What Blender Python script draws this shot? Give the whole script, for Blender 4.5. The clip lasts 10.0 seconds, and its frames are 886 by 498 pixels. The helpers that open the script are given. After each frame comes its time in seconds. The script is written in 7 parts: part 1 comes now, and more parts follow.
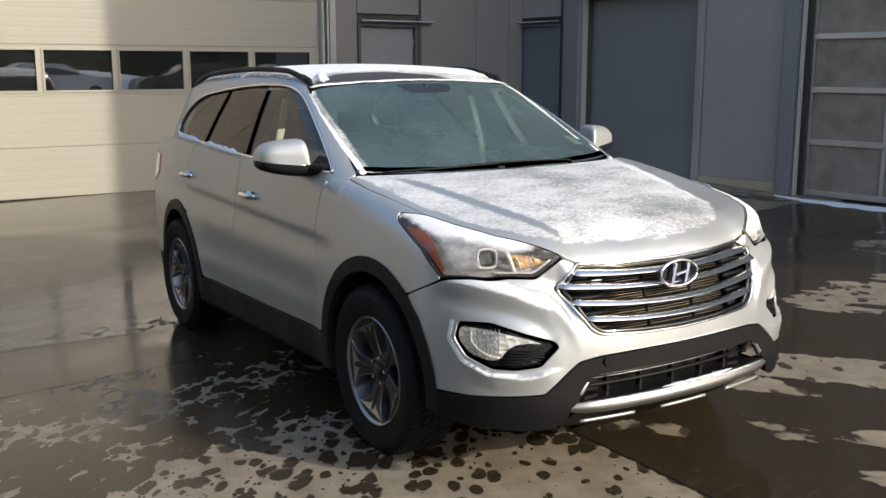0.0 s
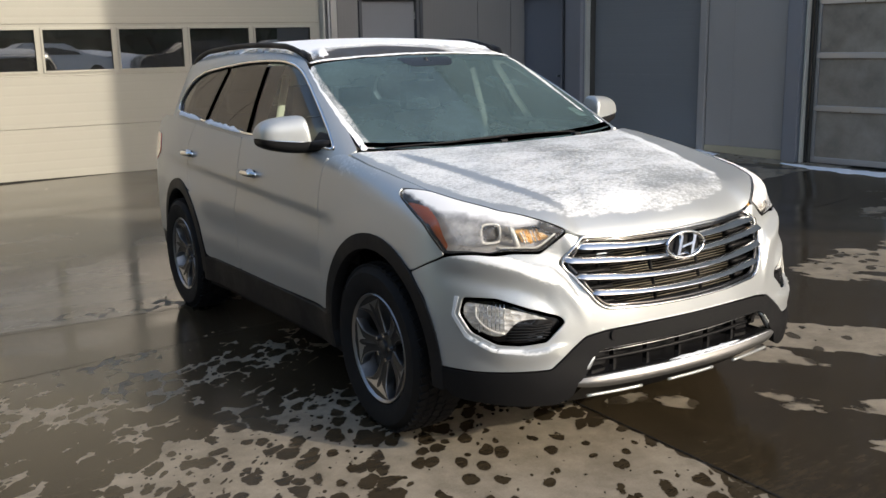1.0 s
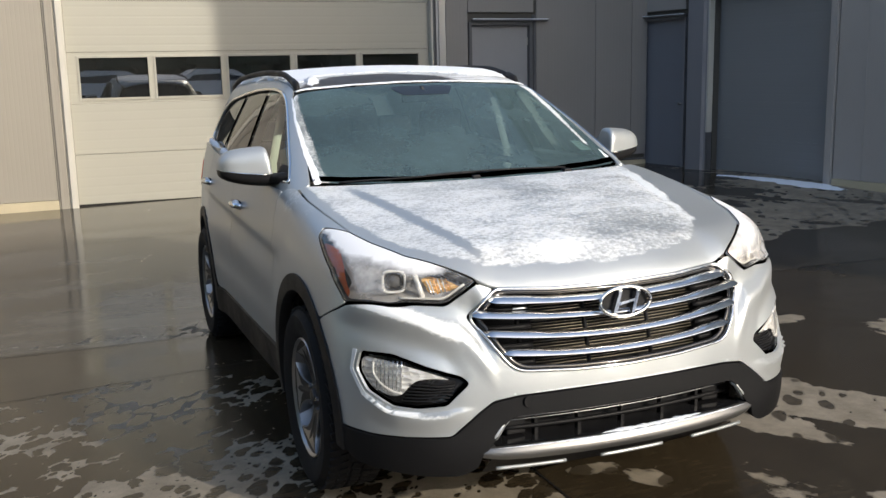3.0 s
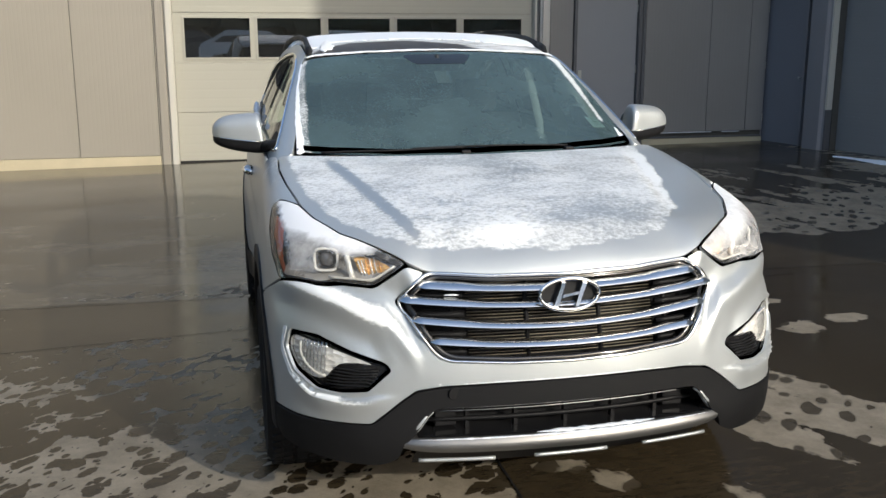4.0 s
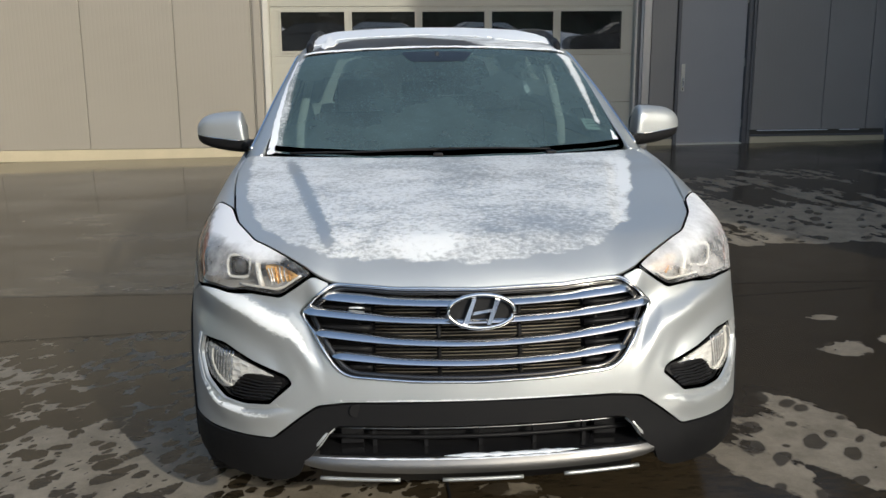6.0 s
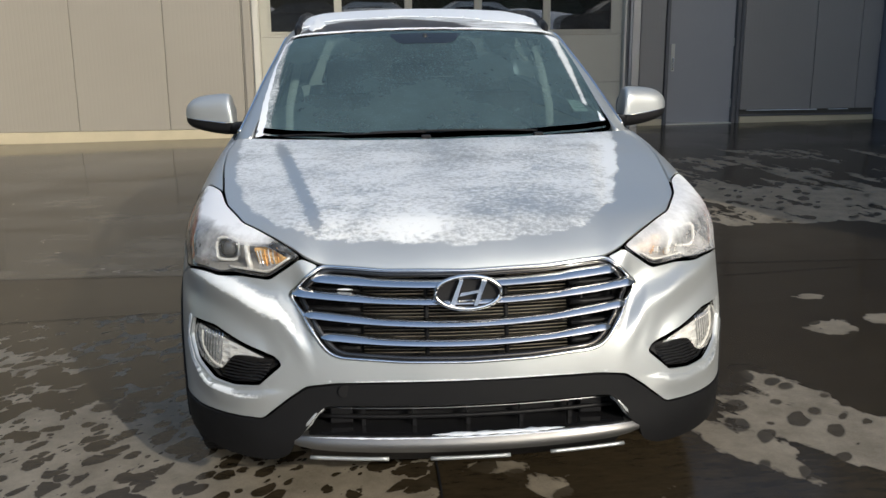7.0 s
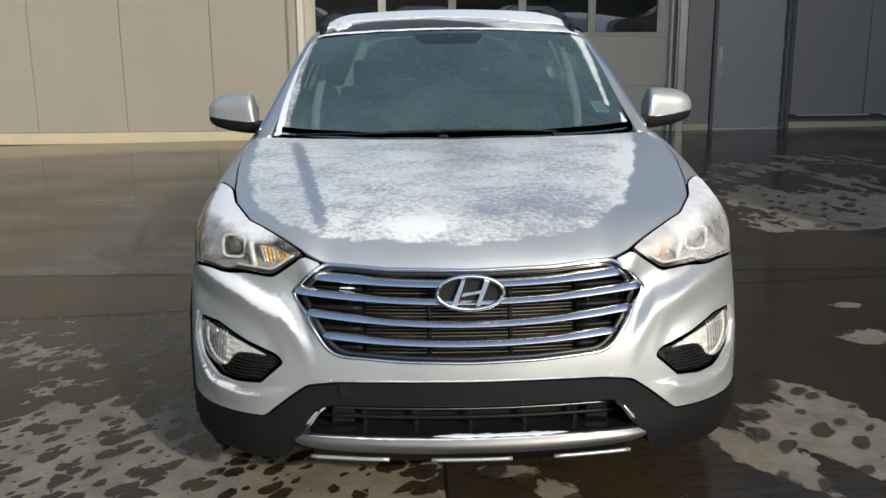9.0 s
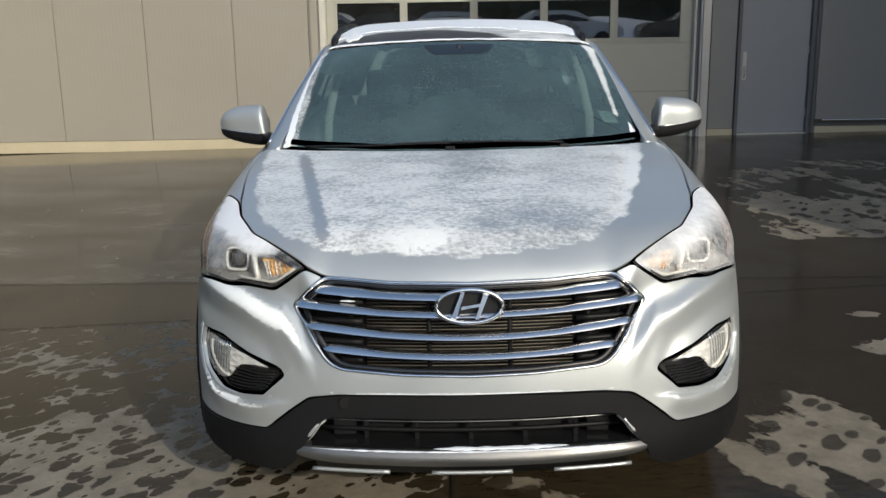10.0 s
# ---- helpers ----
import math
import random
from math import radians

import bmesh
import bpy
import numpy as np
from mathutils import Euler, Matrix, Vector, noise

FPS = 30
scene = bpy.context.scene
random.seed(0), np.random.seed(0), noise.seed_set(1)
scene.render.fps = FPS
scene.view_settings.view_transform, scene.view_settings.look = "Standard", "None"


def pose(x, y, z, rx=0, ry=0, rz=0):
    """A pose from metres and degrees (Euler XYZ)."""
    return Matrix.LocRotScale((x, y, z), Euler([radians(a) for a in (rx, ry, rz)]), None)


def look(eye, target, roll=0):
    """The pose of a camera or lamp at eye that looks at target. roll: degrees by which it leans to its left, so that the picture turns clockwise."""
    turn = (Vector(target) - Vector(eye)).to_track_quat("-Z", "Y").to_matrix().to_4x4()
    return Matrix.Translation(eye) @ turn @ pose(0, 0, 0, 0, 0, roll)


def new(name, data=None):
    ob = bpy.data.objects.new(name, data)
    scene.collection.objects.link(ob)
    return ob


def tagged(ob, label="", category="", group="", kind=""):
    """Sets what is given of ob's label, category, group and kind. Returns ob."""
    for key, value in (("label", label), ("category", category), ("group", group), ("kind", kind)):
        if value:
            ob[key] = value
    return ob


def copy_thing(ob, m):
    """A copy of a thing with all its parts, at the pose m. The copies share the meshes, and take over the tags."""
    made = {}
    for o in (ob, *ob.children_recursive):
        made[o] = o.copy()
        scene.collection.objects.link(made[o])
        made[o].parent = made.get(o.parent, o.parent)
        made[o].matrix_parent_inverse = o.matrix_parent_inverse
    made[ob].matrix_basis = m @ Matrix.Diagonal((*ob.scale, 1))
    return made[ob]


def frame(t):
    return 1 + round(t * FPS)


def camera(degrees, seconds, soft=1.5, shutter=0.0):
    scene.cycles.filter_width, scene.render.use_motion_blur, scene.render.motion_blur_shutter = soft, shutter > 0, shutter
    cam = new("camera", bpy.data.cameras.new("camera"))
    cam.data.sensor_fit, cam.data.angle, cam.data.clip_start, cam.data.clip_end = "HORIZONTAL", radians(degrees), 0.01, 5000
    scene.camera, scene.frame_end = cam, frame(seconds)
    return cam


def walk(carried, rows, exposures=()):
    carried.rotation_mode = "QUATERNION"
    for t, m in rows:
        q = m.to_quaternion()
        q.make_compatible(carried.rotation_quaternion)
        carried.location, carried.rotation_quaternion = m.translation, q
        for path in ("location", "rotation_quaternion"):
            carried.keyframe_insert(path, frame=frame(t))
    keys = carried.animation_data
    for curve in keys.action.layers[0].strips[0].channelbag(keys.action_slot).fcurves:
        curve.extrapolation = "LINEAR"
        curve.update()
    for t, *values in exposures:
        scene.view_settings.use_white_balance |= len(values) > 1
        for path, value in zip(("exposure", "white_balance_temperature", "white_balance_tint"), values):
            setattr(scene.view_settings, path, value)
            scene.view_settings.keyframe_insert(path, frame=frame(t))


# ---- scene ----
from mathutils import geometry

cam = camera(49.5, 10.0)
PATH = [
    (0, (0.282, 0.034, 1.635), (1.3079, 1.7113, 1.2671), -0.04),
    (0.5, (0.292, 0.054, 1.637), (1.3307, 1.7163, 1.2380), -0.14),
    (1, (0.312, 0.061, 1.637), (1.3206, 1.7360, 1.2150), -1.14),
    (1.5, (0.481, 0.054, 1.632), (1.4474, 1.7566, 1.2218), -0.83),
    (2, (0.702, 0.008, 1.646), (1.6163, 1.7439, 1.2566), -0.63),
    (2.2, (0.773, -0.004, 1.622), (1.6723, 1.7449, 1.2569), -0.03),
    (3.3, (1.562, -0.099, 1.647), (2.1454, 1.7750, 1.2623), -1.51),
    (3.5, (1.708, -0.132, 1.663), (2.2206, 1.7578, 1.2555), -1.10),
    (4, (2.025, -0.085, 1.643), (2.4336, 1.8247, 1.2109), 0.00),
    (4.5, (2.363, -0.004, 1.660), (2.6686, 1.9240, 1.2251), 0.00),
    (5, (2.697, 0.005, 1.669), (2.8735, 1.9513, 1.2441), -0.59),
    (5.5, (2.783, -0.025, 1.677), (2.9004, 1.9272, 1.2582), -0.49),
    (5.7, (2.775, -0.015, 1.667), (2.8835, 1.9355, 1.2381), -0.29),
    (7, (2.789, -0.047, 1.679), (2.9148, 1.8884, 1.1903), -0.39),
    (7.5, (2.797, -0.044, 1.676), (2.9278, 1.8893, 1.1804), -0.79),
    (8, (2.800, -0.039, 1.679), (2.9248, 1.8939, 1.1804), -1.19),
    (8.5, (2.809, -0.034, 1.672), (2.9008, 1.9022, 1.1792), -1.40),
    (9, (2.941, -0.027, 1.657), (2.9578, 1.9148, 1.1776), -0.39),
    (9.5, (3.040, -0.034, 1.674), (3.0027, 1.9074, 1.1947), 0.11),
    (10, (3.031, -0.032, 1.686), (2.9876, 1.9115, 1.2159), -0.89),
]
walk(cam, [(t, look(eye, target, roll)) for t, eye, target, roll in PATH], [(0, 0.44, 6750, 10), (2.0, 0.40, 6700, 10), (3.5, 0.32, 6400, 8), (4.0, 0.26, 6350, 7), (4.5, 0.10, 6300, 6), (5.5, -0.01, 6300, 6), (7.0, 0.01, 6300, 7), (8.5, 0.0, 6300, 7), (10.0, -0.05, 6300, 6)])

# ---- sky and sun ----
SUN_TURN, SUN_UP = 59.0, 24.0  # from +x towards -y, and above the horizon
sun_way = Vector((math.cos(radians(SUN_TURN)) * math.cos(radians(SUN_UP)), -math.sin(radians(SUN_TURN)) * math.cos(radians(SUN_UP)), math.sin(radians(SUN_UP))))
world = bpy.data.worlds.new("sky")
scene.world = world
world.use_nodes = True
sky = world.node_tree.nodes.new("ShaderNodeTexSky")
sky.sky_type, sky.sun_disc = "NISHITA", False
sky.sun_elevation, sky.sun_rotation = radians(SUN_UP), math.atan2(sun_way.x, sun_way.y)
sky.dust_density, sky.ozone_density = 2.0, 0.7
world.node_tree.links.new(sky.outputs[0], world.node_tree.nodes["Background"].inputs[0])
world.node_tree.nodes["Background"].inputs[1].default_value = 0.225
sun = new("sun", bpy.data.lights.new("sun", "SUN"))
sun.data.energy, sun.data.angle, sun.data.color = 2.55, radians(0.6), (1.0, 0.92, 0.80)
sun.matrix_basis = look(sun_way * 60, (0, 0, 0))


# ---- materials ----
def material(name, colour, rough=0.5, metal=0.0, **more):
    m = bpy.data.materials.new(name)
    m.use_nodes = True
    b = m.node_tree.nodes["Principled BSDF"]
    b.inputs["Base Color"].default_value = (*colour, 1)
    b.inputs["Roughness"].default_value = rough
    b.inputs["Metallic"].default_value = metal
    for key, value in more.items():
        b.inputs[key.replace("_", " ")].default_value = value
    return m


def node(m, kind, **values):
    n = m.node_tree.nodes.new(kind)
    for key, value in values.items():
        if key in n.inputs:
            n.inputs[key].default_value = value
    return n


def link(m, a, b):
    m.node_tree.links.new(a, b)


def coords(m, scale=(1, 1, 1), turn=0.0, world_space=False):
    map_ = m.node_tree.nodes.new("ShaderNodeMapping")
    map_.inputs["Scale"].default_value = scale
    map_.inputs["Rotation"].default_value = (0, 0, radians(turn))
    if world_space:
        link(m, m.node_tree.nodes.new("ShaderNodeNewGeometry").outputs["Position"], map_.inputs[0])
    else:
        link(m, m.node_tree.nodes.new("ShaderNodeTexCoord").outputs["Object"], map_.inputs[0])
    return map_.outputs[0]


def grain(m, at, scale, detail=4.0, rough=0.6):
    n = node(m, "ShaderNodeTexNoise", Scale=scale, Detail=detail, Roughness=rough)
    link(m, at, n.inputs["Vector"])
    return n.outputs["Fac"]


def ramp(m, fac, stops):
    r = m.node_tree.nodes.new("ShaderNodeValToRGB")
    e = r.color_ramp.elements
    while len(e) < len(stops):
        e.new(0.5)
    for k, (pos, c) in enumerate(stops):
        e[k].position = pos
        e[k].color = (*c, 1) if isinstance(c, (tuple, list)) else (c, c, c, 1)
    link(m, fac, r.inputs[0])
    return r.outputs[0]


def math_node(m, op, a, b=0.5, clamp=False):
    n = m.node_tree.nodes.new("ShaderNodeMath")
    n.operation, n.use_clamp = op, clamp
    for k, v in enumerate((a, b)):
        if isinstance(v, (int, float)):
            n.inputs[k].default_value = v
        else:
            link(m, v, n.inputs[k])
    return n.outputs[0]


def mix(m, fac, a, b):
    n = m.node_tree.nodes.new("ShaderNodeMix")
    n.data_type = "RGBA"
    for k, v in ((0, fac), (6, a), (7, b)):
        if isinstance(v, (int, float)):
            n.inputs[k].default_value = v
        elif isinstance(v, (tuple, list)):
            n.inputs[k].default_value = (*v, 1)
        else:
            link(m, v, n.inputs[k])
    return n.outputs[2]


def relief(m, height, strength=0.3, distance=0.002):
    b = node(m, "ShaderNodeBump", Strength=strength, Distance=distance)
    link(m, height, b.inputs["Height"])
    link(m, b.outputs[0], m.node_tree.nodes["Principled BSDF"].inputs["Normal"])


def worn(name, colour, rough=0.6, metal=0.0, spread=0.25, scale=3.0, fine=60.0, bump=0.15, ribs=None, **more):
    """A surface with broad stains, fine grain and a little relief; ribs: (axis turn, spacing, strength) for rolled sheet."""
    m = material(name, colour, rough, metal, **more)
    b = m.node_tree.nodes["Principled BSDF"]
    at = coords(m)
    broad, small = grain(m, at, scale, 5), grain(m, at, fine, 3)
    dark = tuple(c * (1 - spread) for c in colour)
    light = tuple(min(1, c * (1 + spread)) for c in colour)
    link(m, mix(m, math_node(m, "ADD", math_node(m, "MULTIPLY", broad, 0.75), math_node(m, "MULTIPLY", small, 0.25)), dark, light), b.inputs["Base Color"])
    link(m, ramp(m, broad, [(0.3, max(rough - 0.1, 0.02)), (0.7, min(rough + 0.1, 1))]), b.inputs["Roughness"])
    height = small
    if ribs:
        axis, spacing, strength = ribs
        sep = m.node_tree.nodes.new("ShaderNodeSeparateXYZ")
        link(m, at, sep.inputs[0])
        wave = math_node(m, "PINGPONG", sep.outputs[axis], spacing / 2)
        wave = math_node(m, "MULTIPLY", wave, 2 / spacing)
        wave = ramp(m, wave, [(0.12, 0.0), (0.3, 1.0)])
        height = math_node(m, "ADD", math_node(m, "MULTIPLY", small, bump), math_node(m, "MULTIPLY", wave, strength))
        relief(m, height, 0.6, 0.004)
    else:
        relief(m, height, bump, 0.002)
    return m


def glass(name, tint=(0.9, 0.95, 0.93), gloss=0.02, see=0.9, haze=0.0, haze_colour=(0.8, 0.82, 0.84), ior=1.5):
    """A thin pane: clear, with a real surface gloss and dusty film, frost or painted haze on it."""
    m = bpy.data.materials.new(name)
    m.use_nodes = True
    t = m.node_tree
    t.nodes.remove(t.nodes["Principled BSDF"])
    out = t.nodes["Material Output"]
    clear = t.nodes.new("ShaderNodeBsdfTransparent")
    clear.inputs[0].default_value = tuple(c * see for c in tint) + (1,)
    shine = t.nodes.new("ShaderNodeBsdfGlossy")
    shine.inputs["Roughness"].default_value = gloss
    fres = node(m, "ShaderNodeFresnel", IOR=ior)
    both = t.nodes.new("ShaderNodeMixShader")
    link(m, fres.outputs[0], both.inputs[0])
    link(m, clear.outputs[0], both.inputs[1])
    link(m, shine.outputs[0], both.inputs[2])
    last = both.outputs[0]
    if haze:
        veil = t.nodes.new("ShaderNodeBsdfDiffuse")
        veil.inputs[0].default_value = (*haze_colour, 1)
        at = coords(m)
        film = ramp(m, grain(m, at, 2.5, 5), [(0.3, haze * 0.5), (0.75, haze)])
        flecks = ramp(m, grain(m, at, 140, 3, 0.7), [(0.58, 0.0), (0.76, 0.5)])
        where = ramp(m, grain(m, at, 4, 4), [(0.40, 0.25), (0.62, 1.0)])
        amount = math_node(m, "ADD", film, math_node(m, "MULTIPLY", flecks, where), True)
        again = t.nodes.new("ShaderNodeMixShader")
        link(m, amount, again.inputs[0])
        link(m, last, again.inputs[1])
        link(m, veil.outputs[0], again.inputs[2])
        last = again.outputs[0]
    link(m, last, out.inputs[0])
    return m


def lens_material():
    """A lamp's clear cover with frost where the attribute says."""
    m = glass("frosted_lens", (0.98, 0.98, 0.98), 0.02, 0.97, 0.05, (0.85, 0.85, 0.85))
    t = m.node_tree
    out = t.nodes["Material Output"]
    last = out.inputs[0].links[0].from_socket
    frost = t.nodes.new("ShaderNodeBsdfDiffuse")
    frost.inputs[0].default_value = (0.90, 0.91, 0.93, 1)
    a = node(m, "ShaderNodeAttribute")
    a.attribute_name = "frost"
    at = coords(m)
    amount = math_node(m, "ADD", a.outputs["Fac"], math_node(m, "MULTIPLY", math_node(m, "SUBTRACT", grain(m, at, 24, 5, 0.7), 0.5), 0.7), True)
    again = t.nodes.new("ShaderNodeMixShader")
    link(m, math_node(m, "MULTIPLY", amount, 0.9), again.inputs[0])
    link(m, last, again.inputs[1])
    link(m, frost.outputs[0], again.inputs[2])
    link(m, again.outputs[0], out.inputs[0])
    return m


def paint_material():
    """Silver metallic paint under a clear coat, with a thin road film on it."""
    m = material("silver_paint", (0.56, 0.57, 0.57), 0.40, 0.56, Coat_Weight=0.30, Coat_Roughness=0.05)
    b = m.node_tree.nodes["Principled BSDF"]
    b.inputs["Specular Tint"].default_value = (0.55, 0.56, 0.58, 1)
    at = coords(m)
    film = grain(m, at, 3.5, 5)
    flake = grain(m, at, 900, 1)
    link(m, mix(m, math_node(m, "ADD", math_node(m, "MULTIPLY", film, 0.6), math_node(m, "MULTIPLY", flake, 0.4)), (0.44, 0.461, 0.466), (0.54, 0.564, 0.570)), b.inputs["Base Color"])
    link(m, ramp(m, film, [(0.3, 0.34), (0.7, 0.46)]), b.inputs["Roughness"])
    link(m, ramp(m, film, [(0.35, 0.04), (0.7, 0.16)]), b.inputs["Coat Roughness"])
    return m


def snow_over(m, name, stretch=(0.7, 1.15, 1), turn=8, scale=75, contrast=4.6, least=1.13, most=0.88):
    """A thin wind-blown dusting of snow on top of any material, thick where the attribute says."""
    m.name = name
    t = m.node_tree
    out = t.nodes["Material Output"]
    last = out.inputs[0].links[0].from_socket
    snow = node(m, "ShaderNodeBsdfPrincipled", Roughness=0.75)
    snow.inputs["Base Color"].default_value = (0.82, 0.845, 0.855, 1)
    fine = grain(m, coords(m, stretch, turn), scale, 7, 0.78)
    broad = grain(m, coords(m, (0.8, 1.3, 1)), 6.5, 6, 0.66)
    cover = node(m, "ShaderNodeAttribute")
    cover.attribute_name = "snow"
    amount = math_node(m, "ADD", math_node(m, "MULTIPLY", fine, 1.0), math_node(m, "MULTIPLY", broad, 0.5))
    amount = math_node(m, "ADD", amount, math_node(m, "MULTIPLY", cover.outputs["Fac"], 1.0))
    amount = math_node(m, "MULTIPLY", math_node(m, "SUBTRACT", amount, least), contrast, True)
    bumpy = node(m, "ShaderNodeBump", Strength=0.6, Distance=0.006)
    link(m, amount, bumpy.inputs["Height"])
    link(m, bumpy.outputs[0], snow.inputs["Normal"])
    both = t.nodes.new("ShaderNodeMixShader")
    link(m, math_node(m, "MULTIPLY", amount, most), both.inputs[0])
    link(m, last, both.inputs[1])
    link(m, snow.outputs[0], both.inputs[2])
    link(m, both.outputs[0], out.inputs[0])
    return m


def ground_material():
    """Concrete, wet and dark where it thawed, pale where it dried in blotches."""
    m = material("yard_concrete", (0.3, 0.27, 0.22), 0.6)
    b = m.node_tree.nodes["Principled BSDF"]
    at = coords(m, world_space=True)
    dry = node(m, "ShaderNodeAttribute")
    dry.attribute_name = "dry"
    streak = node(m, "ShaderNodeAttribute")
    streak.attribute_name = "streak"

    def slanted(turn, along, across):
        """World places turned first, then stretched: marks that run along one heading."""
        squeeze = m.node_tree.nodes.new("ShaderNodeMapping")
        squeeze.inputs["Scale"].default_value = (along, across, 1)
        link(m, coords(m, (1, 1, 1), turn, True), squeeze.inputs[0])
        return squeeze.outputs[0]

    warp = node(m, "ShaderNodeTexNoise", Scale=3.5, Detail=4.0)
    link(m, slanted(-55, 0.8, 1.3), warp.inputs["Vector"])
    bent = m.node_tree.nodes.new("ShaderNodeMixRGB")
    bent.blend_type = "ADD"
    bent.inputs[0].default_value = 0.16
    link(m, slanted(-55, 0.8, 1.3), bent.inputs[1])
    link(m, warp.outputs["Color"], bent.inputs[2])

    def spots(scale, lo, span):
        cell = node(m, "ShaderNodeTexVoronoi", Scale=scale, Randomness=0.95)
        cell.voronoi_dimensions = "2D"
        link(m, bent.outputs[0], cell.inputs["Vector"])
        part_ = m.node_tree.nodes.new("ShaderNodeSeparateColor")
        link(m, cell.outputs["Color"], part_.inputs[0])
        size = math_node(m, "ADD", math_node(m, "MULTIPLY", part_.outputs[0], span), lo)
        return math_node(m, "SUBTRACT", size, cell.outputs["Distance"])

    plain = math_node(m, "SUBTRACT", 1.0, streak.outputs["Fac"])
    blots = math_node(m, "MAXIMUM", spots(9.0, 0.30, 0.46), spots(20.0, -0.12, 0.60))
    ragged = grain(m, slanted(62, 0.65, 1.8), 2.0, 4, 0.6)
    edge = grain(m, at, 8, 6, 0.7)
    even = grain(m, at, 1.9, 7, 0.66)
    base = mix(m, streak.outputs["Fac"], even, ragged)
    amount = math_node(m, "ADD", math_node(m, "MULTIPLY", math_node(m, "SUBTRACT", base, 0.5), 3.0), math_node(m, "MULTIPLY", math_node(m, "SUBTRACT", edge, 0.5), 0.9))
    amount = math_node(m, "ADD", amount, dry.outputs["Fac"])
    level = math_node(m, "ADD", math_node(m, "MULTIPLY", math_node(m, "MINIMUM", amount, 0.80), 0.62), -0.10)
    spotted = math_node(m, "MULTIPLY", math_node(m, "SUBTRACT", level, blots), 16.0, True)
    solid = math_node(m, "MULTIPLY", amount, 9.0, True)
    few = math_node(m, "MULTIPLY", math_node(m, "SUBTRACT", spots(6.0, -0.08, 0.52), 0.0), 14.0, True)
    solid = math_node(m, "MULTIPLY", solid, math_node(m, "SUBTRACT", 1.0, math_node(m, "MULTIPLY", few, 0.85)))
    amount = mix(m, plain, solid, spotted)
    tone = grain(m, at, 2.0, 6, 0.6)
    sand = grain(m, at, 160, 3)
    pale = mix(m, math_node(m, "ADD", math_node(m, "MULTIPLY", ramp(m, grain(m, at, 5.0, 8, 0.72), [(0.34, 0.0), (0.66, 1.0)]), 0.6), math_node(m, "MULTIPLY", sand, 0.4)), (0.130, 0.109, 0.080), (0.330, 0.288, 0.224))
    dark = mix(m, math_node(m, "ADD", math_node(m, "MULTIPLY", tone, 0.55), math_node(m, "MULTIPLY", ramp(m, grain(m, coords(m, (0.5, 1.6, 1), -30, True), 16, 7, 0.75), [(0.36, 0.0), (0.64, 1.0)]), 0.45)), (0.014, 0.0105, 0.0065), (0.058, 0.044, 0.026))
    # Tan film: dusty concrete plus the sunlit door's reflection put into the colour.
    veil = node(m, "ShaderNodeAttribute")
    veil.attribute_name = "veil"
    film = math_node(m, "MULTIPLY", veil.outputs["Fac"], ramp(m, grain(m, coords(m, (0.5, 1.2, 1), 10, True), 1.6, 6, 0.62), [(0.34, 0.15), (0.62, 1.0)]))
    dark = mix(m, film, dark, mix(m, tone, (0.090, 0.079, 0.060), (0.176, 0.156, 0.123)))
    link(m, mix(m, amount, dark, pale), b.inputs["Base Color"])
    damp = ramp(m, grain(m, at, 0.8, 4), [(0.35, 0.07), (0.65, 0.28)])
    damp = math_node(m, "MULTIPLY", damp, math_node(m, "SUBTRACT", 1.0, math_node(m, "MULTIPLY", veil.outputs["Fac"], 0.55)))
    link(m, mix(m, amount, damp, (0.8, 0.8, 0.8)), b.inputs["Roughness"])
    b.inputs["Specular IOR Level"].default_value = 0.19
    ripple = grain(m, at, 7, 4)
    height = math_node(m, "ADD", math_node(m, "MULTIPLY", sand, math_node(m, "ADD", math_node(m, "MULTIPLY", amount, 0.5), 0.12)), math_node(m, "MULTIPLY", ripple, 0.12))
    relief(m, height, 0.22, 0.004)
    return m


PAINT = paint_material()
HOOD = snow_over(paint_material(), "snowy_paint")
GROUND = ground_material()
CHROME = material("chrome", (0.80, 0.81, 0.82), 0.10, 1.0)
BLADE = material("grille_chrome", (0.72, 0.725, 0.73), 0.16, 1.0)
SATIN = worn("satin_silver", (0.22, 0.217, 0.213), 0.42, 0.85, 0.1)
BLACK = worn("black_plastic", (0.012, 0.012, 0.0132), 0.55, 0, 0.3, 6, 400, 0.2, Specular_IOR_Level=0.2)
GREY_PLASTIC = worn("grey_plastic", (0.0085, 0.0085, 0.0092), 0.62, 0, 0.25, 5, 500, 0.25, Specular_IOR_Level=0.17)
GLOSS_BLACK = material("gloss_black", (0.012, 0.012, 0.013), 0.08, 0, Coat_Weight=0.6)
ROOF_GLASS = snow_over(worn("dusty_roof_glass", (0.050, 0.047, 0.045), 0.5, 0, 0.4, 5, 80, 0.1, Specular_IOR_Level=0.3), "snowy_roof_glass", (0.25, 1.6, 1), 3, 40, 3.2)
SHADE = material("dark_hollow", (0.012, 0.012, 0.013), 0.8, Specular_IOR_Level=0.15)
DEEP = worn("dark_moulding", (0.009, 0.009, 0.010), 0.45, 0, 0.3, 6, 400, 0.2, Specular_IOR_Level=0.16)
RUBBER = worn("tyre_rubber", (0.013, 0.013, 0.0138), 0.75, 0, 0.35, 8, 200, 0.3, Specular_IOR_Level=0.18)
ALLOY = worn("machined_alloy", (0.34, 0.34, 0.345), 0.34, 0.95, 0.08)
ALLOY_MID = worn("grey_alloy", (0.020, 0.020, 0.021), 0.42, 0.0, 0.15, Specular_IOR_Level=0.35)
ALLOY_DARK = worn("painted_alloy", (0.06, 0.06, 0.063), 0.4, 0.6, 0.15)
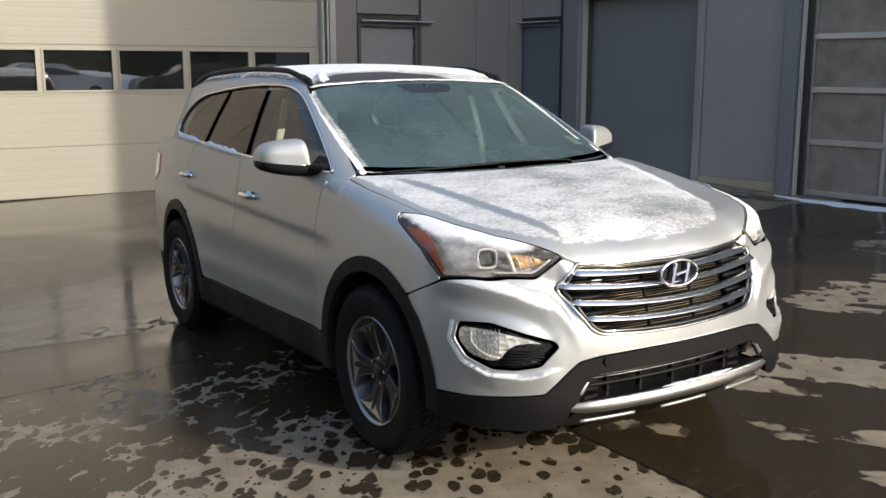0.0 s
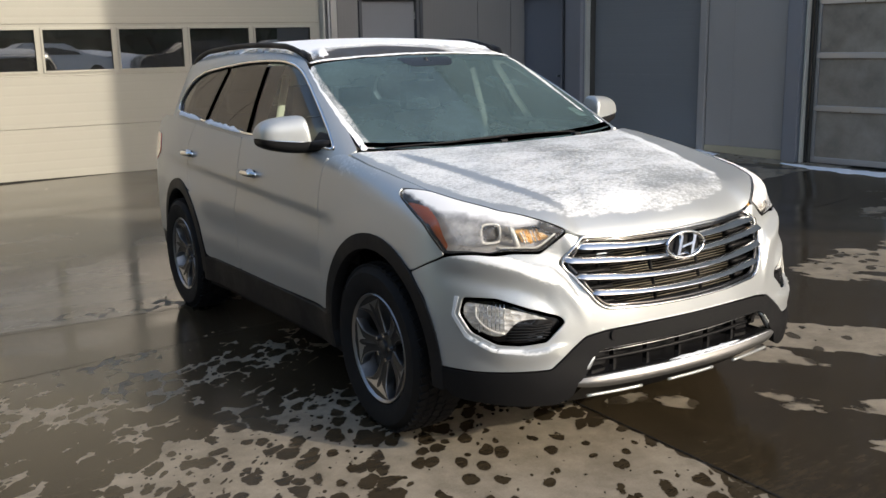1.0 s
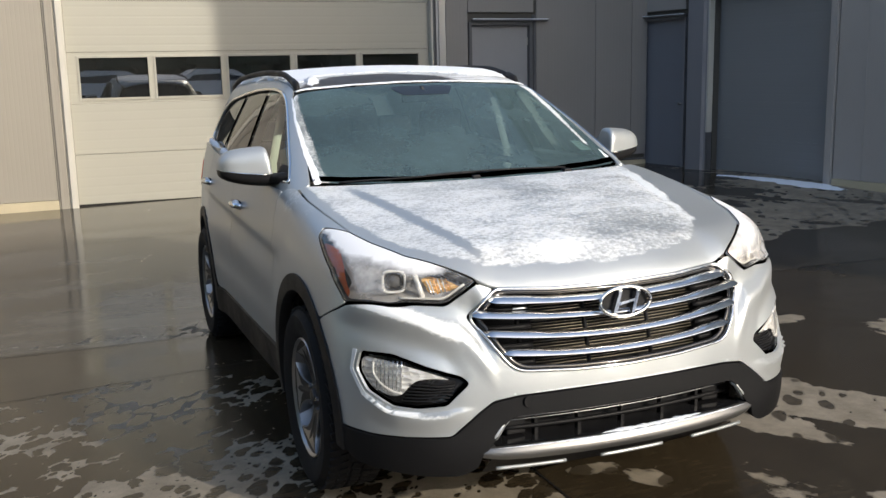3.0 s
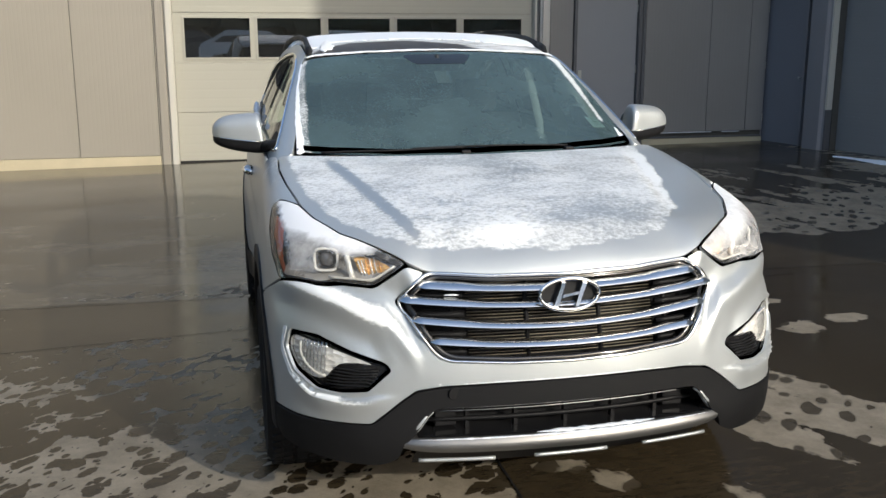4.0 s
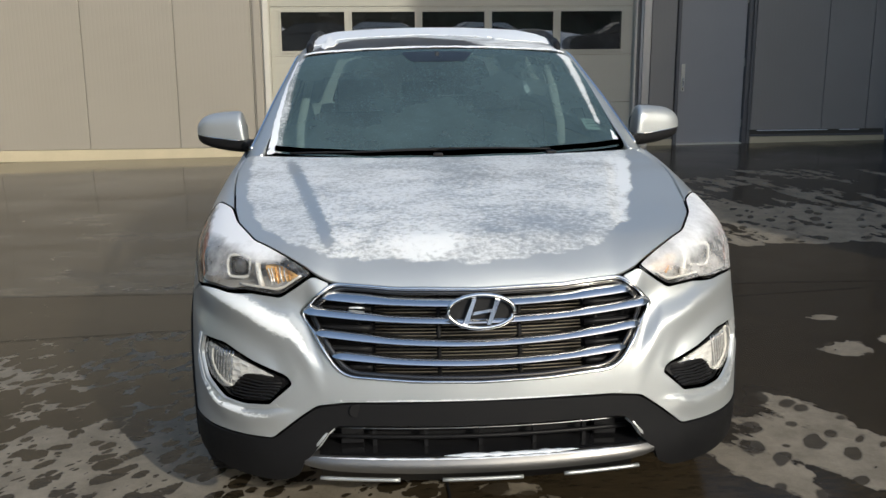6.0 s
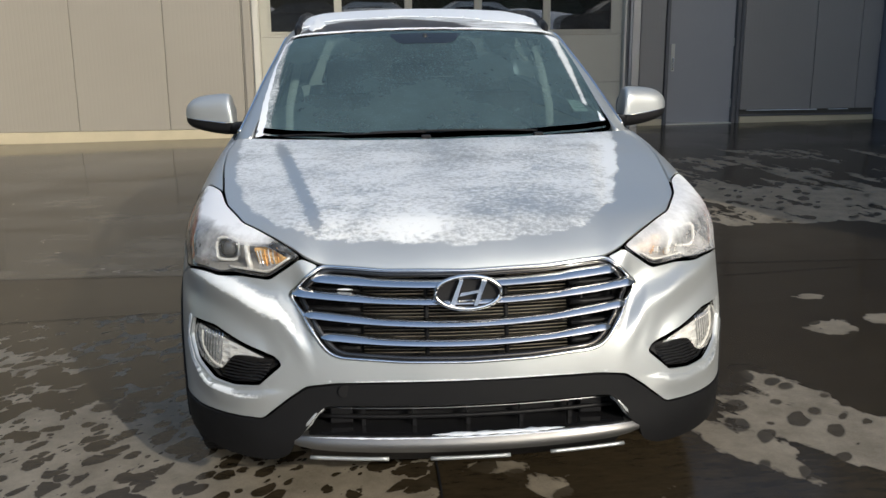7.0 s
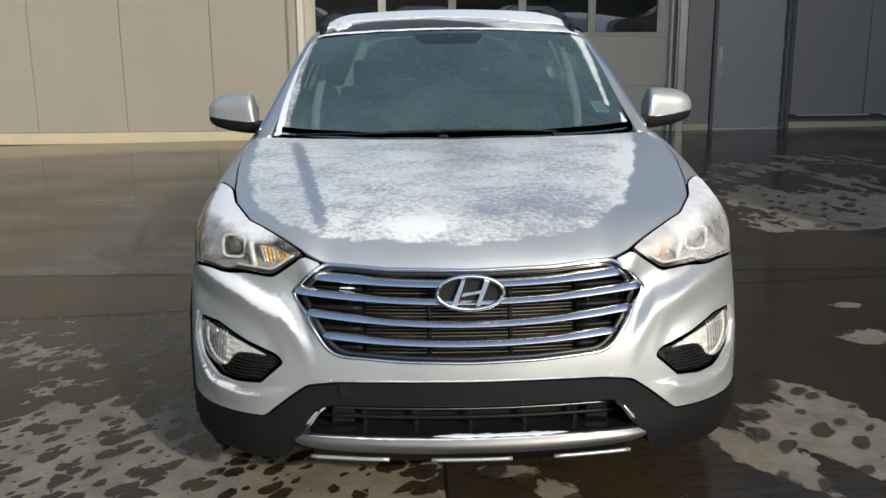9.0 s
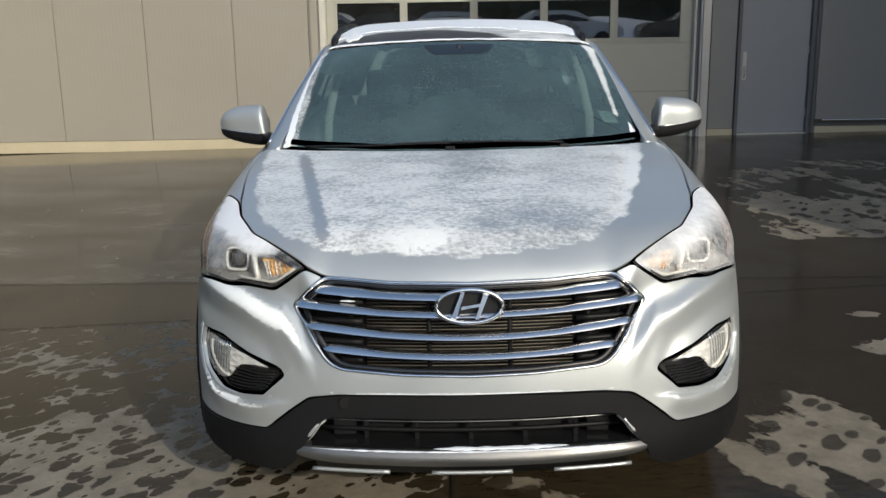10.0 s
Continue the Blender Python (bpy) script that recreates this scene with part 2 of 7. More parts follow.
STEEL = worn("brake_steel", (0.24, 0.23, 0.22), 0.4, 0.9, 0.2)
BAND = worn("dusty_black_band", (0.020, 0.025, 0.031), 0.35, 0, 0.3, 8, 160, 0.1)
FIN = worn("radiator_fins", (0.22, 0.19, 0.145), 0.45, 0.5, 0.2)
# Teal film puts the glass's haze and reflections into colour; snow flecks lie on top.
SHIELD = snow_over(glass("windscreen_glass", (0.55, 0.80, 0.84), 0.02, 0.36, 0.45, (0.150, 0.236, 0.258)), "frosted_windscreen", (1, 1, 1), 0, 120, 5.0, 1.13, 0.8)
SIDE_GLASS = glass("front_window_glass", (0.74, 0.92, 0.78), 0.01, 0.85, 0.05)
PRIVACY = glass("privacy_glass", (0.22, 0.20, 0.18), 0.01, 0.35, 0.06, (0.45, 0.42, 0.38))
LENS = glass("lamp_lens", (0.98, 0.98, 0.98), 0.02, 0.97, 0.10, (0.85, 0.85, 0.85))
FROSTED = lens_material()
PANE = glass("door_pane", (0.75, 0.78, 0.78), 0.01, 0.5, 0.04, (0.4, 0.4, 0.38), 2.8)
LAMP_BOWL = worn("lamp_reflector", (0.86, 0.85, 0.82), 0.25, 0.10, 0.05, 9.0, 120.0, 0.1)
LAMP_DULL = worn("lamp_housing", (0.46, 0.45, 0.435), 0.32, 0.4, 0.25, 12.0, 150.0, 0.1)
PROJECTOR = material("projector_glass", (0.10, 0.10, 0.105), 0.05, 0.0, Coat_Weight=1.0)


def sparkle_material(name, colour, scale):
    """A faceted lamp reflector: bright metal broken into small facets."""
    m = material(name, colour, 0.22, 0.35)
    cell = node(m, "ShaderNodeTexVoronoi", Scale=scale)
    link(m, coords(m, (1, 1, 2.2)), cell.inputs["Vector"])
    relief(m, cell.outputs["Distance"], 1.0, 0.012)
    return m


FACETS = sparkle_material("faceted_reflector", (0.94, 0.93, 0.90), 28)
AMBER_FACETS = sparkle_material("amber_faceted_reflector", (0.98, 0.60, 0.22), 34)
AMBER_FACETS.node_tree.nodes["Principled BSDF"].inputs["Metallic"].default_value = 0.1
AMBER = material("amber_lens", (0.42, 0.085, 0.014), 0.12, 0, Coat_Weight=0.8)
ORANGE_BULB = material("orange_bulb", (0.95, 0.46, 0.10), 0.15, 0.0, Coat_Weight=0.5)
BELT = worn("belt_webbing", (0.80, 0.78, 0.70), 0.7, 0, 0.06)
BEIGE = worn("beige_trim", (0.58, 0.54, 0.44), 0.75, 0, 0.1)
SEAT_CLOTH = worn("grey_seat_cloth", (0.055, 0.052, 0.050), 0.85, 0, 0.2)
DASH = worn("dash_plastic", (0.035, 0.036, 0.038), 0.6, 0, 0.2)
STICKER = worn("pale_sticker", (0.72, 0.82, 0.72), 0.7, 0, 0.05)
INK = material("faded_print", (0.20, 0.38, 0.30), 0.7)
RED = material("red_lens", (0.50, 0.05, 0.035), 0.12, 0, Coat_Weight=0.8)
SNOW = worn("snow", (0.84, 0.87, 0.91), 0.85, 0, 0.05, 6, 90, 0.6)
TAN_WALL = worn("tan_metal_panel", (0.290, 0.265, 0.224), 0.55, 0, 0.12, 0.5, 90, 0.05, (0, 0.055, 0.25))
EAST_WALL = worn("grey_metal_panel", (0.36, 0.335, 0.31), 0.5, 0, 0.10, 0.8, 90, 0.05, (0, 0.06, 0.3))
GREY_WALL = worn("charcoal_metal_panel", (0.235, 0.221, 0.210), 0.5, 0, 0.12, 0.8, 90, 0.05, (0, 0.06, 0.14))
DOOR_SKIN = worn("pale_door_section", (0.375, 0.362, 0.305), 0.5, 0, 0.07, 0.7, 120, 0.05, (2, 0.122, 0.3))
TRIM_PALE = worn("pale_trim", (0.52, 0.50, 0.44), 0.5, 0, 0.08)
TRIM_STEEL = worn("galvanised_trim", (0.42, 0.42, 0.42), 0.38, 0.7, 0.12)
TRIM_DARK = worn("charcoal_trim", (0.10, 0.10, 0.105), 0.45, 0.1, 0.1)
SLATE_TRIM = worn("slate_folded_trim", (0.235, 0.235, 0.255), 0.45, 0.1, 0.08)
MAN_DOOR = worn("grey_painted_door", (0.275, 0.273, 0.281), 0.45, 0, 0.06)
DARK_DOOR = worn("slate_roller_door", (0.225, 0.228, 0.235), 0.5, 0, 0.12, 0.8, 90, 0.05, (2, 0.10, 0.2))
SLATE_DOOR = worn("slate_painted_door", (0.20, 0.205, 0.235), 0.45, 0, 0.06)
FOUNDATION = worn("stained_foundation", (0.47, 0.41, 0.285), 0.8, 0, 0.25, 2.5)
ROOM = worn("workshop_wall", (0.08, 0.075, 0.065), 0.9)
ACRYLIC = glass("ribbed_acrylic", (0.75, 0.70, 0.62), 0.22, 0.6, 0.85, (0.46, 0.40, 0.33))
FRAME_STEEL = worn("door_frame_aluminium", (0.42, 0.42, 0.44), 0.35, 0.75, 0.08)
PINE = worn("pine_needles", (0.045, 0.060, 0.035), 0.9, 0, 0.4, 1.0)


# ---- the car's skin as one smooth solid: x across, y to the rear from the front axle, z up ----
def smax(a, b, k):
    h = np.maximum(k - np.abs(a - b), 0.0) / k
    return np.maximum(a, b) + h * h * k * 0.25


def curve(v, xs, ys):
    """Smooth interpolation of a few stations."""
    xs, ys = np.array(xs, float), np.array(ys, float)
    m = np.gradient(ys, xs)
    i = np.clip(np.searchsorted(xs, v) - 1, 0, len(xs) - 2)
    h = xs[i + 1] - xs[i]
    t = np.clip((v - xs[i]) / h, 0, 1)
    return ((2 * t**3 - 3 * t**2 + 1) * ys[i] + (t**3 - 2 * t**2 + t) * h * m[i]
            + (3 * t**2 - 2 * t**3) * ys[i + 1] + (t**3 - t**2) * h * m[i + 1])


def bump(v, c, w):
    return np.exp(-((v - c) / w) ** 2)


def step(v, a, b):
    t = np.clip((v - a) / (b - a), 0, 1)
    return t * t * (3 - 2 * t)


AXLE_Y, WHEEL_Z, WHEEL_R = (0.045, 2.80), 0.366, 0.366


def front_y(x, z):
    y = curve(z, (0.15, 0.25, 0.34, 0.46, 0.62, 0.75, 0.84, 0.93, 1.05), (-0.76, -0.83, -0.856, -0.85, -0.832, -0.80, -0.772, -0.75, -0.68))
    return y + 0.21 * x * x


def half_width(y, z):
    w = curve(y, (-0.9, -0.5, 0.0, 0.7, 1.6, 2.6, 3.4, 4.1), (0.886, 0.928, 0.943, 0.94, 0.942, 0.934, 0.866, 0.745))
    up = np.maximum(z - 0.72, 0)
    w = w - 0.27 * up * up - 0.10 * np.maximum(0.62 - z, 0) ** 2
    side = step(y, 0.45, 0.75) * (1 - step(y, 2.15, 2.45))
    w = w - 0.012 * side * bump(z, 0.60 + 0.02 * (y - 1), 0.10) - 0.018 * side * step(-z, -0.58, -0.42)
    crease = 0.90 + 0.045 * (y - 0.4)
    along = step(y, 0.35, 0.6) * (1 - step(y, 2.9, 3.3))
    w = w - 0.009 * along * step(crease - z, 0.0, 0.055) * (1 - step(crease - z, 0.06, 0.20))
    for a in AXLE_Y:
        r = np.hypot(y - a, z - WHEEL_Z)
        w = w + 0.012 * bump(r, 0.47, 0.13)
    return w


RIDGE_X = np.array((0.44, 0.486, 0.535, 0.58, 0.655, 0.72, 0.80, 0.87, 0.95))
RIDGE_Z = np.array((0.56, 0.617, 0.682, 0.740, 0.766, 0.797, 0.822, 0.838, 0.85))


def hood_z(x, y):
    z = curve(y, (-0.85, -0.72, -0.5, -0.2, 0.1, 0.5, 0.8, 1.2), (0.90, 0.965, 1.04, 1.10, 1.145, 1.188, 1.25, 1.40))
    ax = np.abs(x)
    line = 0.478 + 0.205 * (y + 0.5)
    z = z - (0.035 - 0.027 * step(y, -0.3, 0.35)) * (ax / 0.8) ** 2
    z = z - 0.012 * step(ax, line - 0.025, line + 0.03) * step(y, -0.62, -0.4) * (1 - step(y, 0.15, 0.40))
    return z


def body_f(p):
    x, y, z = p[..., 0], p[..., 1], p[..., 2]
    ax = np.abs(x)
    side = ax - half_width(y, z)
    front = front_y(x, z) - y
    rear = y - (4.03 - 0.10 * x * x - 0.35 * np.maximum(z - 0.8, 0) ** 2 - 0.2 * np.maximum(0.5 - z, 0))
    top = z - hood_z(x, np.minimum(y, 1.2))
    f = smax(side, front, 0.33)
    f = smax(f, rear, 0.3)
    f = smax(f, top, 0.10 + 0.07 * step(-y, 0.50, 0.68) * (1 - step(ax, 0.42, 0.52)))
    # ledge below the lamp: a facet that faces up, ending in a crest that runs down beside the grille, and a hollow under it
    crest = np.interp(ax, RIDGE_X, RIDGE_Z)
    tilt = np.interp(ax, RIDGE_X, np.gradient(RIDGE_Z, RIDGE_X))
    over = (z - crest) / np.sqrt(1 + tilt * tilt)
    ahead = step(-y, 0.36, 0.50) * step(ax, 0.47, 0.53) * (1 - 0.65 * step(ax, 0.74, 0.88))
    f = f + ahead * (0.024 * step(over, 0.0, 0.05) * (1 - step(over, 0.07, 0.16)) - 0.007 * bump(over, 0.0, 0.030) * (1 - step(z, 0.82, 0.86)))
    f = f + 0.009 * step(-y, 0.36, 0.50) * bump(over, -0.075, 0.04) * step(ax, 0.56, 0.64)
    # crease from the inner end of the fog lamp down to the lower bumper
    cut = (ax - 0.590) + 0.85 * (z - 0.600)
    f = f + 0.010 * step(cut, -0.006, 0.006) * (1 - step(cut, 0.01, 0.09)) * bump(z, 0.575, 0.030) * step(-y, 0.5, 0.6)
    under = np.interp(ax, (0.60, 0.70, 0.80, 0.885), (0.520, 0.498, 0.503, 0.548)) - z
    f = f - 0.011 * step(under, -0.002, 0.012) * (1 - step(under, 0.012, 0.085)) * step(ax, 0.55, 0.66) * (1 - step(ax, 0.84, 0.90)) * step(-y, 0.42, 0.54)
    return f


def cabin_f(p):
    x, y, z = p[..., 0], p[..., 1], p[..., 2]
    ax = np.abs(x)
    side = ax - (0.878 - 0.37 * (z - 1.15) - 0.19 * np.maximum(z - 1.15, 0) ** 2 - 0.015 * np.maximum(y - 1.9, 0) ** 2 - 0.05 * np.maximum(0.9 - y, 0) - 0.25 * np.maximum(y - 2.9, 0) ** 2)
    shield = (0.440 + 1.95 * (z - 1.166) - 0.105 * (1 - (x / 0.73) ** 2) - y) / 2.19
    roof = z - (curve(y, (0.8, 1.3, 2.0, 2.8, 3.5, 4.1), (1.60, 1.646, 1.688, 1.684, 1.65, 1.575)) - 0.026 * (x / 0.6) ** 2)
    back = (y - (3.98 - 0.55 * np.maximum(z - 1.1, 0) - 0.12 * (x / 0.6) ** 2)) / 1.14
    f = smax(side, shield, 0.10)
    f = smax(f, back, 0.16)
    return smax(f, roof, 0.075)


# ---- mesh tools ----
def finish(name, verts, faces, mat, parent=None, label="", normals=None, smooth=True, loc=None):
    me = bpy.data.meshes.new(name)
    me.from_pydata([tuple(map(float, v)) for v in verts], [], [tuple(map(int, f)) for f in faces])
    me.update()
    if smooth:
        me.shade_smooth()
    if normals is not None:
        me.normals_split_custom_set_from_vertices([tuple(map(float, n)) for n in normals])
    me.materials.append(mat)
    ob = new(name, me)
    if parent is not None:
        ob.parent = parent
    if loc is not None:
        ob.matrix_basis = loc
    if label:
        ob["label"] = label
    return ob


def part(name, bm, mat, parent=None, label="", smooth=False, loc=None):
    """Links a bmesh as one mesh object under a thing or a part."""
    bmesh.ops.recalc_face_normals(bm, faces=bm.faces[:])
    me = bpy.data.meshes.new(name)
    bm.to_mesh(me)
    bm.free()
    if smooth:
        me.shade_smooth()
        me.set_sharp_from_angle(angle=radians(35))
    me.materials.append(mat)
    ob = new(name, me)
    if parent is not None:
        ob.parent = parent
    if loc is not None:
        ob.matrix_basis = loc
    if label:
        ob["label"] = label
    return ob


def thing(name, m, label, category, group="", kind=""):
    ob = new(name)
    ob.empty_display_size = 0.1
    ob.matrix_basis = m
    return tagged(ob, label, category, group, kind)


def add_box(bm, x0, x1, y0, y1, z0, z1, bevel=0.0):
    m = Matrix.Translation(((x0 + x1) / 2, (y0 + y1) / 2, (z0 + z1) / 2)) @ Matrix.Diagonal((abs(x1 - x0), abs(y1 - y0), abs(z1 - z0), 1))
    made = bmesh.ops.create_cube(bm, size=1, matrix=m)["verts"]
    if bevel:
        edges = list({e for v in made for e in v.link_edges})
        bmesh.ops.bevel(bm, geom=edges, offset=bevel, segments=2, profile=0.6, affect="EDGES", clamp_overlap=True)


def box(name, x0, x1, y0, y1, z0, z1, mat, parent=None, bevel=0.0, label="", loc=None, smooth=False):
    bm = bmesh.new()
    add_box(bm, x0, x1, y0, y1, z0, z1, bevel)
    return part(name, bm, mat, parent, label, smooth, loc)


def revolve(bm, profile, segments, axis_x=True, closed=False):
    """Turns (radius, offset) points round the x axis."""
    rings = []
    for r, o in profile:
        rings.append([bm.verts.new((o, r * math.cos(2 * math.pi * i / segments), r * math.sin(2 * math.pi * i / segments))) for i in range(segments)])
    pairs = list(zip(rings, rings[1:])) + ([(rings[-1], rings[0])] if closed else [])
    for a, b in pairs:
        for i in range(segments):
            j = (i + 1) % segments
            bm.faces.new((a[i], a[j], b[j], b[i]))
    return rings


def sweep(name, pts, radius, mat, parent=None, sides=8, closed=False, label="", taper=None, flat=1.0):
    """A round bar along points."""
    pts = [Vector(p) for p in pts]
    n = len(pts)
    verts, faces = [], []
    for i, p in enumerate(pts):
        a = pts[i - 1] if i or closed else p
        b = pts[(i + 1) % n] if i < n - 1 or closed else p
        t = (b - a).normalized()
        up = Vector((0, 0, 1)) if abs(t.z) < 0.9 else Vector((1, 0, 0))
        u = t.cross(up).normalized()
        v = u.cross(t)
        r = radius * (taper[i] if taper else 1)
        for k in range(sides):
            w = 2 * math.pi * k / sides
            verts.append(p + u * (r * math.cos(w)) + v * (r * flat * math.sin(w)))
    for i in range(n if closed else n - 1):
        j = (i + 1) % n
        for k in range(sides):
            m = (k + 1) % sides
            faces.append((i * sides + k, i * sides + m, j * sides + m, j * sides + k))
    if not closed:
        faces += [tuple(range(sides))[::-1], tuple(range((n - 1) * sides, n * sides))]
    return finish(name, verts, faces, mat, parent, label)


def fillet(pts, r, closed=True, steps=5):
    """Rounds the corners of a 2D or 3D polyline; r is a length, or one for each corner."""
    pts = [np.array(p, float) for p in pts]
    n, out = len(pts), []
    for i, p in enumerate(pts):
        if not closed and i in (0, n - 1):
            out.append(p)
            continue
        a, b = pts[i - 1], pts[(i + 1) % n]
        ri = r[i] if isinstance(r, (list, tuple)) else r
        la, lb = np.linalg.norm(a - p), np.linalg.norm(b - p)
        ra, rb = min(ri, la * 0.48), min(ri, lb * 0.48)
        if min(ra, rb) < 1e-4:
            out.append(p)
            continue
        pa, pb = p + (a - p) * ra / la, p + (b - p) * rb / lb
        for k in range(steps + 1):
            t = k / steps
            out.append((1 - t) ** 2 * pa + 2 * t * (1 - t) * p + t * t * pb)
    return out


def dense(pts, space, closed=True):
    out, n = [], len(pts)
    for i in range(n if closed else n - 1):
        a, b = pts[i], pts[(i + 1) % n]
        k = max(1, int(math.ceil(np.linalg.norm(b - a) / space)))
        out += [a + (b - a) * j / k for j in range(k)]
    if not closed:
        out.append(pts[-1])
    return np.array(out)


ROUND_Y = 0.75  # the upright axis that the nose is rolled round


def flatten(p, mode):
    p = np.asarray(p, float)
    if mode == "nose":
        return np.stack([np.arctan2(p[..., 0], ROUND_Y - p[..., 1]) * 1.4, p[..., 2]], -1)
    o, u, v = FRAMES[mode]
    return np.stack([p @ u, p @ v], -1)


def axes(way):
    """A frame that looks along a way: the way, and two axes across it."""
    w = np.array(way, float) / np.linalg.norm(way)
    u = np.cross(w, (0, 0, 1)) if abs(w[2]) < 0.9 else np.array((1.0, 0, 0))
    u /= np.linalg.norm(u)
    return w, u, np.cross(u, w)


FRAMES = {"side": axes((-1, 0, 0)), "top": axes((0, 0, -1)), "shoulder": axes((-1, 0.15, -0.75)), "shield": axes((0, 0.62, -0.78)), "back": axes((0, -1, 0)), "hood": axes((0, 0.55, -0.83))}


def unroll(uv, mode, f):
    """From the flat back onto the skin: places and normals."""
    if mode == "nose":
        a = uv[:, 0] / 1.4
        way = np.stack([-np.sin(a), np.cos(a), 0 * a], -1)
        start = np.stack([0 * a, 0 * a + ROUND_Y, uv[:, 1]], -1) - way * 2.2
        reach = 2.2
    else:
        w, u, v = FRAMES[mode]
        way = np.repeat(w[None], len(uv), 0)
        start = uv[:, :1] * u + uv[:, 1:] * v - w * 6 if mode != "side" else uv[:, :1] * u + uv[:, 1:] * v - w * 1.6
        reach = 6.0 if mode != "side" else 1.6
    lo, hi = np.zeros(len(uv)), np.full(len(uv), np.nan)
    for k in range(1, 91):
        d = reach * k / 90
        hit = (f(start + way * d) < 0) & np.isnan(hi)
        hi[hit] = d
        lo[np.isnan(hi)] = d
    hi = np.where(np.isnan(hi), lo, hi)
    for _ in range(22):
        mid = (lo + hi) / 2
        inside = f(start + way * mid[:, None]) < 0
        hi, lo = np.where(inside, mid, hi), np.where(inside, lo, mid)
    p = start + way * hi[:, None]
    return p, slope(p, f)


def snap(p, f):
    """Moves places near the skin onto it."""
    p = np.array(p, float)
    for _ in range(6):
        p = p - slope(p, f) * f(p)[..., None]
    return p


def slope(p, f, e=0.004):
    n = np.stack([f(p + np.eye(3)[i] * e) - f(p - np.eye(3)[i] * e) for i in range(3)], -1)
    return n / np.maximum(np.linalg.norm(n, axis=-1, keepdims=True), 1e-9)


def within(q, loops):
    """Even-odd test of points against closed loops."""
    inside = np.zeros(len(q), bool)
    for loop in loops:
        a, b = loop, np.roll(loop, -1, 0)
        for (ax, ay), (bx, by) in zip(a, b):
            if ay != by:
                cross = (q[:, 1] < ay) != (q[:, 1] < by)
                inside ^= cross & (q[:, 0] < (bx - ax) * (q[:, 1] - ay) / (by - ay) + ax)
    return inside


def shrink(loop, gap):
    """Moves a loop's points inwards."""
    t = np.roll(loop, -1, 0) - np.roll(loop, 1, 0)
    n = np.stack([-t[:, 1], t[:, 0]], -1) / np.maximum(np.linalg.norm(t, axis=1, keepdims=True), 1e-9)
    a = np.roll(loop, -1, 0)
    area = (loop[:, 0] * a[:, 1] - a[:, 0] * loop[:, 1]).sum()
    return loop + n * gap * (1 if area > 0 else -1)


def skin(pts, mode, f, holes=(), off=0.0, thick=0.012, gap=0.0018, space=0.03, round_=0.02, ragged=0.0, seed=0, dome=0.0):
    """A sheet of the skin inside an outline given by a few places near it: verts, faces, normals."""
    loops = []
    for k, raw in enumerate((pts, *holes)):
        flat = flatten(snap(dense(fillet(raw, round_), space * 0.7), f), mode)
        if ragged:
            flat = flat + np.array([[noise.noise((q[0] * 22, q[1] * 22, seed + 7.3 * d)) + 0.6 * noise.noise((q[0] * 70, q[1] * 70, seed + d)) for d in (0, 1)] for q in flat]) * ragged
        loops.append(shrink(flat, gap if k == 0 else -gap))
    lo, hi = loops[0].min(0), loops[0].max(0)
    gx, gy = np.meshgrid(np.arange(lo[0], hi[0], space), np.arange(lo[1], hi[1], space * 0.866))
    gx = gx + (np.arange(gx.shape[0]) % 2)[:, None] * space / 2
    grid = np.stack([gx.ravel(), gy.ravel()], -1)
    grid = grid[within(grid, loops)]
    rim = np.concatenate(loops)
    if len(grid):
        near = np.array([np.min(((rim - q) ** 2).sum(1)) for q in grid])
        grid = grid[near > (space * 0.45) ** 2]
    edges, at = [], 0
    for loop in loops:
        n = len(loop)
        edges += [(at + i, at + (i + 1) % n) for i in range(n)]
        at += n
    flat = np.concatenate([rim, grid]) if len(grid) else rim
    from_cdt = geometry.delaunay_2d_cdt([Vector(q) for q in flat], edges, [], 0, 1e-7)
    flat, tris = np.array([tuple(q) for q in from_cdt[0]]), np.array(from_cdt[2])
    tris = tris[within(flat[tris].mean(1), loops)]
    p, n = unroll(flat, mode, f)
    if dome:
        away = np.sqrt(np.array([np.min(((rim - q) ** 2).sum(1)) for q in flat]))
        lift = off * (0.12 + 0.88 * np.sqrt(np.clip(away / dome, 0, 1)))
        p = p + n * lift[:, None]
        n = n + 0.0
    else:
        p = p + n * off
    side = np.cross(p[tris[:, 1]] - p[tris[:, 0]], p[tris[:, 2]] - p[tris[:, 0]])
    if (side * n[tris[:, 0]]).sum() < 0:
        tris = tris[:, ::-1]
    verts, faces, normals = list(p), [tuple(t) for t in tris], list(n)
    if thick:
        count = {}
        for t in faces:
            for a, b in ((t[0], t[1]), (t[1], t[2]), (t[2], t[0])):
                count[(a, b)] = count.get((a, b), 0) + 1
        for (a, b) in [e for e in count if (e[1], e[0]) not in count]:
            out = np.cross(p[b] - p[a], n[a])
            out = out / max(np.linalg.norm(out), 1e-9)
            i = len(verts)
            verts += [p[a], p[b], p[b] - n[b] * thick, p[a] - n[a] * thick]
            soft = [out + 0.8 * n[a], out + 0.8 * n[b], out, out]
            normals += [s / np.linalg.norm(s) for s in soft]
            faces.append((i + 1, i, i + 3, i + 2))
    return np.array(verts), faces, np.array(normals)


def panel(name, pts, mode, f, mat, parent, label="", both=False, **how):
    """One sheet of the skin as an object; both: its mirror image too. Outlines are written for the x > 0 side."""
    v, fa, n = skin(pts, mode, f, **how)
    made = [finish(name, v, fa, mat, parent, label, n)]
    if both:
        flip = np.array((-1, 1, 1))
        made.append(finish(name, v * flip, [t[::-1] for t in fa], mat, parent, label, n * flip))
    return made


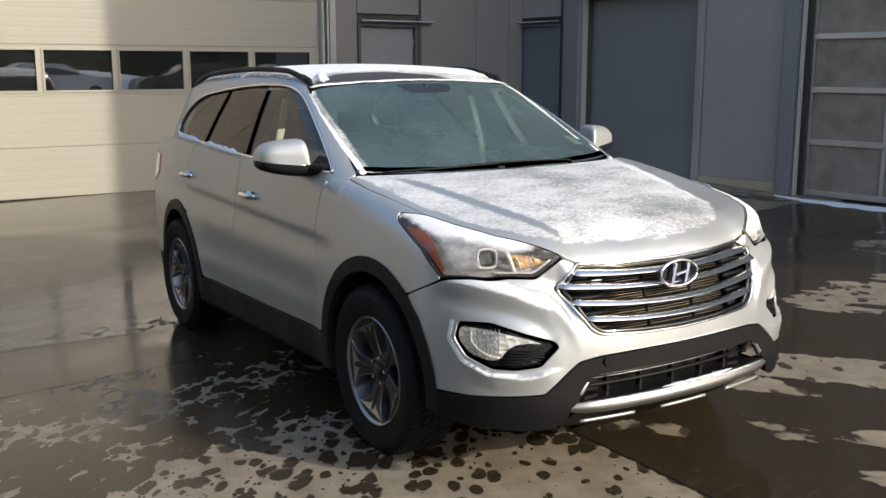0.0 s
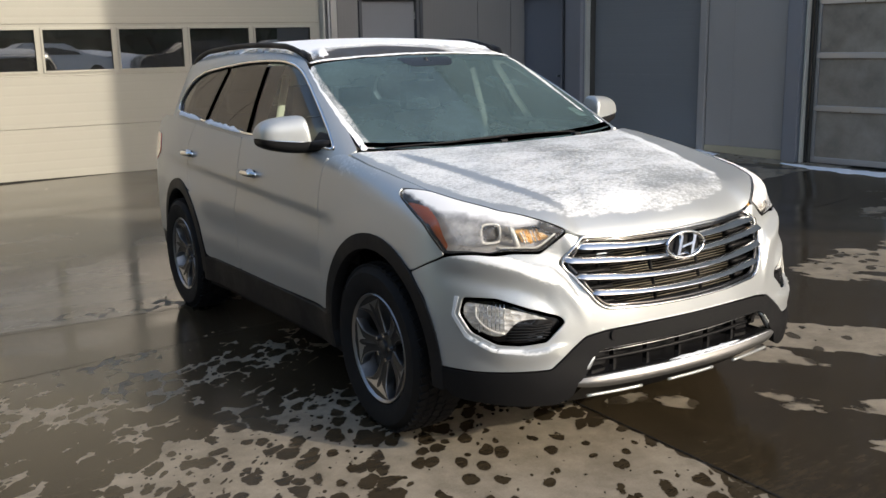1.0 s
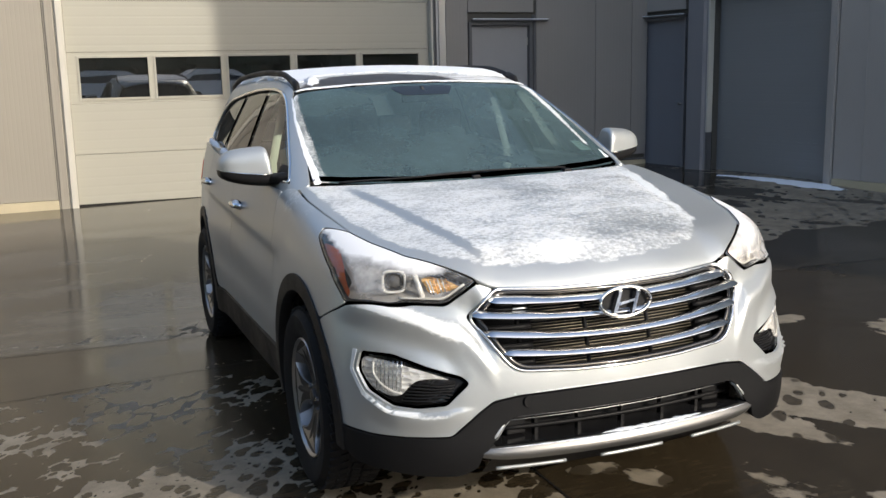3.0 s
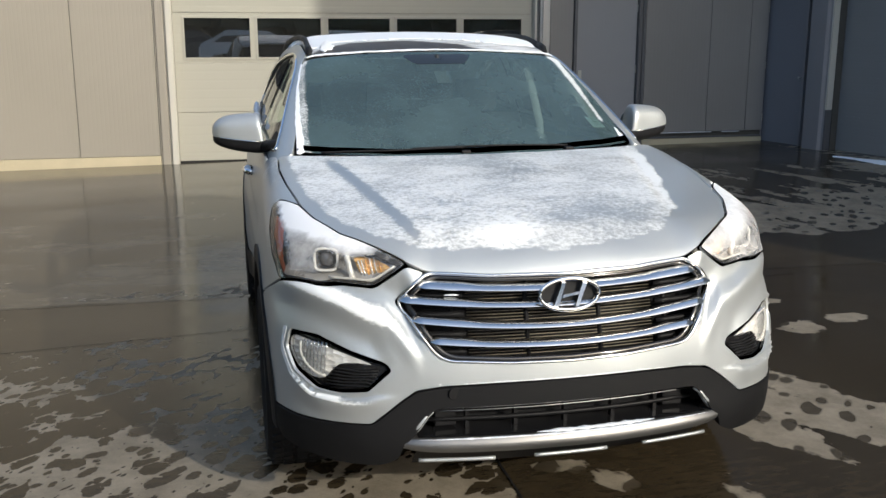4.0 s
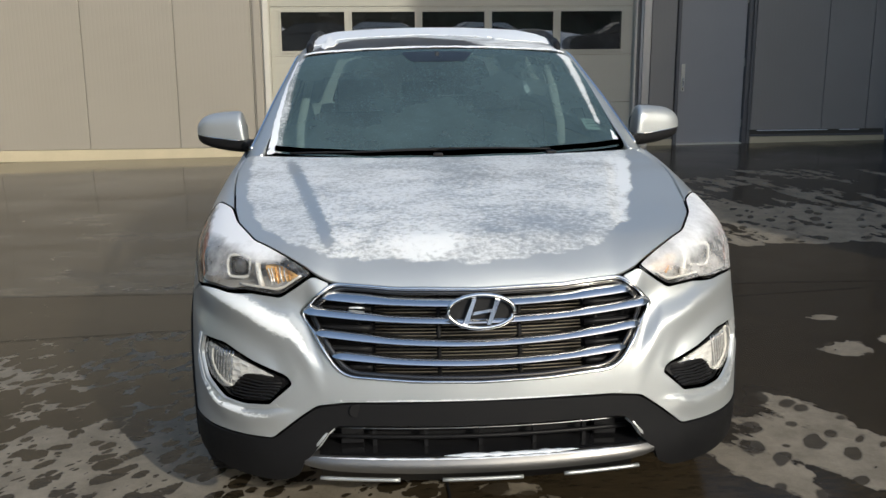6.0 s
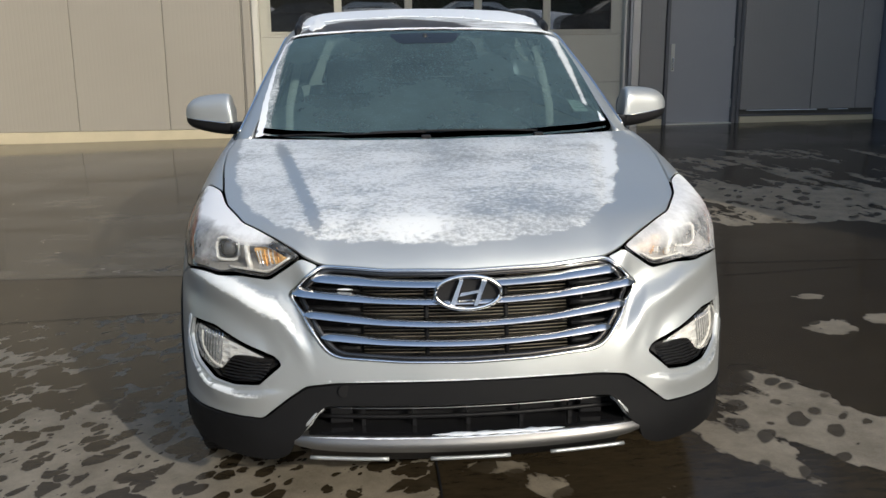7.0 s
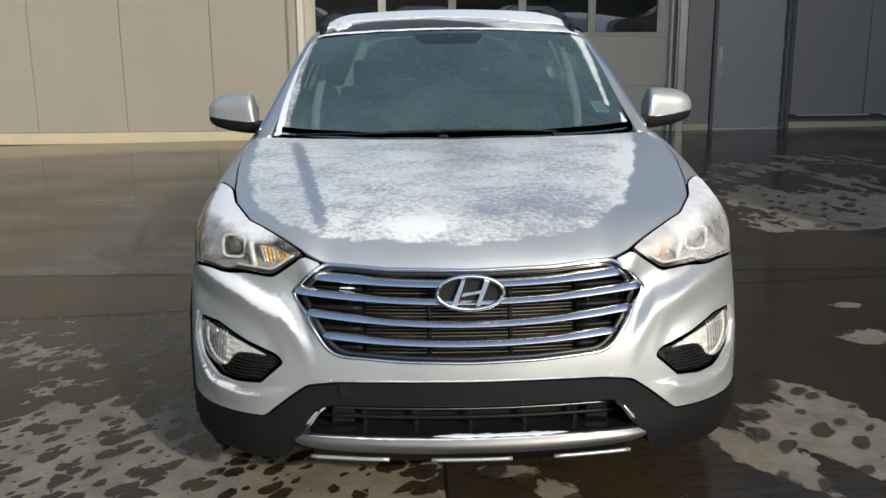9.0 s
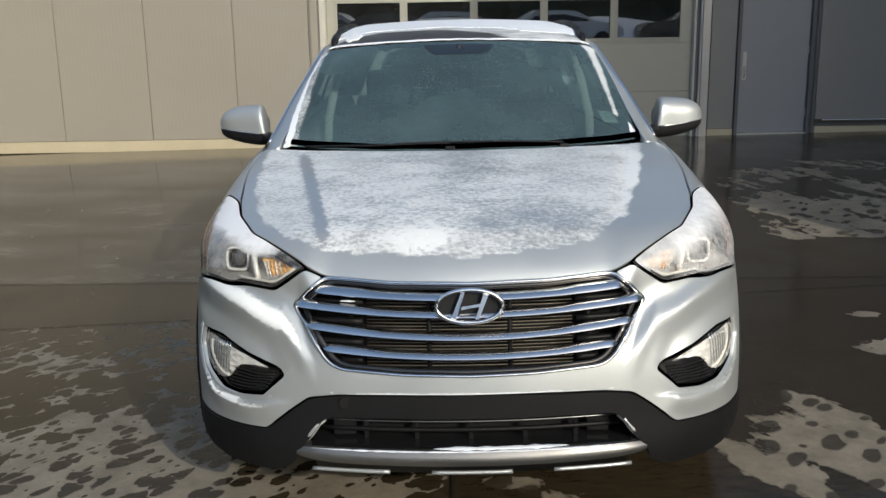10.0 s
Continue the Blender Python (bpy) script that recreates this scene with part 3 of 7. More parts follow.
def trail(pts, mode, f, space=0.02, round_=0.02, closed=True):
    flat = flatten(snap(dense(fillet(pts, round_, closed), space, closed), f), mode)
    return unroll(flat, mode, f)


def bead(name, pts, mode, f, width, height, mat, parent, label="", both=False, closed=True, off=0.0, round_=0.02, space=0.02, sides=7):
    """A half-round strip that lies on the skin along a line."""
    p, n = trail(pts, mode, f, space, round_, closed)
    t = np.roll(p, -1, 0) - np.roll(p, 1, 0)
    if not closed:
        t[0], t[-1] = p[1] - p[0], p[-1] - p[-2]
    b = np.cross(n, t)
    b /= np.maximum(np.linalg.norm(b, axis=1, keepdims=True), 1e-9)
    verts, normals, faces = [], [], []
    for i in range(len(p)):
        for k in range(sides):
            w = math.pi * k / (sides - 1)
            verts.append(p[i] + b[i] * (width / 2 * math.cos(w)) + n[i] * (height * math.sin(w) + off))
            q = b[i] * math.cos(w) * height + n[i] * math.sin(w) * width / 2
            normals.append(q / np.linalg.norm(q))
    m = len(p)
    for i in range(m if closed else m - 1):
        j = (i + 1) % m
        for k in range(sides - 1):
            faces.append((i * sides + k, i * sides + k + 1, j * sides + k + 1, j * sides + k))
    v, n = np.array(verts), np.array(normals)
    a, c, d = (v[faces[0][i]] for i in (0, 1, 2))
    if np.dot(np.cross(c - a, d - a), n[faces[0][0]]) < 0:
        faces = [q[::-1] for q in faces]
    made = [finish(name, v, faces, mat, parent, label, n)]
    if both:
        flip = np.array((-1, 1, 1))
        made.append(finish(name, v * flip, [q[::-1] for q in faces], mat, parent, label, n * flip))
    return made


# ---- ground ----
def ground_height(x, y):
    """The yard falls gently towards a drain behind the car, and rises again to the doors."""
    fall = -0.070 * step(y, 3.6, 6.4) + (0.15 + 0.012 * np.clip(x - 3, -7, 7)) * step(y, 6.75, 10.8)
    return fall + 0.13 * step(x, 8.3, 10.1) * (1 - step(y, 6.75, 10.8)) * step(y, 3.0, 6.0)


def build_ground():
    xs = np.unique(np.concatenate([np.linspace(-600, -20, 9), np.arange(-20, -4, 1.0), np.arange(-4, 11.5, 0.06), np.arange(11.5, 24, 1.0), np.linspace(24, 600, 9)]))
    ys = np.unique(np.concatenate([np.linspace(-600, -20, 9), np.arange(-20, 0.5, 1.0), np.arange(0.5, 13.6, 0.06), np.linspace(14, 600, 10)]))
    gx, gy = np.meshgrid(xs, ys)
    gz = ground_height(gx, gy)
    v = np.stack([gx.ravel(), gy.ravel(), gz.ravel()], -1)
    nx = len(xs)
    i = np.arange(len(ys) - 1)[:, None] * nx + np.arange(nx - 1)[None]
    f = np.stack([i, i + 1, i + nx + 1, i + nx], -1).reshape(-1, 4)
    ob = finish("ground", v, f, GROUND)
    x, y = v[:, 0], v[:, 1]

    def patch(cx, cy, rx, ry, turn=0.0):
        c, s = math.cos(radians(turn)), math.sin(radians(turn))
        u, w = ((x - cx) * c + (y - cy) * s) / rx, (-(x - cx) * s + (y - cy) * c) / ry
        return np.exp(-(u * u + w * w) ** 2)

    dry = np.full(len(v), -0.75)
    for cx, cy, rx, ry, turn, k in DRY:
        dry += k * patch(cx, cy, rx, ry, turn) * (1 - step(x, 2.95, 2.995) if cx < 2.9 else 1)
    # the dried apron before the wing: a crisp near edge, breaking up towards the doors
    near = np.interp(x, APRON_X, APRON_Y) + 0.05 * np.sin(4.1 * x) + 0.03 * np.sin(9.7 * x)
    dry += step(y, near, near + 0.10) * step(x, 5.2, 5.7) * (1.12 - 0.50 * step(y, near + 0.7, near + 2.2) * (1 - step(x, 8.6, 9.6)) - 0.6 * step(y, 9.8, 10.8))
    streak = np.clip(step(x, 2.9, 3.3), 0, 1)
    # Film beyond the joint: dusty ground and painted door reflection, a trace nearer.
    veil = 0.95 * step(y + 0.03 * np.sin(5 * x), 6.27, 6.36) * (1 - 0.85 * step(x, 2.4, 3.6)) + 0.03 * (1 - step(x, 2.4, 3.4))
    for name, value in (("dry", dry), ("streak", streak), ("veil", veil)):
        a = ob.data.attributes.new(name, "FLOAT", "POINT")
        a.data.foreach_set("value", value.astype(np.float32))
    tagged(ob, "wet brown concrete yard with pale dried blotches and slab joints", "ground", "", "structure")
    return ob


# near edge of the dried apron
APRON_X = (5.0, 5.6, 6.8, 7.5, 8.1, 8.8, 9.4, 10.6)
APRON_Y = (7.7, 7.40, 7.30, 7.35, 7.60, 7.55, 7.45, 7.30)

# centre, reach along and across, turn in degrees, dryness
DRY = [
    (1.15, 2.85, 2.7, 1.65, 8, 0.98),
    (2.45, 2.6, 0.6, 0.8, 0, 0.74),
    (1.9, 3.4, 0.9, 0.7, 0, 0.28),
    (-0.6, 2.4, 1.5, 1.1, 0, -0.52),
    (1.3, 4.95, 1.7, 0.55, 5, 0.80),
    (1.9, 6.42, 1.7, 0.16, -8, 0.85),
    (4.62, 3.50, 0.72, 0.36, -62, 1.15),
    (4.24, 3.28, 0.48, 0.11, -60, 1.00),
    (3.40, 3.08, 0.17, 0.11, -60, 0.95),
    (3.20, 3.25, 0.15, 0.07, 5, 0.95),
    (4.15, 2.45, 0.95, 0.28, -60, 1.0),
    (3.75, 1.75, 0.55, 0.5, -35, 0.92),
    (5.33, 5.40, 0.30, 0.08, 15, 0.92),
    (5.42, 4.85, 0.36, 0.16, 20, 1.00),
    (6.6, 4.35, 1.0, 0.55, 20, 1.0),
    (5.3, 2.5, 1.0, 0.36, -55, 1.02),
    (9.4, 5.6, 1.5, 0.8, 20, 0.8),
]


def build_joints():
    """Tooled joints between the slabs."""
    for (x0, y0), (x1, y1), w in (((2.998, 2.0), (2.933, 5.8), 0.009), ((-2.0, 4.86), (6.0, 6.12), 0.006), ((-4.0, 6.30), (9.0, 6.30), 0.007)):
        n = 60
        side = Vector((y0 - y1, x1 - x0, 0)).normalized() * w / 2
        verts, faces = [], []
        for i in range(n + 1):
            t = i / n
            c = Vector((x0 + (x1 - x0) * t, y0 + (y1 - y0) * t, 0))
            c += side * (0.5 * noise.noise((t * 40, x0, 1)))
            for k in (-1, 1):
                q = c + side * k * (1 + 0.3 * noise.noise((t * 70, k, x0)))
                verts.append((q.x, q.y, float(ground_height(np.array(q.x), np.array(q.y))) + 0.0035))
        faces = [(2 * i, 2 * i + 1, 2 * i + 3, 2 * i + 2) for i in range(n)]
        ob = finish("slab_joint", verts, faces, SHADE)
        tagged(ob, "dark tooled joint between two concrete slabs", "joint", "slab joints", "structure")


build_ground()
build_joints()


def build_drifts():
    """Thin snow left along the foot of the wing's doors."""
    for k, line in enumerate(([(9.42, 10.75, 0.05), (9.62, 10.30, 0.14), (9.74, 9.85, 0.20), (9.82, 9.35, 0.22), (9.90, 8.95, 0.06)], [(10.02, 8.02, 0.04), (10.04, 7.7, 0.10), (10.10, 7.3, 0.17), (10.18, 6.9, 0.20), (10.30, 6.2, 0.22), (10.40, 5.6, 0.15)])):
        pts = dense([np.array(q) for q in line], 0.05, False)
        verts, faces, m = [], [], 9
        for i, (x, y, wide) in enumerate(pts):
            for j in range(m):
                u = -1 + 2 * j / (m - 1)
                w = wide * (1 + 0.45 * noise.noise((i * 0.22, u, k)) + 0.25 * noise.noise((i * 0.8, u, k + 5)))
                px = x + u * w
                lift = 0.014 * max(0.0, 1 - u * u) ** 0.6 * (0.8 + 0.6 * noise.noise((i * 0.3, j * 0.7, k)))
                verts.append((px, y, float(ground_height(np.array(px), np.array(y))) - 0.003 + lift))
        for i in range(len(pts) - 1):
            for j in range(m - 1):
                a = i * m + j
                faces.append((a, a + 1, a + m + 1, a + m))
        tagged(finish("snow_drift", verts, faces, SNOW), "thin strip of snow along the foot of a door", "snow", "snow at the doors", "stuff")


build_drifts()


# ---- the building: s along a wall, t out of it, z up from its foot ----
def wall_frame(x, y, foot, dx, dy, long, high):
    """A wall's frame: its origin, the height of its foot, its heading, and the size of its unit along and up."""
    d = Vector((dx, dy, 0)).normalized()
    out = Vector((d.y, -d.x, 0))
    return Matrix(((d.x * long, out.x, 0, x), (d.y * long, out.y, 0, y), (0, 0, high, foot), (0, 0, 0, 1)))


NORTH = wall_frame(1.54, 12.56, 0.067, 1.0, 0.02, 0.915, 0.94)
EAST = wall_frame(9.725, 11.495, 0.12, 0.17, -1.0, 0.926, 0.928)
N_CORNER, E_CORNER, E_END, TOP, TOP_E = 8.70, -1.60, 15.04, 5.3, 10.95


def wall(name, m, pieces, openings, mat_core, label):
    """A wall with thickness, made of what the openings leave."""
    s0, s1, z1, deep = pieces
    bm = bmesh.new()
    cuts = sorted(openings)
    at = s0
    for a, b, za, zb in cuts:
        add_box(bm, at, a, -deep, 0, -0.1, z1)
        if za > 0:
            add_box(bm, a, b, -deep, 0, -0.1, za)
        add_box(bm, a, b, -deep, 0, zb, z1)
        at = b
    add_box(bm, at, s1, -deep, 0, -0.1, z1)
    ob = part(name, bm, mat_core, None, "", False, m)
    return tagged(ob, label, "wall", "", "structure")


def cladding(parent, edges, z0, z1, mat, out=0.035, gap=0.008):
    """Metal panels side by side, each a tray with folded edges."""
    for a, b in zip(edges, edges[1:]):
        box("panel", a + gap / 2, b - gap / 2, 0.003, out, z0, z1, mat, parent, 0.006)


def folded(name, s0, s1, out, z0, z1, mat, parent, label="", loc=None):
    """A folded sheet post: a broad face between two narrow returns with a crease down each side."""
    bm = bmesh.new()
    w = s1 - s0
    section = [(s0, 0.003), (s0, out * 0.55), (s0 + 0.16 * w, out * 0.62), (s0 + 0.20 * w, out), (s1 - 0.10 * w, out), (s1 - 0.06 * w, out * 0.7), (s1, out * 0.66), (s1, 0.003)]
    lo = [bm.verts.new((a, b, z0)) for a, b in section]
    hi = [bm.verts.new((a, b, z1)) for a, b in section]
    for k in range(len(section)):
        n = (k + 1) % len(section)
        bm.faces.new((lo[k], lo[n], hi[n], hi[k]))
    bm.faces.new(hi)
    bm.faces.new(lo[::-1])
    return part(name, bm, mat, parent, label, False, loc)


def build_north():
    w = wall("wall_north", NORTH, (-14, N_CORNER, TOP, 0.25), [(-0.27, 4.88, 0, 4.62), (5.495, 6.575, 0, 2.36)], ROOM, "metal-clad workshop wall, sunlit tan panels beside charcoal panels")
    cladding(w, [-14, -13.6, -12.8, -11.55, -10.3, -9.05, -7.8, -6.55, -5.30, -4.05, -2.80, -1.56, -0.51], 0.11, TOP, TAN_WALL)
    cladding(w, [-0.51, 2.4, 5.10], 4.66, TOP, TAN_WALL)
    cladding(w, [5.115, 5.48], 0.15, TOP, GREY_WALL)
    cladding(w, [5.48, 6.60], 2.50, TOP, GREY_WALL)
    cladding(w, [6.645, 7.72, 8.40, N_CORNER], 0.26, TOP, GREY_WALL)
    box("foundation", -14, -0.51, 0.003, 0.055, -0.05, 0.105, FOUNDATION, w, 0.01, "yellowish stained concrete plinth")
    box("foundation", 6.645, N_CORNER, 0.003, 0.05, -0.05, 0.165, FOUNDATION, w, 0.01)
    box("foundation", 5.115, 5.48, 0.003, 0.05, -0.05, 0.145, FOUNDATION, w, 0.01)
    folded("door_post", 6.582, 6.64, 0.05, 0, 2.46, TRIM_DARK, w)
    box("flashing", 6.65, N_CORNER - 0.02, 0.036, 0.058, 0.17, 0.195, TRIM_DARK, w, 0.004)
    box("flashing", 6.75, 7.82, 0.036, 0.05, 0.247, 0.256, SNOW, w, 0.002, "thin line of snow on a folded flashing")
    box("flashing", 8.0, 8.3, 0.036, 0.05, 0.247, 0.256, SNOW, w, 0.002, "thin line of snow on a folded flashing")
    return w


def build_trims():
    # corner trims round the big sectional door
    for s0, s1, t1, mat, label in ((-0.505, -0.372, 0.055, TAN_WALL, "tan folded corner trim"), (-0.366, -0.262, 0.075, TRIM_PALE, "pale door trim catching the sun"),
                                   (4.874, 4.906, 0.05, TRIM_PALE, "pale door guide"), (4.912, 4.955, 0.02, TRIM_DARK, "dark gasket strip"), (4.962, 5.108, 0.075, TRIM_STEEL, "grey folded door trim")):
        ob = folded("trim", s0, s1, t1, -0.05, 4.7, mat, None, "", NORTH) if s1 - s0 > 0.06 else box("trim", s0, s1, -0.12, t1, -0.05, 4.7, mat, None, 0.008, "", NORTH)
        tagged(ob, label, "trim", "", "structure")
    ob = box("trim", -0.27, -0.262, -0.12, 0.002, -0.05, 4.7, TRIM_PALE, None, 0, "", NORTH)
    tagged(ob, "pale return of the door opening", "trim", "", "structure")


def build_sectional_door():
    d = thing("sectional_door", NORTH, "pale ribbed sectional garage door with a row of windows", "garage door")
    z = 0.015
    s0, s1 = -0.258, 4.872
    for k in range(7):
        top = z + 0.655
        if k == 2:
            bm = bmesh.new()
            lo, hi = 1.382, 1.932
            add_box(bm, s0, s1, -0.10, -0.055, z, lo)
            add_box(bm, s0, s1, -0.10, -0.055, hi, top)
            edges = [s0]
            for i in range(5):
                edges += [-0.125 + i * 0.982, -0.125 + i * 0.982 + 0.912]
            edges.append(s1)
            for a, b in zip(edges[::2], edges[1::2]):
                add_box(bm, a, b, -0.10, -0.055, lo, hi)
            part("section", bm, DOOR_SKIN, d, "door section pierced by five windows")
            for i in range(5):
                a = -0.125 + i * 0.982
                b = a + 0.912
                win = new("window")
                win.parent = d
                bm = bmesh.new()
                for q in ((a - 0.012, a + 0.018, lo - 0.012, hi + 0.012), (b - 0.018, b + 0.012, lo - 0.012, hi + 0.012), (a + 0.0185, b - 0.0185, lo - 0.012, lo + 0.018), (a + 0.0185, b - 0.0185, hi - 0.018, hi + 0.012)):
                    add_box(bm, q[0], q[1], -0.054, -0.042, q[2], q[3], 0.004)
                part("window_frame", bm, DOOR_SKIN, win)
                box("pane", a + 0.005, b - 0.005, -0.085, -0.079, lo + 0.005, hi - 0.005, PANE, win)
        else:
            box("section", s0, s1, -0.10, -0.055, z + 0.0015, top - 0.0015, DOOR_SKIN, d, 0.006)
        z = top + 0.002
    box("bottom_seal", s0, s1, -0.095, -0.06, -0.02, 0.018, BLACK, d)


def build_man_door():
    d = thing("door_1", NORTH, "closed grey steel door with a long pull handle", "door", "", "structure")
    box("door_leaf", 5.547, 6.523, -0.065, -0.02, 0.088, 2.305, MAN_DOOR, d, 0.004)
    bm = bmesh.new()
    add_box(bm, 5.495, 5.544, -0.15, 0.045, -0.05, 2.36, 0.004)
    add_box(bm, 6.526, 6.575, -0.15, 0.045, -0.05, 2.36, 0.004)
    add_box(bm, 5.5445, 6.5255, -0.15, 0.045, 2.308, 2.36, 0.004)
    part("door_frame", bm, TRIM_DARK, d)
    box("threshold", 5.545, 6.525, -0.15, 0.06, -0.05, 0.082, TRIM_PALE, d, 0.006, "pale metal threshold")
    handle = box("handle_plate", 5.593, 5.647, -0.0195, -0.008, 0.81, 1.19, TRIM_PALE, d, 0.004, "long pale handle plate")
    box("pull", 5.609, 5.631, -0.0075, 0.018, 0.86, 1.00, CHROME, handle, 0.006)
    box("lock_slot", 5.612, 5.628, -0.0078, -0.004, 0.83, 0.85, SHADE, handle, 0.002)
    for z in (0.3, 1.15, 2.02):
        box("hinge", 6.516, 6.529, -0.0195, -0.006, z, z + 0.11, TRIM_PALE, d, 0.003)
    cap = box("drip_cap", 5.53, 6.82, 0.036, 0.11, 2.372, 2.395, TRIM_DARK, d, 0.006, "dark drip cap with a line of snow")
    box("cap_edge", 5.53, 6.82, 0.098, 0.113, 2.394, 2.404, SNOW, d, 0.003, "line of snow on the drip cap")
    return d


def build_east():
    w = wall("wall_east", EAST, (E_CORNER, E_END, TOP_E, 0.25), [(-1.40, -0.43, 0, 2.37), (0.14, 2.20, 0, 2.70), (3.95, 7.12, 0, 4.2)], ROOM, "charcoal metal-clad wing with a roller door and a glazed door")
    cladding(w, [E_CORNER, -1.40], 0.10, TOP_E, EAST_WALL)
    cladding(w, [-1.40, -0.43], 2.48, TOP_E, EAST_WALL)
    cladding(w, [-0.29, 0.9, 2.38], 2.86, TOP_E, EAST_WALL)
    cladding(w, [2.35, 2.77, 3.585], 0.10, TOP_E, EAST_WALL)
    cladding(w, [3.93, 5.4, 7.14], 4.25, TOP_E, EAST_WALL)
    cladding(w, [7.36, 8.5, 9.65, 10.8, 12.0, 13.2, E_END], 0.10, TOP_E, EAST_WALL)
    box("foundation", 2.35, 3.585, 0.003, 0.05, -0.05, 0.097, FOUNDATION, w, 0.01)
    box("joint_cover", 2.75, 2.79, 0.0355, 0.042, 0.11, TOP_E, EAST_WALL, w, 0.003)
    folded("pilaster", -0.33, 0.10, 0.15, -0.05, 2.78, SLATE_TRIM, w, "slate folded pilaster")
    box("door_guide", 0.104, 0.134, 0.003, 0.10, 0.62, 2.72, TRIM_PALE, w, 0.006, "pale upper part of a door guide")
    box("door_guide", 0.104, 0.134, 0.003, 0.10, -0.05, 0.617, TRIM_DARK, w, 0.006)
    folded("door_guide", 2.205, 2.34, 0.06, -0.05, 2.78, EAST_WALL, w)
    folded("pilaster", 3.59, 3.85, 0.13, -0.05, TOP_E, SLATE_TRIM, w, "slate folded pilaster")
    box("door_guide", 3.868, 3.892, 0.003, 0.10, -0.05, 4.2, TRIM_PALE, w, 0.005, "pale edge strip of the pilaster")
    box("door_guide", 3.896, 3.945, 0.003, 0.03, -0.05, 4.2, GLOSS_BLACK, w, 0.005, "black rubber door guide")
    folded("pilaster", 7.14, 7.35, 0.13, -0.05, TOP_E, SLATE_TRIM, w)
    box("lintel", -0.33, 2.42, 0.003, 0.17, 2.79, 2.84, TRIM_DARK, w, 0.008)
    box("lintel_snow", -0.33, 2.42, 0.155, 0.172, 2.841, 2.852, SNOW, w, 0.003, "line of snow on the lintel")
    end = box("wall_end", E_END - 0.25, E_END, -9, -0.26, -0.1, TOP_E, EAST_WALL, None, 0, "", EAST)
    tagged(end, "charcoal end wall of the wing", "wall", "", "structure")
    roof = box("roof", E_CORNER - 0.5, E_END + 0.1, -9, 0.08, TOP_E + 0.004, TOP_E + 0.2, TRIM_DARK, None, 0, "", EAST)
    tagged(roof, "flat dark roof edge of the wing", "roof", "", "structure")
    roof = box("roof", -14, N_CORNER - 0.7, -9, 0.08, TOP + 0.004, TOP + 0.2, TRIM_DARK, None, 0, "", NORTH)
    tagged(roof, "flat dark roof edge of the workshop", "roof", "", "structure")
    back = box("wall_back", -14, N_CORNER + 8, -9.2, -9, -0.1, TOP, ROOM, None, 0, "", NORTH)
    tagged(back, "plain rear wall of the workshop", "wall", "", "structure")
    inner = box("wall_inner", E_CORNER, E_END, -9.2, -9.0, -0.1, TOP_E, ROOM, None, 0, "", EAST)
    tagged(inner, "plain inner wall of the wing", "wall", "", "structure")


def build_side_door():
    d = thing("door_2", EAST, "closed slate-grey steel door with a lever knob", "door", "", "structure")
    box("door_leaf", -1.362, -0.468, -0.06, -0.02, 0.0, 2.335, SLATE_DOOR, d, 0.004)
    bm = bmesh.new()
    add_box(bm, -1.40, -1.365, -0.15, 0.045, -0.05, 2.37, 0.004)
    add_box(bm, -0.465, -0.43, -0.15, 0.045, -0.05, 2.37, 0.004)
    add_box(bm, -1.3645, -0.4655, -0.15, 0.045, 2.338, 2.37, 0.004)
    part("door_frame", bm, SLATE_TRIM, d)
    sweep("knob", [(-0.54, -0.02, 1.04), (-0.54, 0.02, 1.04), (-0.54, 0.045, 1.04)], 0.022, TRIM_STEEL, d, 10, taper=[0.6, 0.7, 1.1])
    for z in (0.35, 1.15, 2.0):
        box("hinge", -1.372, -1.357, -0.0195, -0.004, z, z + 0.11, TRIM_PALE, d, 0.003)
    box("drip_cap", -1.47, -0.40, 0.036, 0.11, 2.385, 2.405, TRIM_DARK, d, 0.006, "dark drip cap with a line of snow")
    box("cap_edge", -1.47, -0.40, 0.098, 0.113, 2.404, 2.414, SNOW, d, 0.003, "line of snow on the drip cap")


def build_roller_door():
    d = thing("roller_door", EAST, "closed dark slate roller door in a recessed opening", "garage door")
    for k in range(5):
        z = -0.01 + k * 0.545
        box("section", 0.142, 2.198, -0.14, -0.10, z, z + 0.5447, DARK_DOOR, d, 0)
    box("bottom_seal", 0.142, 2.198, -0.135, -0.10, -0.05, -0.012, BLACK, d)


def build_glazed_door():
    d = thing("glazed_door", EAST, "aluminium sectional door with ribbed translucent panes", "garage door")
    rails = [-0.04, 0.64, 1.325, 2.012, 2.70, 3.385]
    posts = [3.955, 4.975, 5.995, 7.015]
    for z in rails + [4.07]:
        box("rail", 3.955, 7.09, -0.09, -0.035, z, z + 0.075, FRAME_STEEL, d, 0.005)
    for s in posts:
        for a, b in zip(rails, rails[1:] + [4.07]):
            box("stile", s, s + (0.045 if s < 4 else 0.06), -0.088, -0.037, a + 0.0755, b - 0.0005, FRAME_STEEL, d, 0.005)
    for s0, s1 in zip(posts, posts[1:]):
        for a, b in zip(rails, rails[1:] + [4.07]):
            box("pane", s0 + 0.040, s1 + 0.005, -0.066, -0.060, a + 0.07, b + 0.005, ACRYLIC, d)


build_north()
build_trims()
build_sectional_door()
build_man_door()
build_east()
build_side_door()
build_roller_door()
build_glazed_door()


# ---- the car ----
CAR = thing("car", pose(3.040, 3.53, 0.0, -1.4, -0.3, 0.8), "silver seven-seat SUV dusted with snow, parked on wet concrete", "car")


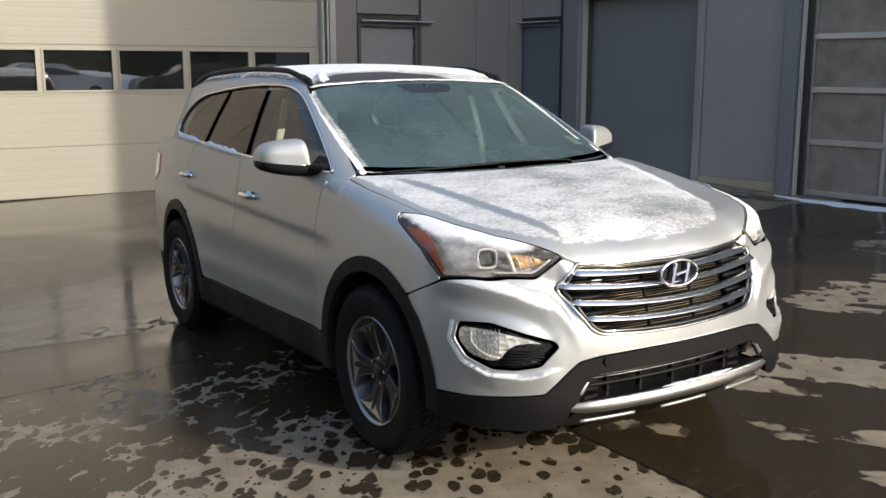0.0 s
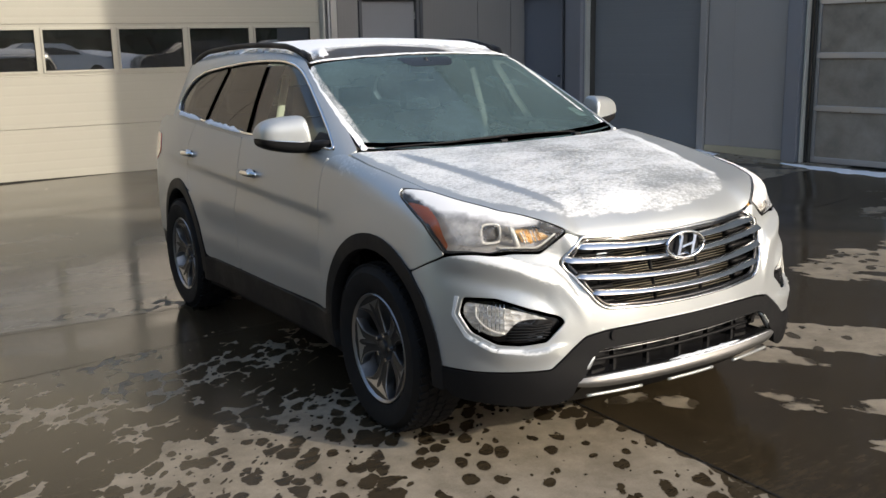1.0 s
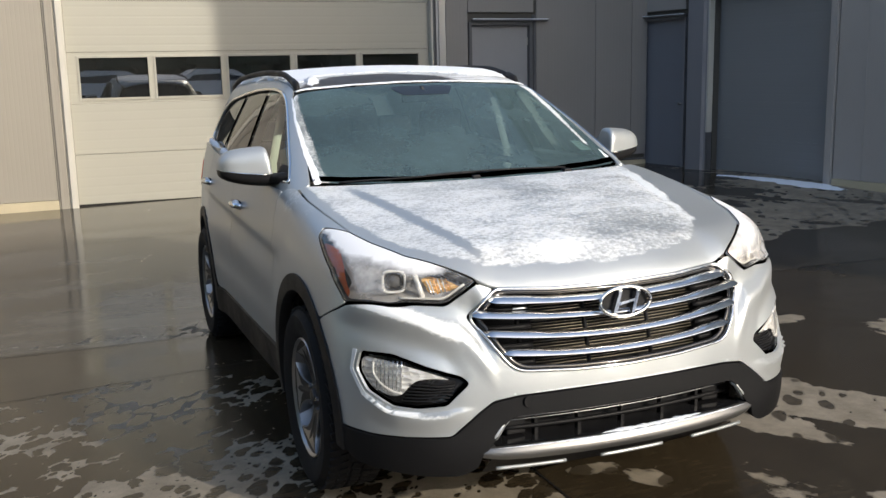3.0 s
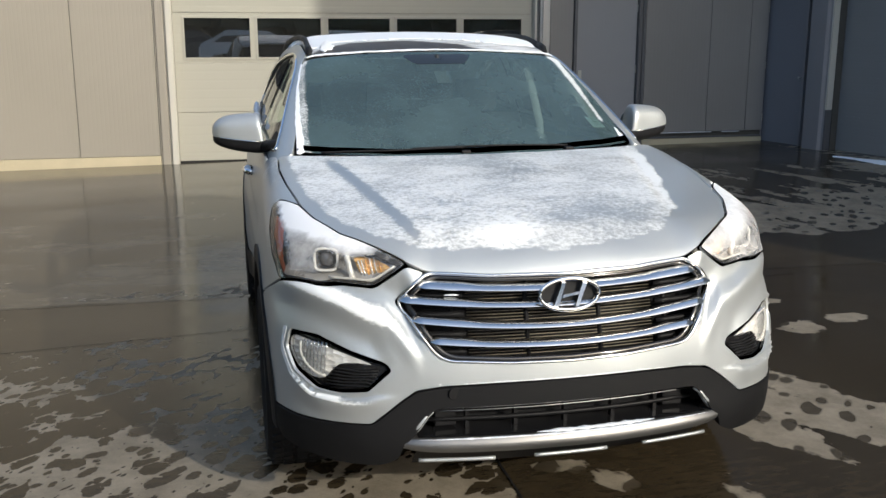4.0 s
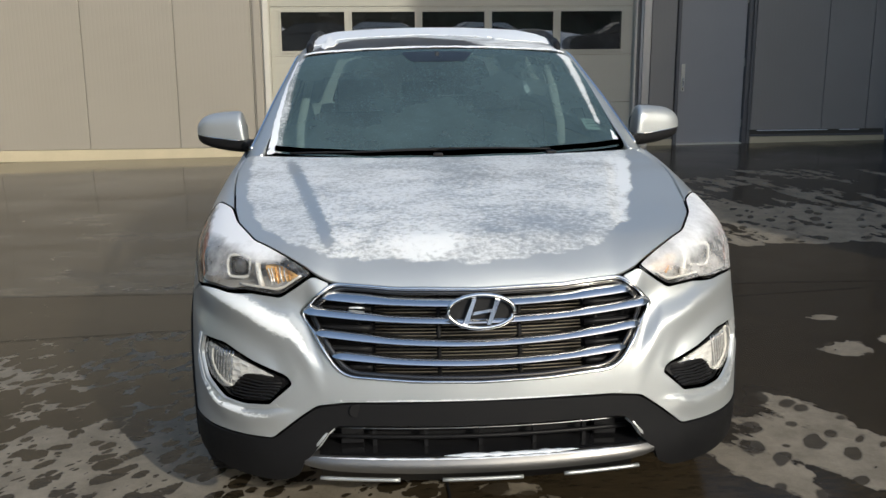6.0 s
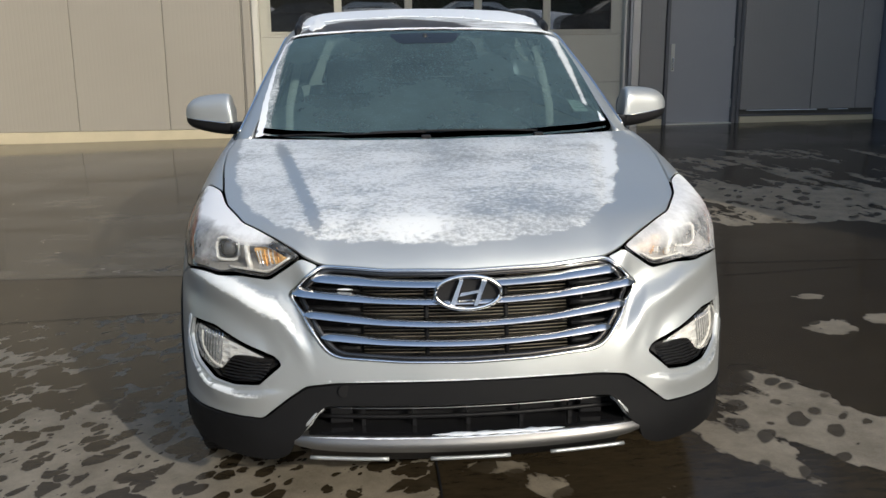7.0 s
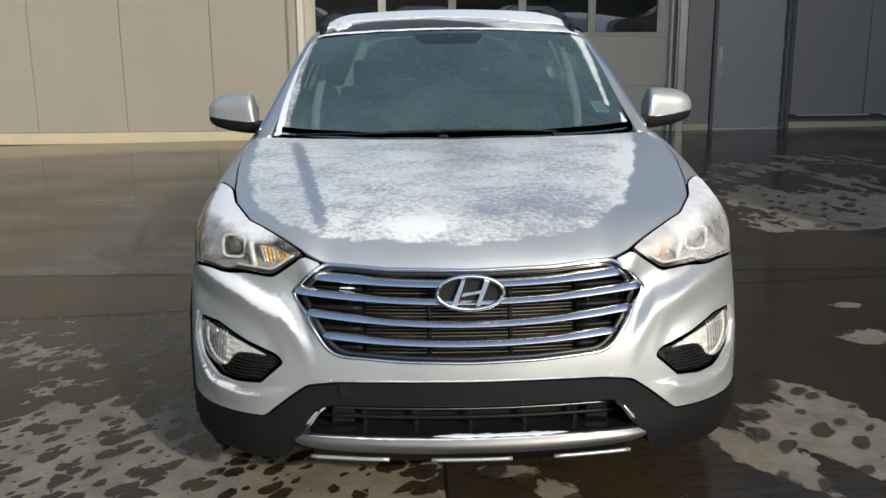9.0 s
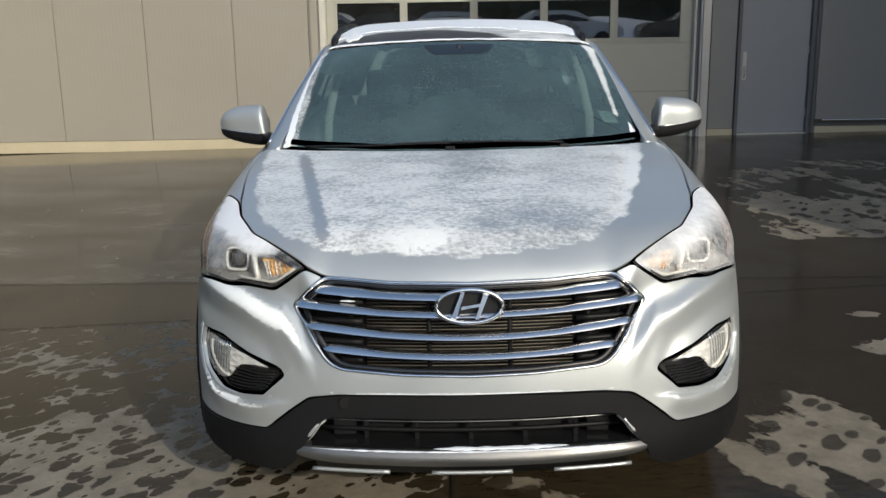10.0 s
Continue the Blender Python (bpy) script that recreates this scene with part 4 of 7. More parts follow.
def mirrored(pts):
    """A right-hand half outline, from the middle out, closed by its mirror image."""
    return list(pts) + [(-x, y, z) for x, y, z in reversed(pts) if abs(x) > 1e-6]


# outlines, x > 0
LAMP = [(0.508, -0.69, 0.917), (0.612, -0.66, 0.846), (0.709, -0.645, 0.858), (0.79, -0.595, 0.862), (0.868, -0.50, 0.853), (0.897, -0.445, 0.845), (0.918, -0.33, 0.950), (0.894, -0.12, 1.032), (0.866, -0.10, 1.050), (0.806, -0.215, 1.050), (0.772, -0.36, 1.028), (0.700, -0.525, 0.999), (0.610, -0.613, 0.969), (0.530, -0.674, 0.933)]
HOOD_LINE = [(0, -0.755, 0.879), (0.25, -0.738, 0.883), (0.40, -0.712, 0.893), (0.449, -0.705, 0.897), (0.506, -0.688, 0.922), (0.528, -0.672, 0.937), (0.608, -0.610, 0.973), (0.698, -0.522, 1.003), (0.770, -0.36, 1.032), (0.800, -0.22, 1.056), (0.812, -0.12, 1.072), (0.832, 0.03, 1.10), (0.848, 0.24, 1.137), (0.836, 0.44, 1.163), (0.60, 0.375, 1.16), (0.30, 0.315, 1.17), (0, 0.295, 1.17)]
GRILLE = [(0, -0.755, 0.873), (0.25, -0.738, 0.877), (0.40, -0.712, 0.887), (0.447, -0.705, 0.890), (0.552, -0.715, 0.808), (0.440, -0.79, 0.645), (0.402, -0.80, 0.622), (0.20, -0.825, 0.608), (0, -0.835, 0.604)]
FOG = [(0.884, -0.535, 0.693), (0.80, -0.636, 0.694), (0.70, -0.71, 0.652), (0.60, -0.755, 0.618), (0.576, -0.765, 0.594), (0.655, -0.75, 0.524), (0.745, -0.71, 0.514), (0.818, -0.655, 0.519), (0.877, -0.57, 0.563), (0.902, -0.525, 0.63)]
ARCH_FRONT = [(0.92, -0.270, 0.755), (0.92, -0.352, 0.67), (0.92, -0.405, 0.55), (0.91, -0.408, 0.415)]
LOW_EDGE = [(0.875, -0.585, 0.412), (0.76, -0.69, 0.416), (0.645, -0.765, 0.420), (0.558, -0.78, 0.490), (0.502, -0.792, 0.530), (0.41, -0.807, 0.542), (0.25, -0.83, 0.546), (0, -0.84, 0.546)]


def build_shell():
    """The dark inner shell behind every gap, and the floor of the car."""
    rows, cols = 26, 96
    a = np.linspace(0, 2 * np.pi, cols, endpoint=False)
    verts = []
    for z in np.linspace(0.22, 1.12, rows):
        way = np.stack([np.sin(a), -np.cos(a), 0 * a], -1)
        way[:, 1] *= 2.2
        way /= np.linalg.norm(way, axis=1, keepdims=True)
        lo, hi = np.zeros(cols), np.full(cols, 3.2)
        c = np.array((0, 1.6, z))
        for _ in range(24):
            mid = (lo + hi) / 2
            at = c + way * mid[:, None]
            inside = body_f(at) < -np.where(at[:, 1] < 0.1, 0.14, 0.045)
            lo, hi = np.where(inside, mid, lo), np.where(inside, hi, mid)
        verts += list(c + way * lo[:, None])
    v = np.array(verts)
    v[:, 1] = np.minimum(v[:, 1], 3.78)
    v[:, 0] = np.clip(v[:, 0], -(0.90 - 0.30 * step(v[:, 1], 2.9, 3.8)), 0.90 - 0.30 * step(v[:, 1], 2.9, 3.8))
    faces = []
    for r in range(rows - 1):
        for k in range(cols):
            j = (k + 1) % cols
            q = (r * cols + k, r * cols + j, (r + 1) * cols + j, (r + 1) * cols + k)
            m = v[list(q)].mean(0)
            open_ = any(math.hypot(m[1] - ay, m[2] - WHEEL_Z) < 0.46 for ay in AXLE_Y) and abs(m[0]) > 0.5
            nose = m[1] < -0.45 and abs(m[0]) < 0.62
            if not open_ and not nose:
                faces.append(q)
    finish("inner_shell", v, faces, SHADE, CAR)
    box("floor_pan", -0.70, 0.70, -0.55, 3.55, 0.235, 0.30, SHADE, CAR, 0.02)


def build_nose():
    side = [(x + 0.006, y, z + 0.002) for x, y, z in GRILLE[:2:-1]]
    under_lamp = [(0.507, -0.69, 0.911), (0.611, -0.66, 0.840), (0.709, -0.645, 0.852), (0.79, -0.595, 0.856), (0.868, -0.50, 0.847), (0.894, -0.45, 0.838)]
    outline = mirrored(side + under_lamp + ARCH_FRONT + LOW_EDGE)
    holes = [FOG, [(-x, y, z) for x, y, z in FOG]]
    bumper = panel("bumper", outline, "nose", body_f, HOOD, CAR, "silver front bumper dusted with snow", holes=holes, space=0.014, thick=0.02, round_=0.014)[0]

    def ledge(p):
        """Snow on the facet below the shaded headlight, and a little along the lower lip."""
        crest = np.interp(-p[:, 0], RIDGE_X, RIDGE_Z)
        tilt = np.interp(-p[:, 0], RIDGE_X, np.gradient(RIDGE_Z, RIDGE_X))
        over = (p[:, 2] - crest) / np.sqrt(1 + tilt * tilt)
        wide = np.interp(-p[:, 0], (0.52, 0.60, 0.70, 0.80, 0.87), (0.010, 0.026, 0.028, 0.022, 0.016))
        on = 0.98 * bump(over, 0.012, wide) * step(-p[:, 0], 0.50, 0.54)
        lip = np.interp(-p[:, 0], (0.60, 0.70, 0.80, 0.89), (0.504, 0.490, 0.497, 0.53))
        on = on + 0.6 * bump(p[:, 2], lip - 0.004, 0.010) * step(-p[:, 0], 0.60, 0.66) * (1 - step(-p[:, 0], 0.80, 0.9))
        return on + 0.80 * bump(p[:, 2], 0.5495, 0.0055) * (1 - step(np.abs(p[:, 0]), 0.40, 0.49))
    veil(bumper, ledge)
    # grille: frame, bars, fins behind
    bead("grille_frame", mirrored(GRILLE), "nose", body_f, 0.012, 0.009, CHROME, CAR, "chrome grille surround", round_=0.03)
    bead("grille_frame", [(x * 0.965, y, 0.745 + (z - 0.745) * 0.93) for x, y, z in mirrored(GRILLE)], "nose", body_f, 0.020, 0.008, GLOSS_BLACK, CAR, round_=0.03, off=-0.012)
    for z, rise, half in ((0.836, 0.020, 0.478), (0.786, 0.027, 0.538), (0.721, 0.030, 0.503), (0.664, 0.022, 0.452)):
        build_bar(z, rise, half)
    hollow = grid_sheet(lambda u, v: (u * 0.56, float(front_y(np.array(u * 0.56), np.array(0.6 + 0.35 * v))) + 0.115, 0.585 + 0.31 * v), 24, 8)
    finish("grille_back", *hollow, SHADE, CAR)
    for k in range(26):
        z = 0.618 + 0.0098 * k
        pts = [(x, float(front_y(np.array(x), np.array(z))) + 0.062, z) for x in np.linspace(-0.32, 0.32, 9)]
        sweep("radiator_fin", pts, 0.0016, FIN, CAR, 4)
    for x in (-0.37, -0.125, 0.125, 0.37):
        sweep("grille_post", [(x, float(front_y(np.array(x), np.array(z))) + 0.06, z) for z in (0.61, 0.75, 0.88)], 0.008, BLACK, CAR, 6)
    for z in (0.636, 0.69, 0.752, 0.810, 0.858):
        for s in (-1, 1):
            pts = [(s * x, float(front_y(np.array(x), np.array(z))) + 0.05, z) for x in np.linspace(0.33, 0.50 if 0.66 < z < 0.9 else 0.40, 5)]
            sweep("grille_slat", pts, 0.011, DEEP, CAR, 6)
    build_emblem()


def grid_sheet(at, nu, nv):
    """A sheet from a function of u in -1..1 and v in 0..1."""
    verts = [at(-1 + 2 * i / nu, j / nv) for j in range(nv + 1) for i in range(nu + 1)]
    faces = [(j * (nu + 1) + i, j * (nu + 1) + i + 1, (j + 1) * (nu + 1) + i + 1, (j + 1) * (nu + 1) + i) for j in range(nv) for i in range(nu)]
    return verts, faces


def build_bar(z0, rise, half):
    """One chrome bar that arches up to its ends: a blade with a bright upper face, thinner across the middle, and a thin lip below."""
    xs = np.linspace(-half, half, 65)
    section = [(0.014, 0.024), (0.006, 0.0235), (-0.008, 0.014), (-0.018, 0.001), (-0.020, -0.003), (-0.015, -0.007), (0.014, -0.005)]
    verts, faces = [], []
    for x in xs:
        edge = min(1.0, (half - abs(x)) / 0.025 + 0.35)
        full = float(0.62 + 0.16 * step(np.array(abs(x)), 0.27, 0.35)) * edge
        z = z0 + rise * (x / half) ** 2
        y = float(front_y(np.array(x), np.array(z))) + 0.006
        for dy, dz in section:
            verts.append((x, y + dy + 0.014 * (1 - edge), z + (dz * full if dz > 0 else dz * edge) - 0.004))
    m = len(section)
    for i in range(len(xs) - 1):
        for k in range(m):
            j = (k + 1) % m
            faces.append((i * m + k, i * m + j, (i + 1) * m + j, (i + 1) * m + k))
    faces += [tuple(range(m)), tuple(range((len(xs) - 1) * m, len(xs) * m))[::-1]]
    ob = finish("grille_bar", verts, faces, BLADE, CAR, "broad chrome grille bar")
    ob.data.set_sharp_from_angle(angle=radians(50))


def build_emblem():
    """An oval ring with a slanted two-stroke mark whose middle sweeps up."""
    y, z, a, b = -0.806, 0.816, 0.101, 0.050
    lean = radians(-12)
    def at(u, v, out):
        return (u, y + out + 0.12 * u * u + math.tan(lean) * -0.5 * v, z + v)
    ring = [at(a * math.cos(w), b * math.sin(w), 0) for w in np.linspace(0, 2 * math.pi, 48, endpoint=False)]
    e = sweep("emblem", ring, 0.0068, CHROME, CAR, 8, True, "oval chrome emblem")

    def plate(edge):
        """A raised plate with a chamfer round its edge."""
        bm = bmesh.new()
        mid = np.mean(edge, 0)
        loops = [[bm.verts.new(at(*(mid + (np.array(q) - mid) * k), o)) for q in edge] for k, o in ((1.0, 0.012), (1.0, -0.003), (0.90, -0.009))]
        for p, q in zip(loops, loops[1:]):
            for k in range(len(edge)):
                n = (k + 1) % len(edge)
                bm.faces.new((p[k], p[n], q[n], q[k]))
        bm.faces.new(loops[-1])
        part("stroke", bm, CHROME, e, "bright slanted stroke")
    plate([(-0.058, -0.036), (-0.042, -0.041), (-0.014, 0.042), (-0.027, 0.041)])
    plate([(0.014, -0.042), (0.027, -0.041), (0.058, 0.036), (0.042, 0.041)])
    plate([(-0.030, -0.010), (-0.025, 0.002), (0.006, 0.006), (0.038, 0.011), (0.033, 0.000), (0.002, -0.004)])
    bm = bmesh.new()
    bm.faces.new([bm.verts.new(at(a * 0.97 * math.cos(w), b * 0.97 * math.sin(w), 0.016)) for w in np.linspace(0, 2 * math.pi, 32, endpoint=False)])
    part("backing", bm, BLACK, e)


def build_lamps():
    for s in (1, -1):
        side = np.array((s, 1, 1))
        flip = lambda f: f if s > 0 else [t[::-1] for t in f]
        v, f, n = skin(LAMP, "nose", body_f, off=0.003, space=0.02, round_=0.025, gap=0.001)
        head = finish("headlight", v * side, f if s > 0 else [t[::-1] for t in f], FROSTED, CAR, "clear headlight lens, frosted along its upper half", n * side)
        head.visible_shadow = False
        top = np.interp(v[:, 0], (0.508, 0.53, 0.61, 0.70, 0.772, 0.806, 0.868), (0.917, 0.933, 0.969, 0.999, 1.028, 1.054, 1.060))
        under = top - v[:, 2]
        if s < 0:
            frost = -0.22 + 1.25 * (1 - step(under, 0.010 + 0.022 * step(v[:, 0], 0.58, 0.74), 0.028 + 0.050 * step(v[:, 0], 0.58, 0.74))) * (0.25 + 0.75 * step(v[:, 0], 0.56, 0.66)) * (1 - 0.9 * step(v[:, 0], 0.855, 0.885))
            frost = frost + 0.56 * step(v[:, 0], 0.755, 0.80) * (1 - step(v[:, 0], 0.862, 0.885)) * step(v[:, 2], 0.866, 0.89)
        else:
            frost = 0.24 + 0.55 * (1 - step(under, 0.03, 0.10)) - 0.24 * (1 - step(v[:, 0], 0.62, 0.69))
        a = head.data.attributes.new("frost", "FLOAT", "POINT")
        a.data.foreach_set("value", frost.astype(np.float32))
        deep = lambda p: body_f(p) + 0.012 + 0.045 * step(p[..., 2], 0.856, 0.90)
        inner = [(0.520, -0.68, 0.915), (0.614, -0.65, 0.852), (0.709, -0.635, 0.864), (0.79, -0.585, 0.868), (0.862, -0.50, 0.860), (0.886, -0.445, 0.856), (0.905, -0.33, 0.950), (0.886, -0.13, 1.032), (0.862, -0.11, 1.050), (0.802, -0.23, 1.046), (0.765, -0.36, 1.020), (0.695, -0.515, 0.991), (0.608, -0.603, 0.961), (0.535, -0.664, 0.928)]
        v, f, n = skin(inner, "nose", deep, space=0.03, thick=0.0, round_=0.03)
        bowl = finish("lamp_bowl", v * side, f if s > 0 else [t[::-1] for t in f], LAMP_DULL, head, "", n * side)
        rim = lambda p: body_f(p) + 0.008
        # dark border round the housing
        for line, w in ((LAMP[0:7], 0.026), (LAMP[9:14] + LAMP[0:1], 0.009), (LAMP[6:10], 0.012)):
            p, nn = trail(line, "nose", rim, 0.02, 0.02, False)
            ribbon("lamp_border", p * side, nn * side, w, GLOSS_BLACK, head)
        # amber marker along the outer edge
        amber = [(0.890, -0.44, 0.856), (0.912, -0.33, 0.946), (0.903, -0.16, 1.016), (0.884, -0.18, 1.018), (0.858, -0.28, 1.000), (0.858, -0.37, 0.945), (0.874, -0.44, 0.876)]
        v, f, n = skin(amber, "nose", lambda p: body_f(p) + 0.010, space=0.02, thick=0.0, round_=0.008)
        finish("side_marker", v * side, f if s > 0 else [t[::-1] for t in f], AMBER, head, "amber side marker", n * side)
        # projector with its squarish bright ring, and the turn lamp beside it
        c = Vector((0.742 * s, -0.508, 0.915))
        fwd = Vector((0.25 * s, -1, 0.12)).normalized()
        u = fwd.cross(Vector((0, 0, 1))).normalized()
        up = u.cross(fwd)
        def rounded(k, w, h, p=4):
            return [c + fwd * k + u * (w * math.copysign(abs(math.cos(t)) ** (2 / p), math.cos(t))) + up * (h * math.copysign(abs(math.sin(t)) ** (2 / p), math.sin(t))) for t in np.linspace(0, 2 * math.pi, 28, endpoint=False)]
        sweep("projector_ring", rounded(0.035, 0.038, 0.036), 0.0048, LAMP_BOWL, head, 8, True)
        sweep("projector_bezel", rounded(0.030, 0.029, 0.027, 2.6), 0.005, GLOSS_BLACK, head, 8, True)
        bm = bmesh.new()
        bm.faces.new([bm.verts.new(q) for q in rounded(0.018, 0.038, 0.036)])
        part("projector_back", bm, LAMP_DULL, head)
        bm = bmesh.new()
        bmesh.ops.create_uvsphere(bm, u_segments=20, v_segments=12, radius=0.027, matrix=Matrix.Translation(c + fwd * 0.012))
        part("projector", bm, PROJECTOR, head, "glassy projector lens", True)
        # turn lamp chamber: bright bowl, amber facets, a slit over it and a bright frame round it
        chamber = [(0.555, -0.665, 0.905), (0.612, -0.64, 0.868), (0.660, -0.62, 0.870), (0.674, -0.58, 0.936), (0.640, -0.585, 0.944), (0.588, -0.62, 0.930)]
        v, f, n = skin(chamber, "nose", lambda p: body_f(p) + 0.040, space=0.012, thick=0.0, round_=0.012)
        turn = finish("turn_lamp", v * side, flip(f), AMBER_FACETS, head, "amber and chrome faceted turn lamp", n * side)
        for k in range(6):
            x = 0.585 + 0.0145 * k
            p, nn = trail([(x, -0.64, 0.888 - 0.25 * (x - 0.58)), (x + 0.004, -0.61, 0.932)], "nose", lambda p: body_f(p) + 0.034, 0.02, 0.0, False)
            sweep("rib", [tuple(q * side) for q in p], 0.0028, FACETS if k % 3 else ORANGE_BULB, turn, 5)
        p, nn = trail([(0.560, -0.66, 0.918), (0.605, -0.62, 0.938), (0.658, -0.59, 0.950)], "nose", lambda p: body_f(p) + 0.020, 0.02, 0.0, False)
        ribbon("slit", p * side, nn * side, 0.010, GLOSS_BLACK, turn)
        p, nn = trail([(0.545, -0.67, 0.912), (0.612, -0.645, 0.862), (0.690, -0.63, 0.868), (0.76, -0.59, 0.874)], "nose", lambda p: body_f(p) + 0.012, 0.02, 0.03, False)
        sweep("light_guide", [tuple(q * side) for q in p], 0.0042, LAMP_BOWL, head, 6, label="bright bar along the foot of the lamp")
        p, nn = trail([(0.680, -0.62, 0.866), (0.686, -0.57, 0.958)], "nose", lambda p: body_f(p) + 0.020, 0.02, 0.0, False)
        sweep("divider", [tuple(q * side) for q in p], 0.010, LAMP_BOWL, head, 6)
        # seal line round the lens
        p, nn = trail(LAMP, "nose", body_f, 0.02, 0.025)
        ribbon("lamp_seal", p * side, nn * side, 0.005, SHADE, head, True, 0.0038)


def ribbon(name, p, n, width, mat, parent, closed=False, off=0.0):
    """A flat strip centred on a line of the skin."""
    t = np.roll(p, -1, 0) - np.roll(p, 1, 0)
    if not closed:
        t[0], t[-1] = p[1] - p[0], p[-1] - p[-2]
    b = np.cross(n, t)
    b /= np.maximum(np.linalg.norm(b, axis=1, keepdims=True), 1e-9)
    v = np.concatenate([p + b * width / 2 + n * off, p - b * width / 2 + n * off])
    m = len(p)
    f = [(i, (i + 1) % m, m + (i + 1) % m, m + i) for i in range(m if closed else m - 1)]
    return finish(name, v, f, mat, parent, "", np.concatenate([n, n]))


def build_fogs():
    for s in (1, -1):
        side = np.array((s, 1, 1))
        flip = lambda f: f if s > 0 else [t[::-1] for t in f]
        v, f, n = skin(FOG, "nose", lambda p: body_f(p) + 0.022, space=0.03, thick=0.0, round_=0.012)
        pod = finish("fog_pod", v * side, flip(f), GLOSS_BLACK, CAR, "black fog lamp pod", n * side)
        p, nn = trail(FOG, "nose", lambda p: body_f(p) + 0.010, 0.02, 0.012)
        ribbon("pod_wall", p * side, nn * side, 0.020, GLOSS_BLACK, pod, True)
        p, nn = trail([(0.832, -0.560, 0.654), (0.838, -0.560, 0.620), (0.826, -0.590, 0.586), (0.786, -0.620, 0.560), (0.762, -0.640, 0.558)], "nose", lambda p: body_f(p) + 0.010, 0.02, 0.02, False)
        sweep("light_bar", [tuple(q * side) for q in p], 0.004, LAMP_BOWL, pod, 8, label="bright L-shaped light bar")
        lens = [(0.845, -0.530, 0.672), (0.789, -0.600, 0.662), (0.699, -0.680, 0.633), (0.628, -0.740, 0.605), (0.681, -0.700, 0.606), (0.716, -0.670, 0.600), (0.734, -0.650, 0.570), (0.752, -0.640, 0.546), (0.787, -0.620, 0.545), (0.838, -0.570, 0.574), (0.852, -0.530, 0.623)]
        lens = [(0.755 + (x - 0.755) * 1.03, y + 0.015, 0.610 + (z - 0.610) * 0.98) for x, y, z in lens]
        v, f, n = skin(lens, "nose", lambda p: body_f(p) + 0.006, space=0.02, thick=0.01, round_=0.02)
        lamp = finish("fog_lamp", v * side, flip(f), LENS, pod, "clear fluted fog lamp", n * side)
        lamp.visible_shadow = False
        v, f, n = skin(lens, "nose", lambda p: body_f(p) + 0.016, space=0.03, thick=0.0, round_=0.02)
        finish("reflector", v * side, flip(f), FACETS, lamp, "", n * side)
        for k in range(7):
            x = 0.764 + 0.0112 * k
            p, _ = trail([(x, -0.63 + 0.9 * (x - 0.77), 0.556 + 0.1 * (x - 0.77)), (x - 0.002, -0.63 + 0.9 * (x - 0.77), 0.664)], "nose", lambda p: body_f(p) + 0.012, 0.02, 0.0, False)
            sweep("flute", [tuple(q * side) for q in p], 0.0028, CHROME, lamp, 5)
        for k in range(6):
            z = 0.532 + 0.0105 * k
            p, _ = trail([(0.622 - 0.2 * (z - 0.548), -0.73, z), (0.755 - 0.6 * (z - 0.548), -0.64, z)], "nose", lambda p: body_f(p) + 0.016, 0.03, 0.0, False)
            sweep("pod_slat", [tuple(q * side) for q in p], 0.0026, BLACK, pod, 5)
        # painted lip that stands proud round the outer and lower edge
        lip = [(0.893, -0.525, 0.697), (0.910, -0.512, 0.63), (0.885, -0.562, 0.556), (0.822, -0.645, 0.510), (0.745, -0.705, 0.505), (0.655, -0.748, 0.515), (0.630, -0.755, 0.533),
               (0.616, -0.76, 0.520), (0.652, -0.755, 0.498), (0.748, -0.71, 0.484), (0.830, -0.645, 0.492), (0.898, -0.552, 0.541), (0.926, -0.498, 0.622), (0.909, -0.505, 0.701)]
        v, f, n = skin(lip, "nose", body_f, space=0.012, off=0.011, thick=0.014, round_=0.008, dome=0.016)
        ob = finish("bumper_lip", v * side, flip(f), HOOD, pod, "painted lip round the fog lamp", n * side)
        veil(ob, lambda p: (0.95 if s < 0 else 0.15) * step(np.abs(p[:, 0]), 0.70, 0.80) + 0.45 * (1 - step(p[:, 2], 0.55, 0.60)) - 0.25)


